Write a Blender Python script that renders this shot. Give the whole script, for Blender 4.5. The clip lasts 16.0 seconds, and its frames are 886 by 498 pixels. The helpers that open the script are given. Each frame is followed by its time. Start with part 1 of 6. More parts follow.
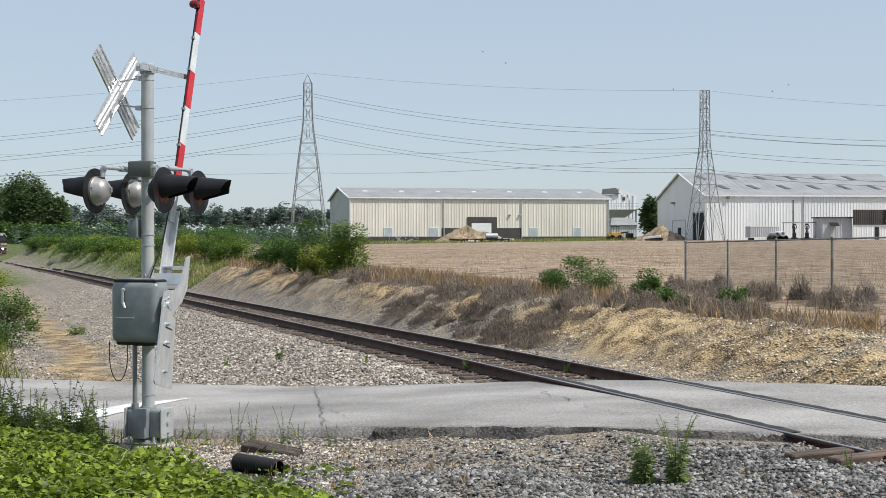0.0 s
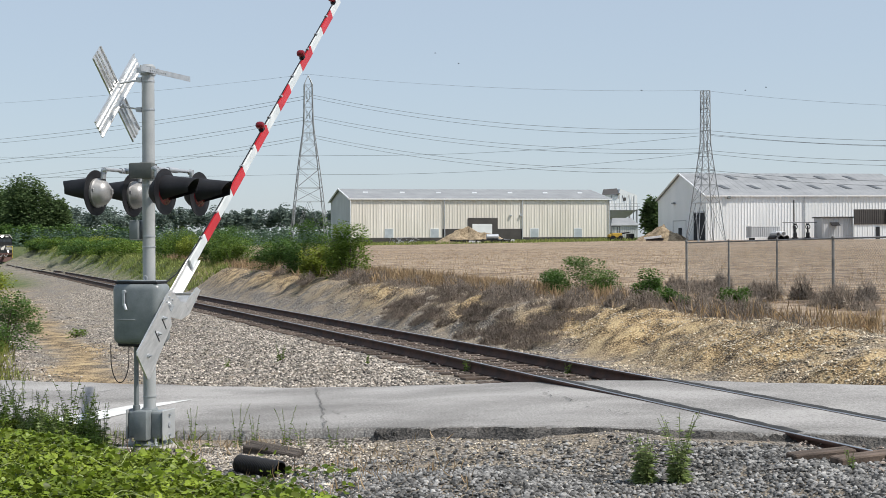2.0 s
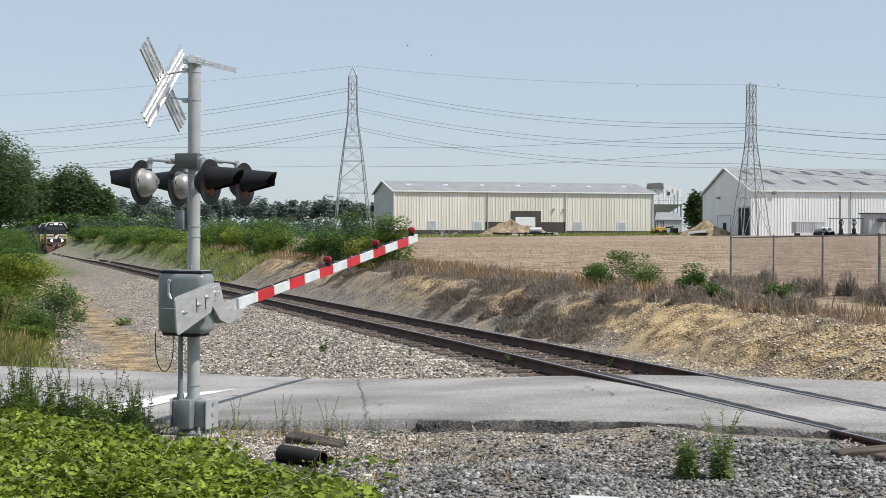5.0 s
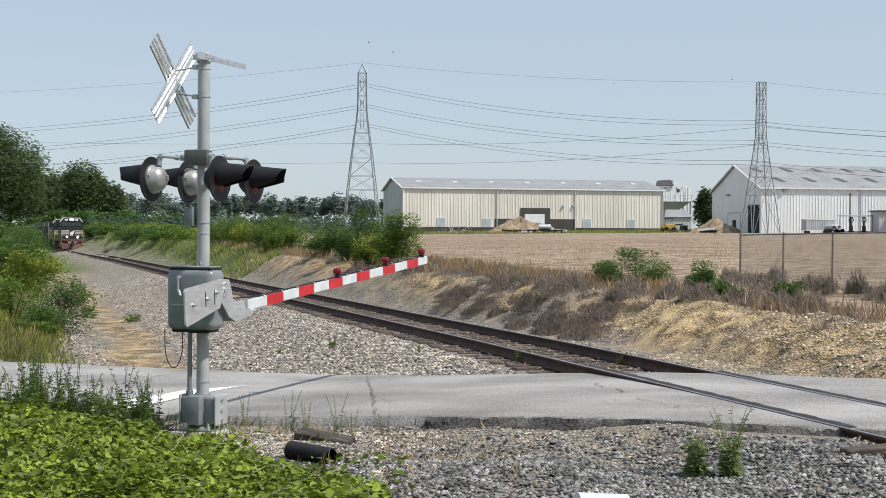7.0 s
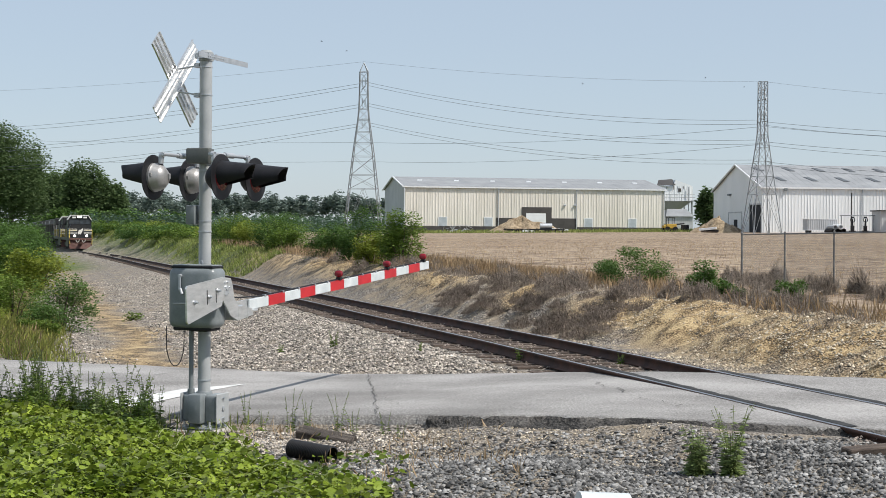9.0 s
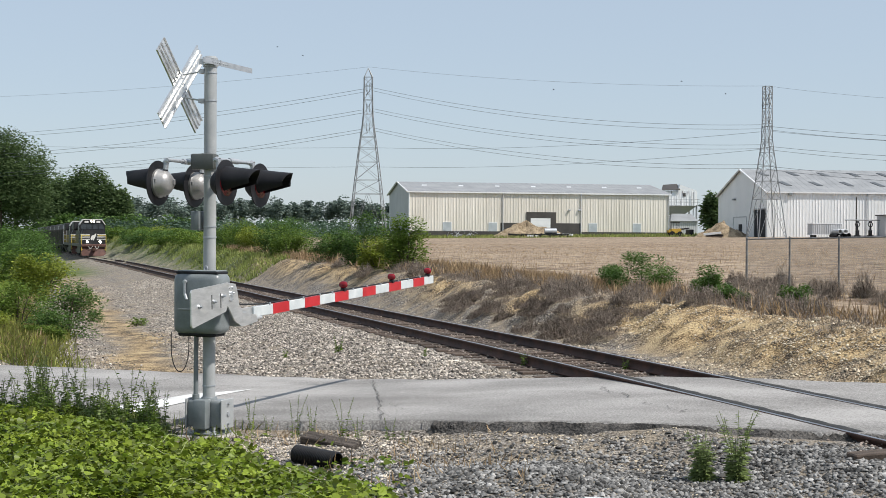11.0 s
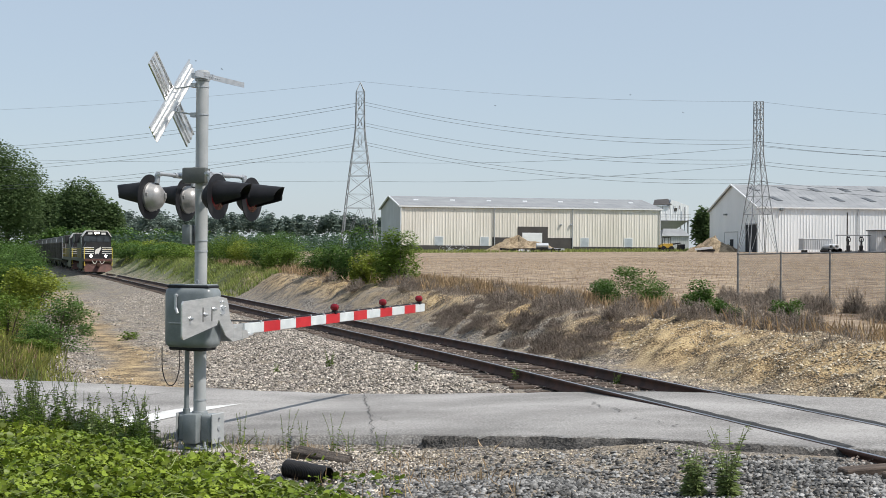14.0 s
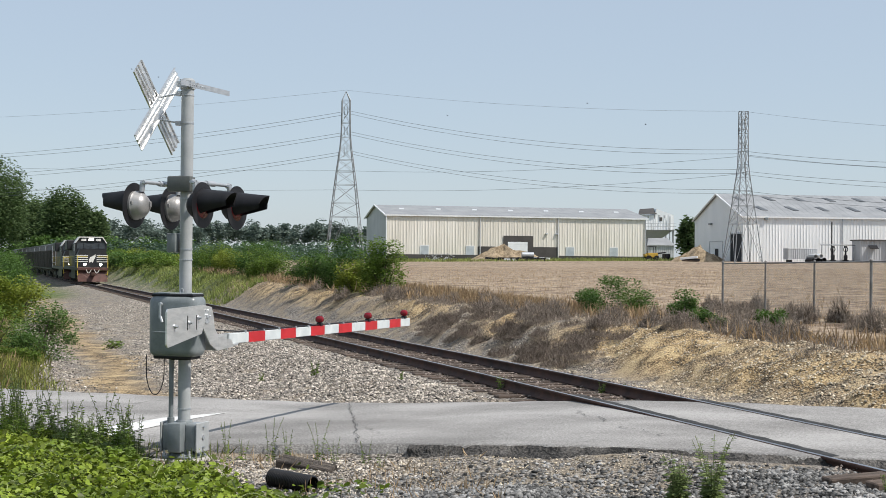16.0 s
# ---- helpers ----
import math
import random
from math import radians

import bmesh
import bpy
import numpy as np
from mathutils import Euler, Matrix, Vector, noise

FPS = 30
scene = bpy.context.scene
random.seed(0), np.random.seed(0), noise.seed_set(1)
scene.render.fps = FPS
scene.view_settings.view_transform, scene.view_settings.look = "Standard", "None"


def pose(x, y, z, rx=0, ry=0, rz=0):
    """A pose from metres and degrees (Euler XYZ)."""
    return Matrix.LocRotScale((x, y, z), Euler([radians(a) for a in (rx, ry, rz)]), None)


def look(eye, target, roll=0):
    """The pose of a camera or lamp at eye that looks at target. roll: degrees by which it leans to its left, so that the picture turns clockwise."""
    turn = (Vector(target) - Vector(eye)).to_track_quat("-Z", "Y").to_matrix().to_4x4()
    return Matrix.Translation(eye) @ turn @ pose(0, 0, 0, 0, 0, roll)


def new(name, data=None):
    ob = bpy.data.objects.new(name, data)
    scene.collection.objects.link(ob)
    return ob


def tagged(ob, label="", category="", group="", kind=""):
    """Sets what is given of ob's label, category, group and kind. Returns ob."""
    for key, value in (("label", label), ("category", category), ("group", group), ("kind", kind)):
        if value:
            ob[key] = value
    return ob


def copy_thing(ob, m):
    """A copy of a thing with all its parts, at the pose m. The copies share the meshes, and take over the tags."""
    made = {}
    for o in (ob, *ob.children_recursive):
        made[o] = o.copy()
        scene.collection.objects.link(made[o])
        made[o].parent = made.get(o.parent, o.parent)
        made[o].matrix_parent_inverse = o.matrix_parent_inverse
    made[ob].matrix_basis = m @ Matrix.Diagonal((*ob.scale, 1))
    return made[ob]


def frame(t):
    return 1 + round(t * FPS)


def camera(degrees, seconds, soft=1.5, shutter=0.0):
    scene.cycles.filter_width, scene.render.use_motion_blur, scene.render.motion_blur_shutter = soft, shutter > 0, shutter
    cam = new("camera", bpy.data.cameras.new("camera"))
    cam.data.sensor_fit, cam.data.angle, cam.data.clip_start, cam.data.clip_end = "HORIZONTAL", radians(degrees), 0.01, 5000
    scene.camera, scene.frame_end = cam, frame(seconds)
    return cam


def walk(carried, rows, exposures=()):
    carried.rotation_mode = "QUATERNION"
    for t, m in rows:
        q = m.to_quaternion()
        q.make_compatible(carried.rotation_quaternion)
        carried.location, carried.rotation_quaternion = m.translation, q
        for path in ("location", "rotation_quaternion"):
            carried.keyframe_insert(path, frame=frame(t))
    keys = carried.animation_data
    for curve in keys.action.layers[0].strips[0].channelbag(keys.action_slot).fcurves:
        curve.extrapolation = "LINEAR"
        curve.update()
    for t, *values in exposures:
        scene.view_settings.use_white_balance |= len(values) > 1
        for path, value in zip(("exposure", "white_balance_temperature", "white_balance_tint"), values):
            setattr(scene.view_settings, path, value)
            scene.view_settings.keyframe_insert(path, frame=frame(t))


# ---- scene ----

# ---- camera ----
cam = camera(34.2, 16.0, 0.7)
VIEW = [  # seconds, eye, turn to the right, tilt up, lean
    (0, 0.015, -0.003, 1.974, 2.206, -0.195, -0.112), (0.5, 0.010, -0.005, 1.975, 2.324, -0.269, -0.137),
    (1, 0.007, -0.004, 1.969, 2.358, -0.273, -0.238), (1.5, 0.009, -0.004, 1.976, 2.294, -0.243, -0.229),
    (2, 0.012, -0.003, 1.971, 2.175, -0.155, -0.288), (2.5, 0.011, -0.006, 1.968, 1.965, -0.125, -0.188),
    (3, 0.008, 0.001, 1.970, 1.680, -0.196, -0.013), (3.5, 0.009, -0.002, 1.969, 1.336, -0.303, 0.092),
    (4, 0.005, -0.004, 1.968, 0.985, -0.354, 0.172), (6.5, 0.006, -0.003, 1.973, 0.136, -0.566, 0.287),
    (7, 0.005, -0.002, 1.970, 0.107, -0.577, 0.338), (7.5, 0.003, -0.002, 1.968, 0.086, -0.600, 0.367),
    (8, 0.000, -0.003, 1.968, 0.064, -0.627, 0.418), (8.5, 0.002, -0.005, 1.966, 0.061, -0.628, 0.429),
    (9, 0.001, 0.000, 1.967, 0.057, -0.615, 0.437), (11.5, 0.001, -0.001, 1.971, -0.146, -0.341, 0.358),
    (12, 0.002, -0.001, 1.971, -0.082, -0.264, 0.341), (12.5, 0.000, -0.000, 1.970, 0.000, -0.202, 0.350),
    (13, 0.002, -0.003, 1.968, 0.065, -0.124, 0.386), (13.5, 0.002, -0.001, 1.971, 0.128, -0.012, 0.415),
    (14, 0.003, -0.003, 1.971, 0.201, 0.159, 0.480), (14.5, 0.005, -0.002, 1.972, 0.333, 0.328, 0.495),
    (15, 0.006, -0.006, 1.975, 0.484, 0.433, 0.576), (15.5, 0.005, -0.003, 1.971, 0.648, 0.487, 0.572),
    (16, 0.007, -0.005, 1.970, 0.772, 0.522, 0.561)]


def view(x, y, z, turn, tilt, lean):
    way = Vector((math.sin(radians(turn)) * math.cos(radians(tilt)), math.cos(radians(turn)) * math.cos(radians(tilt)), math.sin(radians(tilt))))
    return look((x, y, z), Vector((x, y, z)) + way * 10, lean)


walk(cam, [(t, view(*r)) for t, *r in VIEW])

# ---- light ----
SUN_TO = Vector((0.62, -0.26, 0.90)).normalized()
world = bpy.data.worlds.new("sky")
scene.world = world
world.use_nodes = True
wn = world.node_tree
wn.nodes.clear()
w_out = wn.nodes.new("ShaderNodeOutputWorld")
w_bg = wn.nodes.new("ShaderNodeBackground")
w_sky = wn.nodes.new("ShaderNodeTexSky")
w_sky.sky_type = "NISHITA"
w_sky.sun_disc = False
w_sky.sun_elevation = math.asin(SUN_TO.z)
w_sky.sun_rotation = math.atan2(SUN_TO.x, SUN_TO.y)
w_sky.air_density, w_sky.dust_density, w_sky.ozone_density = 1.0, 0.6, 3.0
w_bg.inputs["Strength"].default_value = 0.11
w_mix = wn.nodes.new("ShaderNodeMix")  # thin summer haze over the clear sky
w_mix.data_type = "RGBA"
w_mix.inputs[0].default_value = 0.62
w_mix.inputs[7].default_value = (5.2, 6.0, 6.95, 1)
wn.links.new(w_sky.outputs[0], w_mix.inputs[6])
wn.links.new(w_mix.outputs[2], w_bg.inputs["Color"])
wn.links.new(w_bg.outputs[0], w_out.inputs["Surface"])
sun = new("sun", bpy.data.lights.new("sun", "SUN"))
sun.data.energy, sun.data.angle, sun.data.color = 4.8, radians(1.0), (1.0, 0.95, 0.88)
sun.matrix_world = look(SUN_TO * 100, (0, 0, 0))
scene.view_settings.exposure = 0.04


# ---- mesh helpers ----
class Mesh:
    """Vertices and faces of one part."""

    def __init__(self):
        self.v, self.f = [], []

    def add(self, verts, faces):
        n = len(self.v)
        self.v += [tuple(p) for p in verts]
        self.f += [tuple(i + n for i in f) for f in faces]
        return self

    def box(self, x0, y0, z0, x1, y1, z1, m=None):
        vs = [Vector((x, y, z)) for z in (z0, z1) for y in (y0, y1) for x in (x0, x1)]
        if m is not None:
            vs = [m @ p for p in vs]
        return self.add(vs, [(0, 2, 3, 1), (4, 5, 7, 6), (0, 1, 5, 4), (2, 6, 7, 3), (0, 4, 6, 2), (1, 3, 7, 5)])

    def rbox(self, x0, y0, z0, x1, y1, z1, r=0.01, seg=2, m=None):
        bm = bmesh.new()
        bmesh.ops.create_cube(bm, size=1)
        for p in bm.verts:
            p.co = Vector(((x0 + x1) / 2 + p.co.x * (x1 - x0), (y0 + y1) / 2 + p.co.y * (y1 - y0), (z0 + z1) / 2 + p.co.z * (z1 - z0)))
        bmesh.ops.bevel(bm, geom=bm.edges[:], offset=r, segments=seg, affect="EDGES", profile=0.5)
        bm.verts.index_update()
        vs = [(m @ p.co if m is not None else p.co.copy()) for p in bm.verts]
        fs = [[p.index for p in f.verts] for f in bm.faces]
        bm.free()
        return self.add(vs, fs)

    def tube(self, p0, p1, r0, r1=None, n=10, caps=True):
        p0, p1 = Vector(p0), Vector(p1)
        r1 = r0 if r1 is None else r1
        ax = (p1 - p0).normalized()
        side = ax.orthogonal().normalized()
        up = ax.cross(side)
        vs = []
        for p, r in ((p0, r0), (p1, r1)):
            for i in range(n):
                a = 2 * math.pi * i / n
                vs.append(p + side * (r * math.cos(a)) + up * (r * math.sin(a)))
        fs = [(i, (i + 1) % n, n + (i + 1) % n, n + i) for i in range(n)]
        if caps:
            fs += [tuple(range(n))[::-1], tuple(range(n, 2 * n))]
        return self.add(vs, fs)

    def pipe(self, pts, r, n=6):
        """One bent tube through pts."""
        pts = [Vector(p) for p in pts]
        vs, fs, m = [], [], len(pts)
        side = None
        for i, p in enumerate(pts):
            ax = (pts[min(i + 1, m - 1)] - pts[max(i - 1, 0)])
            ax = ax.normalized() if ax.length > 1e-6 else Vector((0, 0, 1))
            side = ax.orthogonal().normalized() if side is None else (side - ax * side.dot(ax)).normalized()
            up = ax.cross(side)
            vs += [p + side * (r * math.cos(2 * math.pi * k / n)) + up * (r * math.sin(2 * math.pi * k / n)) for k in range(n)]
        for i in range(m - 1):
            fs += [(i * n + k, i * n + (k + 1) % n, (i + 1) * n + (k + 1) % n, (i + 1) * n + k) for k in range(n)]
        fs += [tuple(range(n))[::-1], tuple(range((m - 1) * n, m * n))]
        return self.add(vs, fs)

    def lathe(self, prof, n=24, m=None):
        """prof: rows of radius and height round z."""
        vs, fs = [], []
        for r, z in prof:
            for i in range(n):
                a = 2 * math.pi * i / n
                p = Vector((r * math.cos(a), r * math.sin(a), z))
                vs.append(m @ p if m is not None else p)
        for j in range(len(prof) - 1):
            fs += [(j * n + i, j * n + (i + 1) % n, (j + 1) * n + (i + 1) % n, (j + 1) * n + i) for i in range(n)]
        return self.add(vs, fs)

    def prism(self, outline, y0, y1, m=None):
        """outline in x and z, drawn out along y."""
        n = len(outline)
        vs = [Vector((x, y, z)) for y in (y0, y1) for x, z in outline]
        if m is not None:
            vs = [m @ p for p in vs]
        return self.add(vs, [tuple(range(n)), tuple(range(2 * n - 1, n - 1, -1))] + [(i, i + n, (i + 1) % n + n, (i + 1) % n) for i in range(n)])


def data_of(name, b, material, smooth=False):
    me = bpy.data.meshes.new(name)
    if isinstance(b, tuple):
        V, F = b
        V, F = np.asarray(V, np.float32), np.asarray(F, np.int32)
        me.vertices.add(len(V))
        me.vertices.foreach_set("co", V.ravel())
        k = F.shape[1]
        me.loops.add(F.size)
        me.loops.foreach_set("vertex_index", F.ravel())
        me.polygons.add(len(F))
        me.polygons.foreach_set("loop_start", np.arange(0, F.size, k, dtype=np.int32))
        me.update(calc_edges=True)
        me.validate()
    else:
        me.from_pydata(b.v, [], b.f)
        bm = bmesh.new()
        bm.from_mesh(me)
        bmesh.ops.recalc_face_normals(bm, faces=bm.faces[:])
        bm.to_mesh(me)
        bm.free()
    if smooth:
        me.polygons.foreach_set("use_smooth", [True] * len(me.polygons))
        if not isinstance(b, tuple):
            me.set_sharp_from_angle(angle=radians(35))
    me.materials.append(material)
    return me


def part(name, b, material, parent=None, label="", smooth=False):
    ob = new(name, data_of(name, b, material, smooth))
    ob.parent = parent
    return tagged(ob, label)


def empty(name, m, label, category, group="", kind=""):
    ob = new(name)
    ob.empty_display_size = 0.2
    ob.matrix_world = m
    return tagged(ob, label, category, group, kind)


# ---- materials ----
def material(name, low, high, rough=0.8, metal=0.0, scale=3.0, fine=40.0, bump=0.2, depth=0.01, island=0.0, objects=0.0, stretch=(1, 1, 1), trans=0.0, spec=0.5, grain=0.45, turn=0.0):
    """Two-scale mottling between the colours low and high, fine relief; island, objects: how far pieces differ in brightness."""
    m = bpy.data.materials.new(name)
    m.use_nodes = True
    nt = m.node_tree
    N, L = nt.nodes, nt.links
    bs = N["Principled BSDF"]
    tc = N.new("ShaderNodeTexCoord")
    mp = N.new("ShaderNodeMapping")
    mp.inputs["Scale"].default_value = stretch
    mp.inputs["Rotation"].default_value = (0, 0, turn)
    L.new(tc.outputs["Object"], mp.inputs[0])
    n1, n2 = N.new("ShaderNodeTexNoise"), N.new("ShaderNodeTexNoise")
    n1.inputs["Scale"].default_value, n1.inputs["Detail"].default_value = scale, 4
    n2.inputs["Scale"].default_value, n2.inputs["Detail"].default_value = fine, 3
    for n in (n1, n2):
        L.new(mp.outputs[0], n.inputs["Vector"])
    mixf = N.new("ShaderNodeMath")
    mixf.operation = "MULTIPLY_ADD"
    L.new(n2.outputs[0], mixf.inputs[0])
    mixf.inputs[1].default_value = grain
    sub = N.new("ShaderNodeMath")
    sub.operation = "MULTIPLY_ADD"
    L.new(n1.outputs[0], sub.inputs[0])
    sub.inputs[1].default_value, sub.inputs[2].default_value = 1.5, -0.5 - (grain - 0.45) * 0.5
    L.new(sub.outputs[0], mixf.inputs[2])
    rp = N.new("ShaderNodeValToRGB")
    rp.color_ramp.elements[0].position, rp.color_ramp.elements[1].position = 0.2, 0.8
    rp.color_ramp.elements[0].color, rp.color_ramp.elements[1].color = (*low, 1), (*high, 1)
    L.new(mixf.outputs[0], rp.inputs[0])
    col = rp.outputs[0]
    if island or objects:
        src = N.new("ShaderNodeNewGeometry").outputs["Random Per Island"] if island else N.new("ShaderNodeObjectInfo").outputs["Random"]
        k = island or objects
        ml = N.new("ShaderNodeMapRange")
        ml.inputs["To Min"].default_value, ml.inputs["To Max"].default_value = 1 - k, 1 + k
        L.new(src, ml.inputs[0])
        hs = N.new("ShaderNodeHueSaturation")
        L.new(ml.outputs[0], hs.inputs["Value"])
        L.new(col, hs.inputs["Color"])
        col = hs.outputs[0]
    L.new(col, bs.inputs["Base Color"])
    bs.inputs["Roughness"].default_value, bs.inputs["Metallic"].default_value = rough, metal
    bs.inputs["Specular IOR Level"].default_value = spec
    if bump:
        bp = N.new("ShaderNodeBump")
        bp.inputs["Strength"].default_value, bp.inputs["Distance"].default_value = bump, depth
        L.new(n2.outputs[0], bp.inputs["Height"])
        L.new(bp.outputs[0], bs.inputs["Normal"])
    if trans:
        tl = N.new("ShaderNodeBsdfTranslucent")
        L.new(col, tl.inputs["Color"])
        mx = N.new("ShaderNodeMixShader")
        mx.inputs[0].default_value = trans
        L.new(bs.outputs[0], mx.inputs[1])
        L.new(tl.outputs[0], mx.inputs[2])
        L.new(mx.outputs[0], N["Material Output"].inputs["Surface"])
    return m


def glow(name, color, strength):
    m = bpy.data.materials.new(name)
    m.use_nodes = True
    bs = m.node_tree.nodes["Principled BSDF"]
    bs.inputs["Base Color"].default_value = (*color, 1)
    bs.inputs["Emission Color"].default_value = (*color, 1)
    bs.inputs["Emission Strength"].default_value = strength
    return m


M_PAINT = material("grey_mast_paint", (0.31, 0.325, 0.33), (0.41, 0.42, 0.42), 0.4, 0.0, 4, 60, 0.05)
M_BOX = material("grey_box_paint", (0.15, 0.17, 0.175), (0.23, 0.25, 0.255), 0.32, 0.0, 5, 80, 0.08)
M_DKGREY = material("dark_olive_grey_paint", (0.06, 0.065, 0.06), (0.11, 0.115, 0.105), 0.45, 0.0, 5, 80, 0.08)
M_ALU = material("brushed_aluminium", (0.60, 0.61, 0.61), (0.80, 0.80, 0.80), 0.36, 0.75, 6, 90, 0.08, stretch=(1, 1, 4))
M_GALV = material("galvanised_steel", (0.38, 0.40, 0.42), (0.55, 0.57, 0.59), 0.5, 0.6, 8, 60, 0.05)
M_BLACK = material("black_paint", (0.008, 0.008, 0.010), (0.018, 0.018, 0.021), 0.55, 0.0, 6, 60, 0.05, spec=0.3)
M_SILVER = material("silver_housing_paint", (0.26, 0.255, 0.25), (0.40, 0.39, 0.38), 0.4, 0.4, 7, 60, 0.05)
M_LENS = material("dark_red_lens", (0.06, 0.003, 0.005), (0.14, 0.006, 0.010), 0.25, 0.0, 8, 100, 0.05)
M_ARMW = material("white_reflective_sheeting", (0.50, 0.54, 0.55), (0.66, 0.69, 0.69), 0.35, 0.0, 5, 70, 0.03)
M_ARMR = material("red_reflective_sheeting", (0.42, 0.012, 0.02), (0.55, 0.02, 0.03), 0.35, 0.0, 5, 70, 0.03)
M_REDLAMP = material("red_lamp_body", (0.14, 0.003, 0.008), (0.26, 0.006, 0.014), 0.25, 0.0, 9, 80, 0.03)
M_CONC = material("weathered_concrete", (0.30, 0.28, 0.25), (0.46, 0.44, 0.40), 0.9, 0.0, 4, 50, 0.3)
M_RUST = material("rusty_rail_steel", (0.030, 0.014, 0.010), (0.085, 0.038, 0.024), 0.8, 0.0, 3, 50, 0.3)
M_RAILTOP = material("polished_rail_head", (0.50, 0.50, 0.50), (0.66, 0.66, 0.66), 0.32, 1.0, 5, 60, 0.05)
M_TIE = material("old_creosoted_tie", (0.045, 0.032, 0.024), (0.15, 0.11, 0.085), 0.9, 0.0, 2, 25, 0.5, 0.02, objects=0.35, stretch=(1, 6, 1))
M_STONE = material("ballast_stone", (0.19, 0.167, 0.142), (0.44, 0.395, 0.34), 0.9, 0.0, 4, 30, 0.2, island=0.9)
M_TRACKSTONE = material("rust_stained_ballast", (0.11, 0.085, 0.07), (0.30, 0.25, 0.215), 0.9, 0.0, 4, 30, 0.2, island=0.6)
M_DARKSTONE = material("crushed_grey_stone", (0.06, 0.059, 0.057), (0.27, 0.264, 0.255), 0.9, 0.0, 4, 30, 0.2, island=0.9)
M_BANKSTONE = material("pale_bank_pebbles", (0.24, 0.20, 0.14), (0.58, 0.50, 0.38), 0.9, 0.0, 4, 30, 0.2, island=0.6)

# ---- the lie of the land ----
TC, TS = 0.9598, 0.2807  # the track's bearing
RE = (0.941, -0.339)  # along the road
RN = (0.339, 0.941)  # across the road, away from the mast
ROAD_W = 5.55


def smooth(a, b, x):
    t = np.clip((np.asarray(x, float) - a) / (b - a), 0, 1)
    return t * t * (3 - 2 * t)


def track_bend(v):
    """The line swings gently away from the field in the distance."""
    d = np.asarray(v, float) - 150
    return 0.0115 * (np.sqrt(d * d + 64) + d)


def track_uv(x, y):
    """Across the track (towards the field) and along it, from the point on its line beside the eye."""
    v = -(x - 9.34) * TS + y * TC
    return (x - 9.34) * TC + y * TS + track_bend(np.minimum(v, 420)), v


def track_xy(u, v):
    u = u - track_bend(v)
    return 9.34 + u * TC - v * TS, u * TS + v * TC


def track_z(v):
    return -0.00384 * np.clip(np.asarray(v, float) - 28, 0, 150)


def road_sw(x, y):
    return (x - 4.2) * RE[0] + (y - 14.9) * RE[1], (x - 4.2) * RN[0] + (y - 14.9) * RN[1]


def road_xy(s, w):
    return 4.2 + s * RE[0] + w * RN[0], 14.9 + s * RE[1] + w * RN[1]


def road_z(s):
    return -0.012 - 0.27 * smooth(-1.5, -9.0, s) - 0.03 * smooth(3, 9, s)


def wave(x, y, k, seed=0.0):
    """Cheap unevenness between -1 and 1 with wavelengths near 6/k."""
    return (np.sin(k * x + 1.3 * seed) * np.cos(0.83 * k * y + seed) + 0.6 * np.sin(1.9 * k * x - 1.4 * k * y + 2.1 * seed)
            + 0.4 * np.cos(3.1 * k * y + 2.3 * k * x + seed)) / 2.0


def lattice(ix, iy, seed):
    h = np.sin(ix * 127.1 + iy * 311.7 + seed * 74.7) * 43758.5453
    return h - np.floor(h)


def lumps(x, y, size, seed=0, octaves=3):
    """Rough unevenness between about -1 and 1, its largest lumps this many metres apart."""
    x, y = np.asarray(x, float) / size, np.asarray(y, float) / size
    out, amp = 0.0, 1.0
    for k in range(octaves):
        ix, iy = np.floor(x), np.floor(y)
        fx, fy = x - ix, y - iy
        fx, fy = fx * fx * (3 - 2 * fx), fy * fy * (3 - 2 * fy)
        a, b = lattice(ix, iy, seed + k), lattice(ix + 1, iy, seed + k)
        c, d = lattice(ix, iy + 1, seed + k), lattice(ix + 1, iy + 1, seed + k)
        out = out + amp * 2 * ((a * (1 - fx) + b * fx) * (1 - fy) + (c * (1 - fx) + d * fx) * fy - 0.5)
        x, y, amp = x * 2.1 + 3.7, y * 2.1 + 1.9, amp * 0.55
    return out / 1.6


def field_z(x, y):
    return np.clip(0.42 + 0.0089 * (np.minimum(y, 238) - 35), 0.22, None) + 0.012 * np.clip(x, -10, 60) * np.clip(y, 0, 240) / 200


def bank_crest(x, y, v):
    return 4.7 + 0.7 * smooth(45, 30, v) + 0.45 * wave(x, y, 0.35, 4)


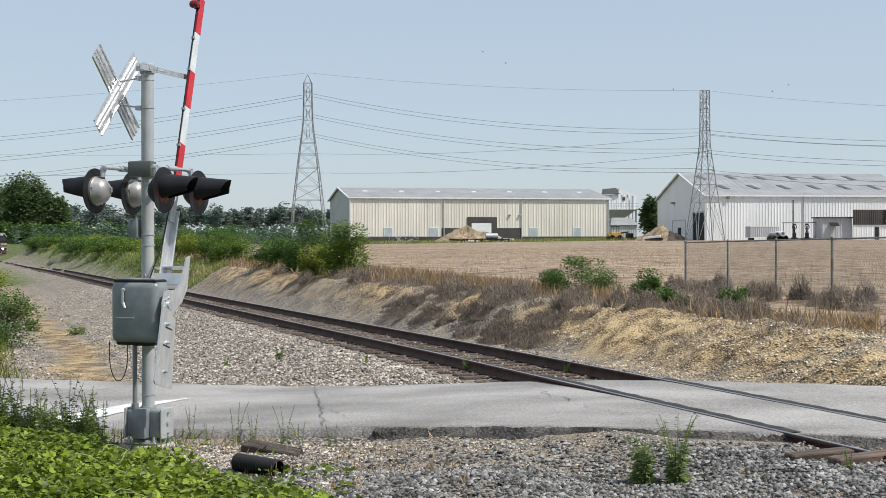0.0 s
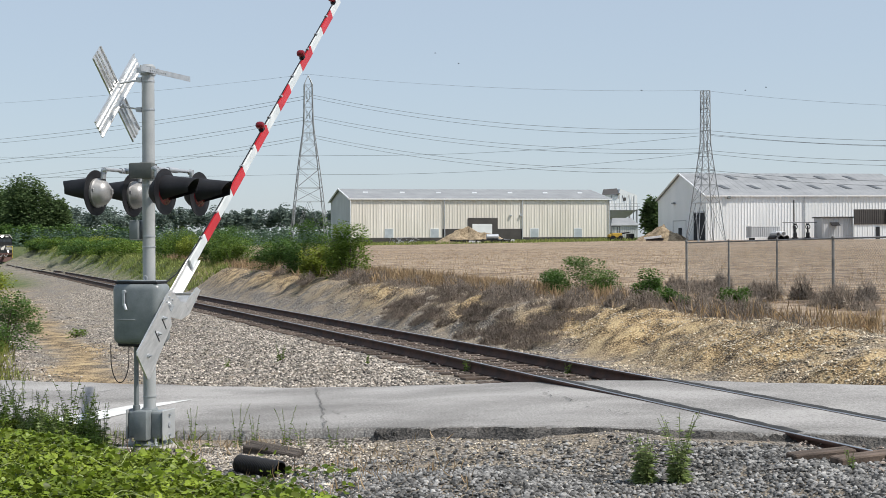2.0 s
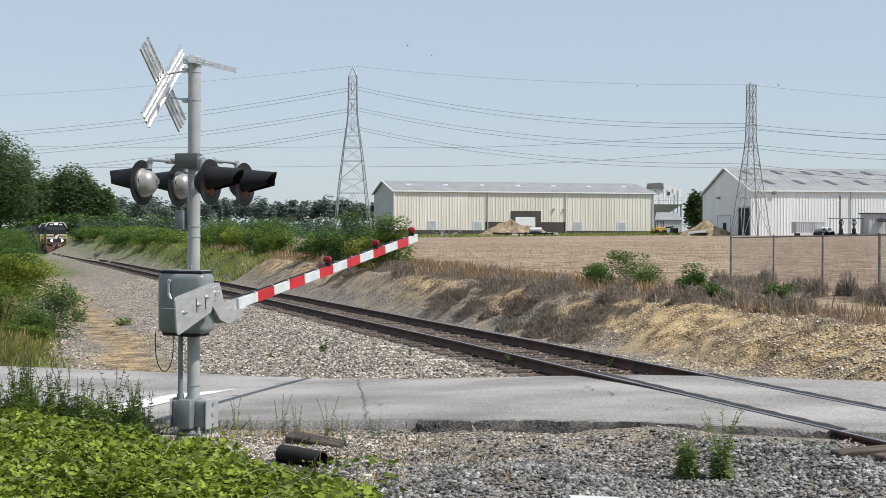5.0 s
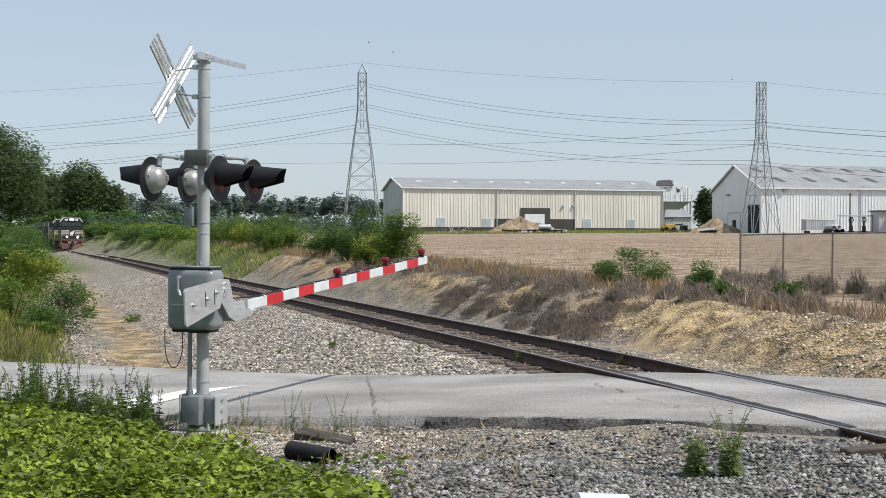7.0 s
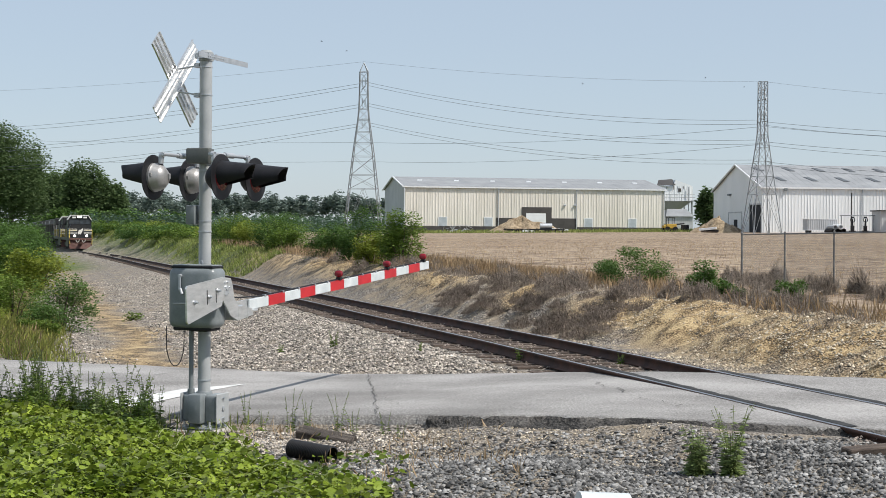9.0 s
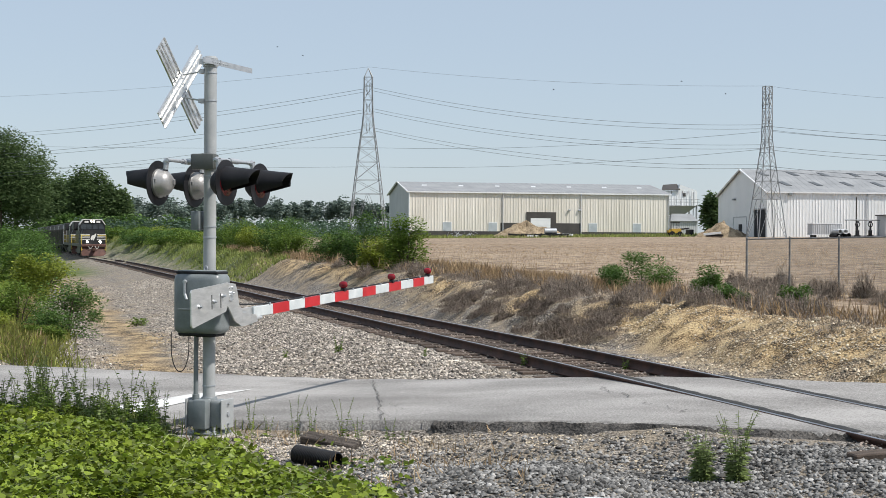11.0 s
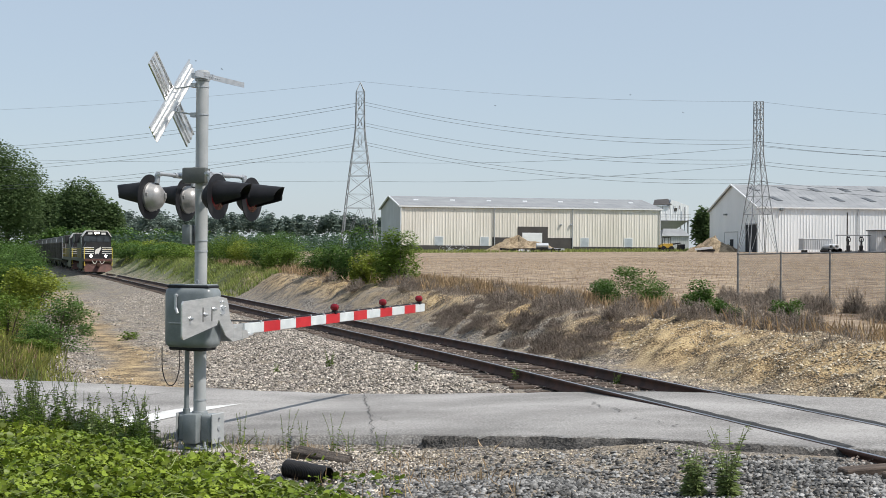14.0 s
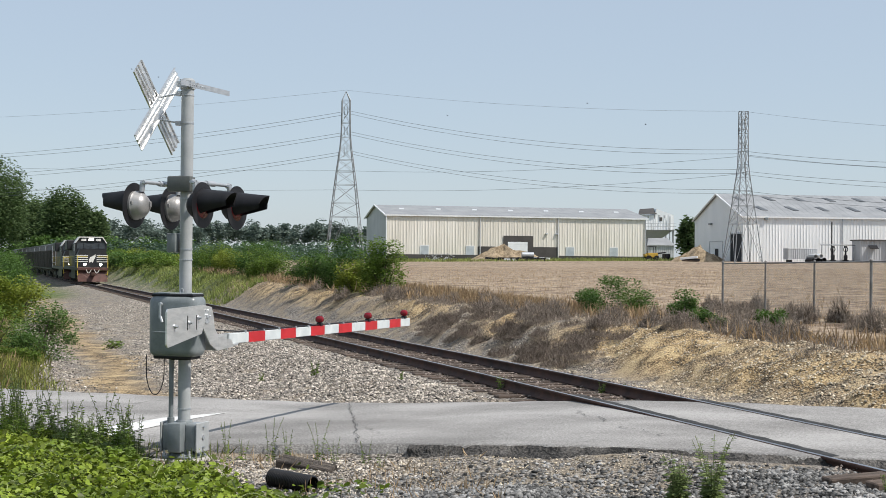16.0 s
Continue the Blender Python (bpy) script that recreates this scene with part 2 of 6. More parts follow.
def ground_z(x, y):
    x, y = np.asarray(x, float), np.asarray(y, float)
    u, v = track_uv(x, y)
    s, w = road_sw(x, y)
    tz = track_z(v)
    bed = tz - 0.20
    # towards the mast's side: shoulder, ditch, low spoil bank
    left = bed - 0.42 * smooth(-1.7, -4.2, u) - 0.10 * smooth(-4.5, -6.5, u) + 0.50 * smooth(-7.0, -10.5, u) + 0.5 * smooth(-11, -20, u)
    left = left + 0.05 * wave(x, y, 1.1, 2) * smooth(-2.5, -5, u)
    far = smooth(60, 300, y)
    left = left + far * smooth(-6, -30, u) * (2.0 - left) * 0.8
    # towards the field: narrow ditch, cut bank, field
    crest = bank_crest(x, y, v)
    fz = field_z(x, y)
    foot = 2.3 + 0.8 * smooth(40, 28, v) + 0.35 * lumps(x, y, 3.0, 21)
    rise = smooth(foot, crest, u) ** 0.75
    right = bed - 0.16 * smooth(1.6, 2.4, u)
    face = smooth(foot, foot + 0.8, u) * (1 - smooth(crest - 0.6, crest + 1.2, u))
    gully = np.abs(lumps(0.35 * u + 7, v, 1.1, 33, 2))
    right = right + rise * (fz - right) + face * (0.16 * lumps(x, y, 1.6, 11, 4) + 0.10 * lumps(x, y, 0.45, 17, 2) + 0.16 - 0.42 * np.clip(0.38 - gully, 0, 1)) * np.clip(1.4 - y / 140, 0.5, 1)
    right = right + 0.05 * lumps(x, y, 1.2, 41, 3) * smooth(crest, crest + 2, u) * smooth(260, 120, y)
    z = np.where(u < 0, left, right)
    # this side of the road: rough verge, gravel heap, rise to the eye
    near = -0.33 + 0.035 * wave(x, y, 1.7, 3) + 0.13 * np.exp(-((x - 0.7) ** 2 / 2.4 + (y - 13.2) ** 2 / 1.0))
    near = near + 0.10 * smooth(-2.2, -5.5, x) + 0.55 * smooth(9.5, 2.5, y)
    near = near + (road_z(s) - 0.11 + 0.03 * lumps(x, y, 0.5, 3) - near) * smooth(-1.7, -0.1, w) * smooth(-5.6, -3.6, s)
    near = near + 0.03 * lumps(x, y, 0.6, 8, 3)
    near = near + (bed - near) * smooth(-2.6, -1.6, u) * smooth(2.4, 1.6, u) + 0.12 * smooth(-3.4, -2.0, u) * smooth(0.5, -0.5, u)
    z = z + (near - z) * smooth(2.2, -0.2, w)
    z = z + (fz * 0 - 0.25 - z) * smooth(4.5, 2.0, w) * smooth(1.5, 3, u)
    # the road lies on a bed of its own height
    rz = road_z(s)
    under = smooth(-0.22, 0.05, w) * smooth(ROAD_W + 0.9, ROAD_W + 0.1, w)
    z = z + (rz - 0.10 - z) * under
    return z


def steps(a, b, lo, hi, fine, grow):
    """Values from lo to hi, fine apart between a and b and ever wider outside."""
    out = list(np.arange(a, b, fine))
    d, p = fine, out[-1]
    while p < hi:
        d *= grow
        p += d
        out.append(min(p, hi))
    d, p = fine, out[0]
    while p > lo:
        d *= grow
        p -= d
        out.insert(0, max(p, lo))
    return np.array(out)


def ground_material():
    m = bpy.data.materials.new("open_ground")
    m.use_nodes = True
    nt = m.node_tree
    N, L = nt.nodes, nt.links
    bs = N["Principled BSDF"]
    bs.inputs["Roughness"].default_value = 0.95
    bs.inputs["Specular IOR Level"].default_value = 0.2
    tc = N.new("ShaderNodeTexCoord")

    def noise_at(scale, detail=4, stretch=None, rot=0.0):
        n = N.new("ShaderNodeTexNoise")
        n.inputs["Scale"].default_value, n.inputs["Detail"].default_value = scale, detail
        if stretch:
            mp = N.new("ShaderNodeMapping")
            mp.inputs["Scale"].default_value = stretch
            mp.inputs["Rotation"].default_value = (0, 0, rot)
            L.new(tc.outputs["Object"], mp.inputs[0])
            L.new(mp.outputs[0], n.inputs["Vector"])
        else:
            L.new(tc.outputs["Object"], n.inputs["Vector"])
        return n.outputs[0]

    def ramp(src, *stops):
        r = N.new("ShaderNodeValToRGB")
        while len(r.color_ramp.elements) < len(stops):
            r.color_ramp.elements.new(0.5)
        for e, (p, c) in zip(r.color_ramp.elements, stops):
            e.position, e.color = p, (*c, 1)
        L.new(src, r.inputs[0])
        return r.outputs[0]

    def mix(fac, a, b):
        x = N.new("ShaderNodeMix")
        x.data_type = "RGBA"
        L.new(fac, x.inputs[0])
        L.new(a, x.inputs[6])
        L.new(b, x.inputs[7])
        return x.outputs[2]

    at = N.new("ShaderNodeVertexColor")
    at.layer_name = "zone"
    sp = N.new("ShaderNodeSeparateColor")
    L.new(at.outputs["Color"], sp.inputs[0])
    big, mid, fine = noise_at(0.35), noise_at(2.2), noise_at(26.0, 6)
    rows = noise_at(1.0, 8, (0.10, 1.1, 1.0), radians(-4))
    clods = noise_at(1.7, 9)
    both = N.new("ShaderNodeMix")
    both.inputs[0].default_value = 0.55
    L.new(rows, both.inputs[2])
    L.new(clods, both.inputs[3])
    gravel = ramp(fine, (0.38, (0.05, 0.045, 0.04)), (0.5, (0.19, 0.17, 0.15)), (0.62, (0.40, 0.37, 0.33)))
    dirt = ramp(mid, (0.3, (0.21, 0.165, 0.115)), (0.7, (0.33, 0.275, 0.205)))
    crumb = N.new("ShaderNodeMix")
    crumb.inputs[0].default_value = 0.5
    L.new(mid, crumb.inputs[2])
    L.new(fine, crumb.inputs[3])
    sand = ramp(crumb.outputs[0], (0.40, (0.06, 0.048, 0.036)), (0.485, (0.29, 0.205, 0.11)), (0.58, (0.58, 0.44, 0.25)))
    soil = ramp(both.outputs[0], (0.39, (0.12, 0.085, 0.06)), (0.48, (0.26, 0.195, 0.14)), (0.60, (0.45, 0.36, 0.26)))
    grass = ramp(mid, (0.3, (0.05, 0.085, 0.02)), (0.7, (0.13, 0.17, 0.05)))
    base = mix(ramp(mid, (0.45, (0, 0, 0)), (0.62, (0.75, 0.75, 0.75))), gravel, dirt)
    base = mix(sp.outputs[0], base, sand)
    base = mix(sp.outputs[2], base, soil)
    base = mix(sp.outputs[1], base, grass)
    L.new(base, bs.inputs["Base Color"])
    bp = N.new("ShaderNodeBump")
    bp.inputs["Strength"].default_value, bp.inputs["Distance"].default_value = 0.9, 0.07
    L.new(fine, bp.inputs["Height"])
    L.new(bp.outputs[0], bs.inputs["Normal"])
    return m


def build_ground():
    xs = steps(-8, 13, -2600, 2600, 0.12, 1.08)
    ys = steps(10, 46, -400, 4500, 0.12, 1.045)
    X, Y = np.meshgrid(xs, ys)
    Z = ground_z(X, Y)
    nx, ny = len(xs), len(ys)
    i = np.arange((nx * (ny - 1))).reshape(ny - 1, nx)[:, :-1].ravel()
    F = np.stack([i, i + 1, i + nx + 1, i + nx], 1)
    ob = part("ground", (np.stack([X.ravel(), Y.ravel(), Z.ravel()], 1), F), ground_material(), None, "", True)
    tagged(ob, "gravelly railway verge, ochre cut bank and ploughed field", "ground", kind="structure")
    x, y = X.ravel(), Y.ravel()
    u, v = track_uv(x, y)
    s, w = road_sw(x, y)
    crest = bank_crest(x, y, v)
    beyond = smooth(5.4, 6.2, w)
    sand = smooth(2.6, 4.0, u) * smooth(crest + 2.0, crest - 0.5, u) * beyond * np.clip(0.7 + 0.9 * lumps(x, y, 3.0, 5), 0.25, 1) * smooth(125, 100, y)
    sand = np.maximum(sand, smooth(1.1, 0.0, np.abs(u + 6.3 + 0.6 * wave(x, y, 0.4, 6))) * beyond * 0.9)
    field = smooth(crest + 1.2, crest + 3.2, u + lumps(x, y, 2.0, 91)) * beyond
    grass = smooth(-8.5, -11.5, u + 1.2 * wave(x, y, 0.7, 8)) * beyond
    grass = np.maximum(grass, smooth(-2.2, -3.6, x + 0.5 * wave(x, y, 1.5, 9)) * smooth(16.6, 15.4, y) * 0.7)
    grass = np.maximum(grass, smooth(95, 115, y) * smooth(-3.0, -4.2, u))
    grass = np.maximum(grass, smooth(76, 92, y) * smooth(1.7, 2.6, u) * smooth(14, 11, u) * 0.85)
    grass = np.maximum(grass, smooth(222, 232, y + 1.5 * wave(x, y, 0.2, 3)) * 0.8)
    col = ob.data.color_attributes.new("zone", "FLOAT_COLOR", "POINT")
    col.data.foreach_set("color", np.stack([sand, grass, field, np.ones_like(u)], 1).astype(np.float32).ravel())
    return ob


def asphalt_material():
    m = material("bleached_asphalt", (0.175, 0.168, 0.16), (0.395, 0.382, 0.367), 0.9, 0.0, 0.5, 50, 0.8, 0.012, stretch=(0.8, 1.2, 1), spec=0.25, grain=1.6, turn=radians(19.8))
    return m


M_ASPHALT = asphalt_material()
M_DARKASPH = material("crumbled_dark_asphalt", (0.02, 0.019, 0.018), (0.13, 0.12, 0.11), 0.95, 0.0, 3.5, 30, 1.0, 0.05, grain=1.3)
M_WHITELINE = material("worn_white_road_paint", (0.55, 0.55, 0.53), (0.80, 0.80, 0.78), 0.7, 0.0, 3, 40, 0.2)
M_CRACK = material("crack_filler_dark", (0.05, 0.048, 0.045), (0.11, 0.105, 0.10), 0.95, 0.0, 6, 60, 0.3)
M_RUBBER = material("flangeway_black", (0.012, 0.012, 0.012), (0.035, 0.033, 0.03), 0.8, 0.0, 5, 50, 0.3)


def build_road():
    ss = np.concatenate([np.arange(-160, -14, 2.0), np.arange(-14, 9, 0.12), np.arange(9, 80, 1.5)])
    ws = np.concatenate([[0.0], np.linspace(0.15, ROAD_W - 0.15, 15), [ROAD_W]])
    V, F = [], []
    n = len(ws) + 2
    for s in ss:
        z = float(road_z(s))
        j0 = 0.02 * math.sin(5.1 * s) + 0.015 * math.sin(11.7 * s + 1) + 0.02 * random.uniform(-1, 1)
        j1 = 0.05 * math.sin(4.3 * s + 2) + 0.03 * random.uniform(-1, 1)
        row = []
        for k, w in enumerate(ws):
            w2 = w + (j0 if k == 0 else j1 if k == len(ws) - 1 else 0)
            row.append((*road_xy(s, w2), z + 0.012 * math.sin(w / ROAD_W * math.pi) * min(1, abs(s + 1.0) / 6)))
        lo = row[0]
        hi = row[-1]
        row = [(lo[0], lo[1], z - 0.22)] + row + [(hi[0], hi[1], z - 0.25)]
        V += row
    for i in range(len(ss) - 1):
        for k in range(n - 1):
            F.append((i * n + k, (i + 1) * n + k, (i + 1) * n + k + 1, i * n + k + 1))
    road = part("road", (V, F), M_ASPHALT, None)
    tagged(road, "sun-bleached cracked asphalt country road", "road", kind="structure")
    # crumbling shoulder below the broken edge
    V, F = [], []
    ss2 = np.arange(-4.6, 1.4, 0.05)
    for i, s in enumerate(ss2):
        z = float(road_z(s))
        grow = 0.25 + 0.75 * float(smooth(-6, -2, s))
        for k, (w, dz) in enumerate(((0.10, -0.006), (-0.02, -0.012), (-0.07, -0.05), (-0.16 * grow, -0.085), (-0.30 * grow - 0.06 * math.sin(3.1 * s), -0.115), (-0.48 * grow - 0.1 * math.sin(2.3 * s), -0.24))):
            x, y = road_xy(s + random.uniform(-.02, .02), w + random.uniform(-0.03, 0.03))
            V.append((x, y, z + dz + random.uniform(-0.025, 0.02) * (k > 1)))
        if i:
            for k in range(5):
                a = (i - 1) * 6 + k
                F.append((a, a + 6, a + 7, a + 1))
    part("road_shoulder", (V, F), M_DARKASPH, road, "dark crumbling asphalt edge")
    # stop line
    b = Mesh()
    z = lambda s: float(road_z(s)) + 0.018
    b.add([(*road_xy(-9.4, 0.35), z(-9.4)), (*road_xy(-8.8, 0.35), z(-8.8)), (*road_xy(-8.8, 2.6), z(-8.8)), (*road_xy(-8.75, 3.5), z(-8.75)), (*road_xy(-9.25, 2.5), z(-9.25))], [(0, 1, 2, 3, 4)])
    part("stop_line", b, M_WHITELINE, road, "worn white stop line")
    # cracks
    rng = random.Random(4)

    def crack(s, w, ds, dw, n, width, wander):
        b = Mesh()
        pts = []
        for i in range(n + 1):
            f = i / n
            pts.append((s + ds * f + rng.uniform(-wander, wander), w + dw * f + rng.uniform(-wander, wander) * 0.5))
        for (s0, w0), (s1, w1) in zip(pts, pts[1:]):
            h = width * rng.uniform(0.4, 1.0)
            b.add([(*road_xy(s0 - h, w0), z(s0)), (*road_xy(s0 + h, w0), z(s0)), (*road_xy(s1 + h, w1), z(s1)), (*road_xy(s1 - h, w1), z(s1))], [(0, 1, 2, 3)])
        part("crack", b, M_CRACK, road)

    crack(-5.27, 0.1, -2.3, 5.2, 30, 0.010, 0.035)
    crack(-6.2, 2.3, 0.9, -1.3, 10, 0.007, 0.05)
    crack(-3.6, 3.9, 0.7, -1.4, 10, 0.010, 0.08)
    crack(-2.6, 1.9, 0.8, -0.9, 8, 0.010, 0.08)
    crack(-1.2, 3.2, 0.9, 0.15, 7, 0.012, 0.04)
    crack(0.6, 1.4, 1.1, 0.1, 7, 0.010, 0.03)
    crack(-12.0, 0.8, 1.5, 3.9, 14, 0.012, 0.10)
    return road


def build_track():
    track = empty("railway_track", Matrix(), "single railway track with rusty rails on old wooden ties", "railway track", kind="structure")
    prof = [(-0.07, -0.17), (0.07, -0.17), (0.07, -0.155), (0.012, -0.135), (0.010, -0.045), (0.036, -0.035), (0.036, -0.006), (-0.036, -0.006), (-0.036, -0.035), (-0.010, -0.045), (-0.012, -0.135), (-0.07, -0.155)]
    top = [(-0.016, -0.010), (0.016, -0.010), (0.015, -0.002), (0.010, 0.0), (-0.010, 0.0), (-0.015, -0.002)]
    vs = list(np.arange(-12, 60, 1.0)) + list(np.arange(60, 420, 6.0))
    for side in (-0.7525, 0.7525):
        for nm, pr, mt, lb in (("rail", prof, M_RUST, ""), ("rail_head", top, M_RAILTOP, "polished steel rail head")):
            V, F = [], []
            n = len(pr)
            for v in vs:
                tz = float(track_z(v))
                for du, dz in pr:
                    V.append((*track_xy(side + du, v), tz + dz))
            for i in range(len(vs) - 1):
                for k in range(n):
                    F.append((i * n + k, i * n + (k + 1) % n, (i + 1) * n + (k + 1) % n, (i + 1) * n + k))
            part(nm, (V, F), mt, track, lb)
        # flangeway through the road
        b = Mesh()
        for k in range(40):
            v0, v1 = 15.3 + k * 0.22, 15.3 + (k + 1) * 0.22
            q = []
            for v, j in ((v0, k), (v1, k + 1)):
                for du in (0.038, 0.18 + 0.022 * math.sin(j * 2.3 + side)):
                    x, y = track_xy(side + du, v)
                    q.append((x, y, -0.003))
            if -0.1 < float(road_sw(q[0][0], q[0][1])[1]) < ROAD_W:
                b.add(q, [(0, 1, 3, 2)])
        part("flangeway", b, M_RUBBER, track, "black flangeway gap")
    tie = Mesh().rbox(-1.30, -0.115, -0.345, 1.30, 0.115, -0.172, 0.015, 1)
    me = data_of("tie", tie, M_TIE)
    rng = random.Random(8)
    for i in range(300):
        v = 7.0 + i * 0.53
        x, y = track_xy(rng.uniform(-0.05, 0.05), v)
        w = float(road_sw(x, y)[1])
        if -0.3 < w < ROAD_W + 0.1:
            continue
        ob = new("tie", me)
        ob.parent = track
        ob.matrix_world = pose(x, y, float(track_z(v)) + rng.uniform(-0.012, 0.008), rng.uniform(-0.8, .8), rng.uniform(-0.6, .6), math.degrees(math.atan2(TS, TC)) + rng.uniform(-1.5, 1.5))
    return track


def scatter(tv, tf, pos, size, tilt=0.6, rng=None, flat=1.0, spin=None):
    """Many copies of a small form (vertices tv, faces tf) as one array pair. size: per piece, one or three numbers."""
    rng = rng or np.random.default_rng(1)
    n = len(pos)
    tv, tf = np.asarray(tv, float), np.asarray(tf, int)
    a = rng.uniform(0, 2 * np.pi, n) if spin is None else spin
    ca, sa = np.cos(a), np.sin(a)
    b = rng.normal(0, tilt, n)
    cb, sb = np.cos(b), np.sin(b)
    sz = np.asarray(size, float)
    if sz.ndim == 1:
        sz = np.stack([sz, sz, sz * flat], 1)
    P = tv[None] * sz[:, None, :]
    y = P[:, :, 1] * cb[:, None] - P[:, :, 2] * sb[:, None]
    z = P[:, :, 1] * sb[:, None] + P[:, :, 2] * cb[:, None]
    x = P[:, :, 0]
    X = x * ca[:, None] - y * sa[:, None]
    Y = x * sa[:, None] + y * ca[:, None]
    V = np.stack([X, Y, z], 2) + np.asarray(pos)[:, None, :]
    F = tf[None] + (np.arange(n) * len(tv))[:, None, None]
    return V.reshape(-1, 3), F.reshape(-1, tf.shape[1])


ROCK_V = [(0.95, 0.1, -0.2), (-0.85, 0.35, -0.15), (0.1, 1.0, -0.25), (-0.2, -0.95, -0.2), (0.25, 0.25, 0.8), (-0.35, -0.1, 0.62), (0.65, -0.65, 0.25), (-0.75, -0.45, 0.2)]
ROCK_F = [(0, 2, 4), (2, 1, 5), (2, 5, 4), (1, 7, 5), (7, 6, 5), (5, 6, 4), (6, 0, 4), (7, 3, 6), (1, 3, 7), (3, 0, 6)]


def build_stones():
    rng = np.random.default_rng(5)

    def lay(name, x, y, lo, hi, mat, label, sink=0.12):
        r = lo + (hi - lo) * rng.random(len(x)) ** 2
        z = ground_z(x, y) + r * (0.5 - sink)
        size = np.stack([r * rng.uniform(0.8, 1.35, len(x)), r * rng.uniform(0.65, 1.1, len(x)), r * rng.uniform(0.55, 1.0, len(x))], 1)
        V, F = scatter(ROCK_V, ROCK_F, np.stack([x, y, z], 1), size, 0.35, rng)
        ob = part(name, (V, F), mat)
        return tagged(ob, label, "gravel", kind="stuff")

    # ballast on the shoulder towards the mast and between the ties
    n = 84000
    v = 12 + 75 * rng.random(n) ** 1.7
    u = -1.35 - rng.gamma(2.0, 1.15, n)
    k = (u > -9) & (np.abs(u + 6.3) > 0.75 * rng.random(n) ** 0.3)
    x, y = track_xy(u[k], v[k])
    w = road_sw(x, y)[1]
    k = (w > ROAD_W + 0.05) & ((y < 40) | (rng.random(len(x)) < 0.5))
    lay("ballast_gravel", x[k], y[k], 0.014, 0.037, M_STONE, "pale grey crushed-stone ballast beside the track")
    v = 10 + 60 * rng.random(16000) ** 1.5
    u = rng.uniform(-1.2, 2.4, 16000)
    x, y = track_xy(u, v)
    w = road_sw(x, y)[1]
    k = (w > ROAD_W + 0.05) | (w < -0.35)
    lay("track_gravel", x[k], y[k], 0.012, 0.032, M_TRACKSTONE, "crushed stone between the wooden ties", -0.7)
    # dark stone heap and verge on this side of the road
    x, y = rng.uniform(-2.2, 6.5, 76000), 10.3 + 6.0 * rng.random(76000) ** 1.3
    s, w = road_sw(x, y)
    dens = np.exp(-((x - 0.8) ** 2 / 3.6 + (y - 13.3) ** 2 / 1.5)) + 0.5 * smooth(13, 12, y) * smooth(-0.8, 0.4, x) + 0.9 * smooth(2.2, 3.2, x) * smooth(-0.5, -1.1, w) + 0.10
    u, v = track_uv(x, y)
    k = (rng.random(len(x)) < dens) & (w < -0.45) & (y < 15.6) & (np.abs(u + 0.75) > 0.1) & (np.abs(u - 0.75) > 0.1)
    lay("crushed_stone", x[k], y[k], 0.008, 0.034, M_DARKSTONE, "heap of loose grey crushed stone on the verge")
    x, y = rng.uniform(-2.9, 0.2, 22000), rng.uniform(12.3, 16.6, 22000)
    k = (road_sw(x, y)[1] < -0.2) & (rng.random(22000) < np.clip(0.7 + 0.8 * lumps(x, y, 1.2, 44), 0.1, 1) * smooth(0.3, -0.6, x))
    lay("verge_gravel", x[k], y[k], 0.008, 0.024, M_STONE, "pale loose gravel round the signal's base")
    x, y = rng.uniform(-3.2, 4.0, 16000), rng.uniform(11, 17.6, 16000)
    w = road_sw(x, y)[1]
    k = (w < -0.25) & (rng.random(16000) > 0.95 * np.exp(-((x - 0.9) ** 2 / 5.0 + (y - 13.0) ** 2 / 2.2)) + 0.8 * smooth(1.8, 3.0, x))
    lay("verge_pebbles", x[k], y[k], 0.007, 0.020, M_BANKSTONE, "fine pale gravel on the verge beside the road")
    n = 15000
    v, u = 21 + 30 * rng.random(n) ** 1.3, rng.uniform(-11.5, -4.5, n)
    x, y = track_xy(u, v)
    k = (road_sw(x, y)[1] > ROAD_W + 0.2) & (np.abs(u + 6.3) > 0.9)
    lay("spoil_gravel", x[k], y[k], 0.014, 0.04, M_STONE, "loose grey gravel on the low spoil bank")
    # pebbly cut bank
    n = 60000
    v, u = 18 + 34 * rng.random(n) ** 1.7, rng.uniform(2.1, 7.6, n)
    x, y = track_xy(u, v)
    w = road_sw(x, y)[1]
    k = (w > ROAD_W + 0.1) & (rng.random(n) < np.clip(0.6 + 0.9 * lumps(x, y, 2.2, 51), 0.05, 1) * (1 - 0.75 * smooth(31, 35, v)))
    lay("bank_pebbles", x[k], y[k], 0.009, 0.034, M_BANKSTONE, "pale pebbles washed out of the ochre cut bank")


build_ground()
build_road()
build_track()
build_stones()


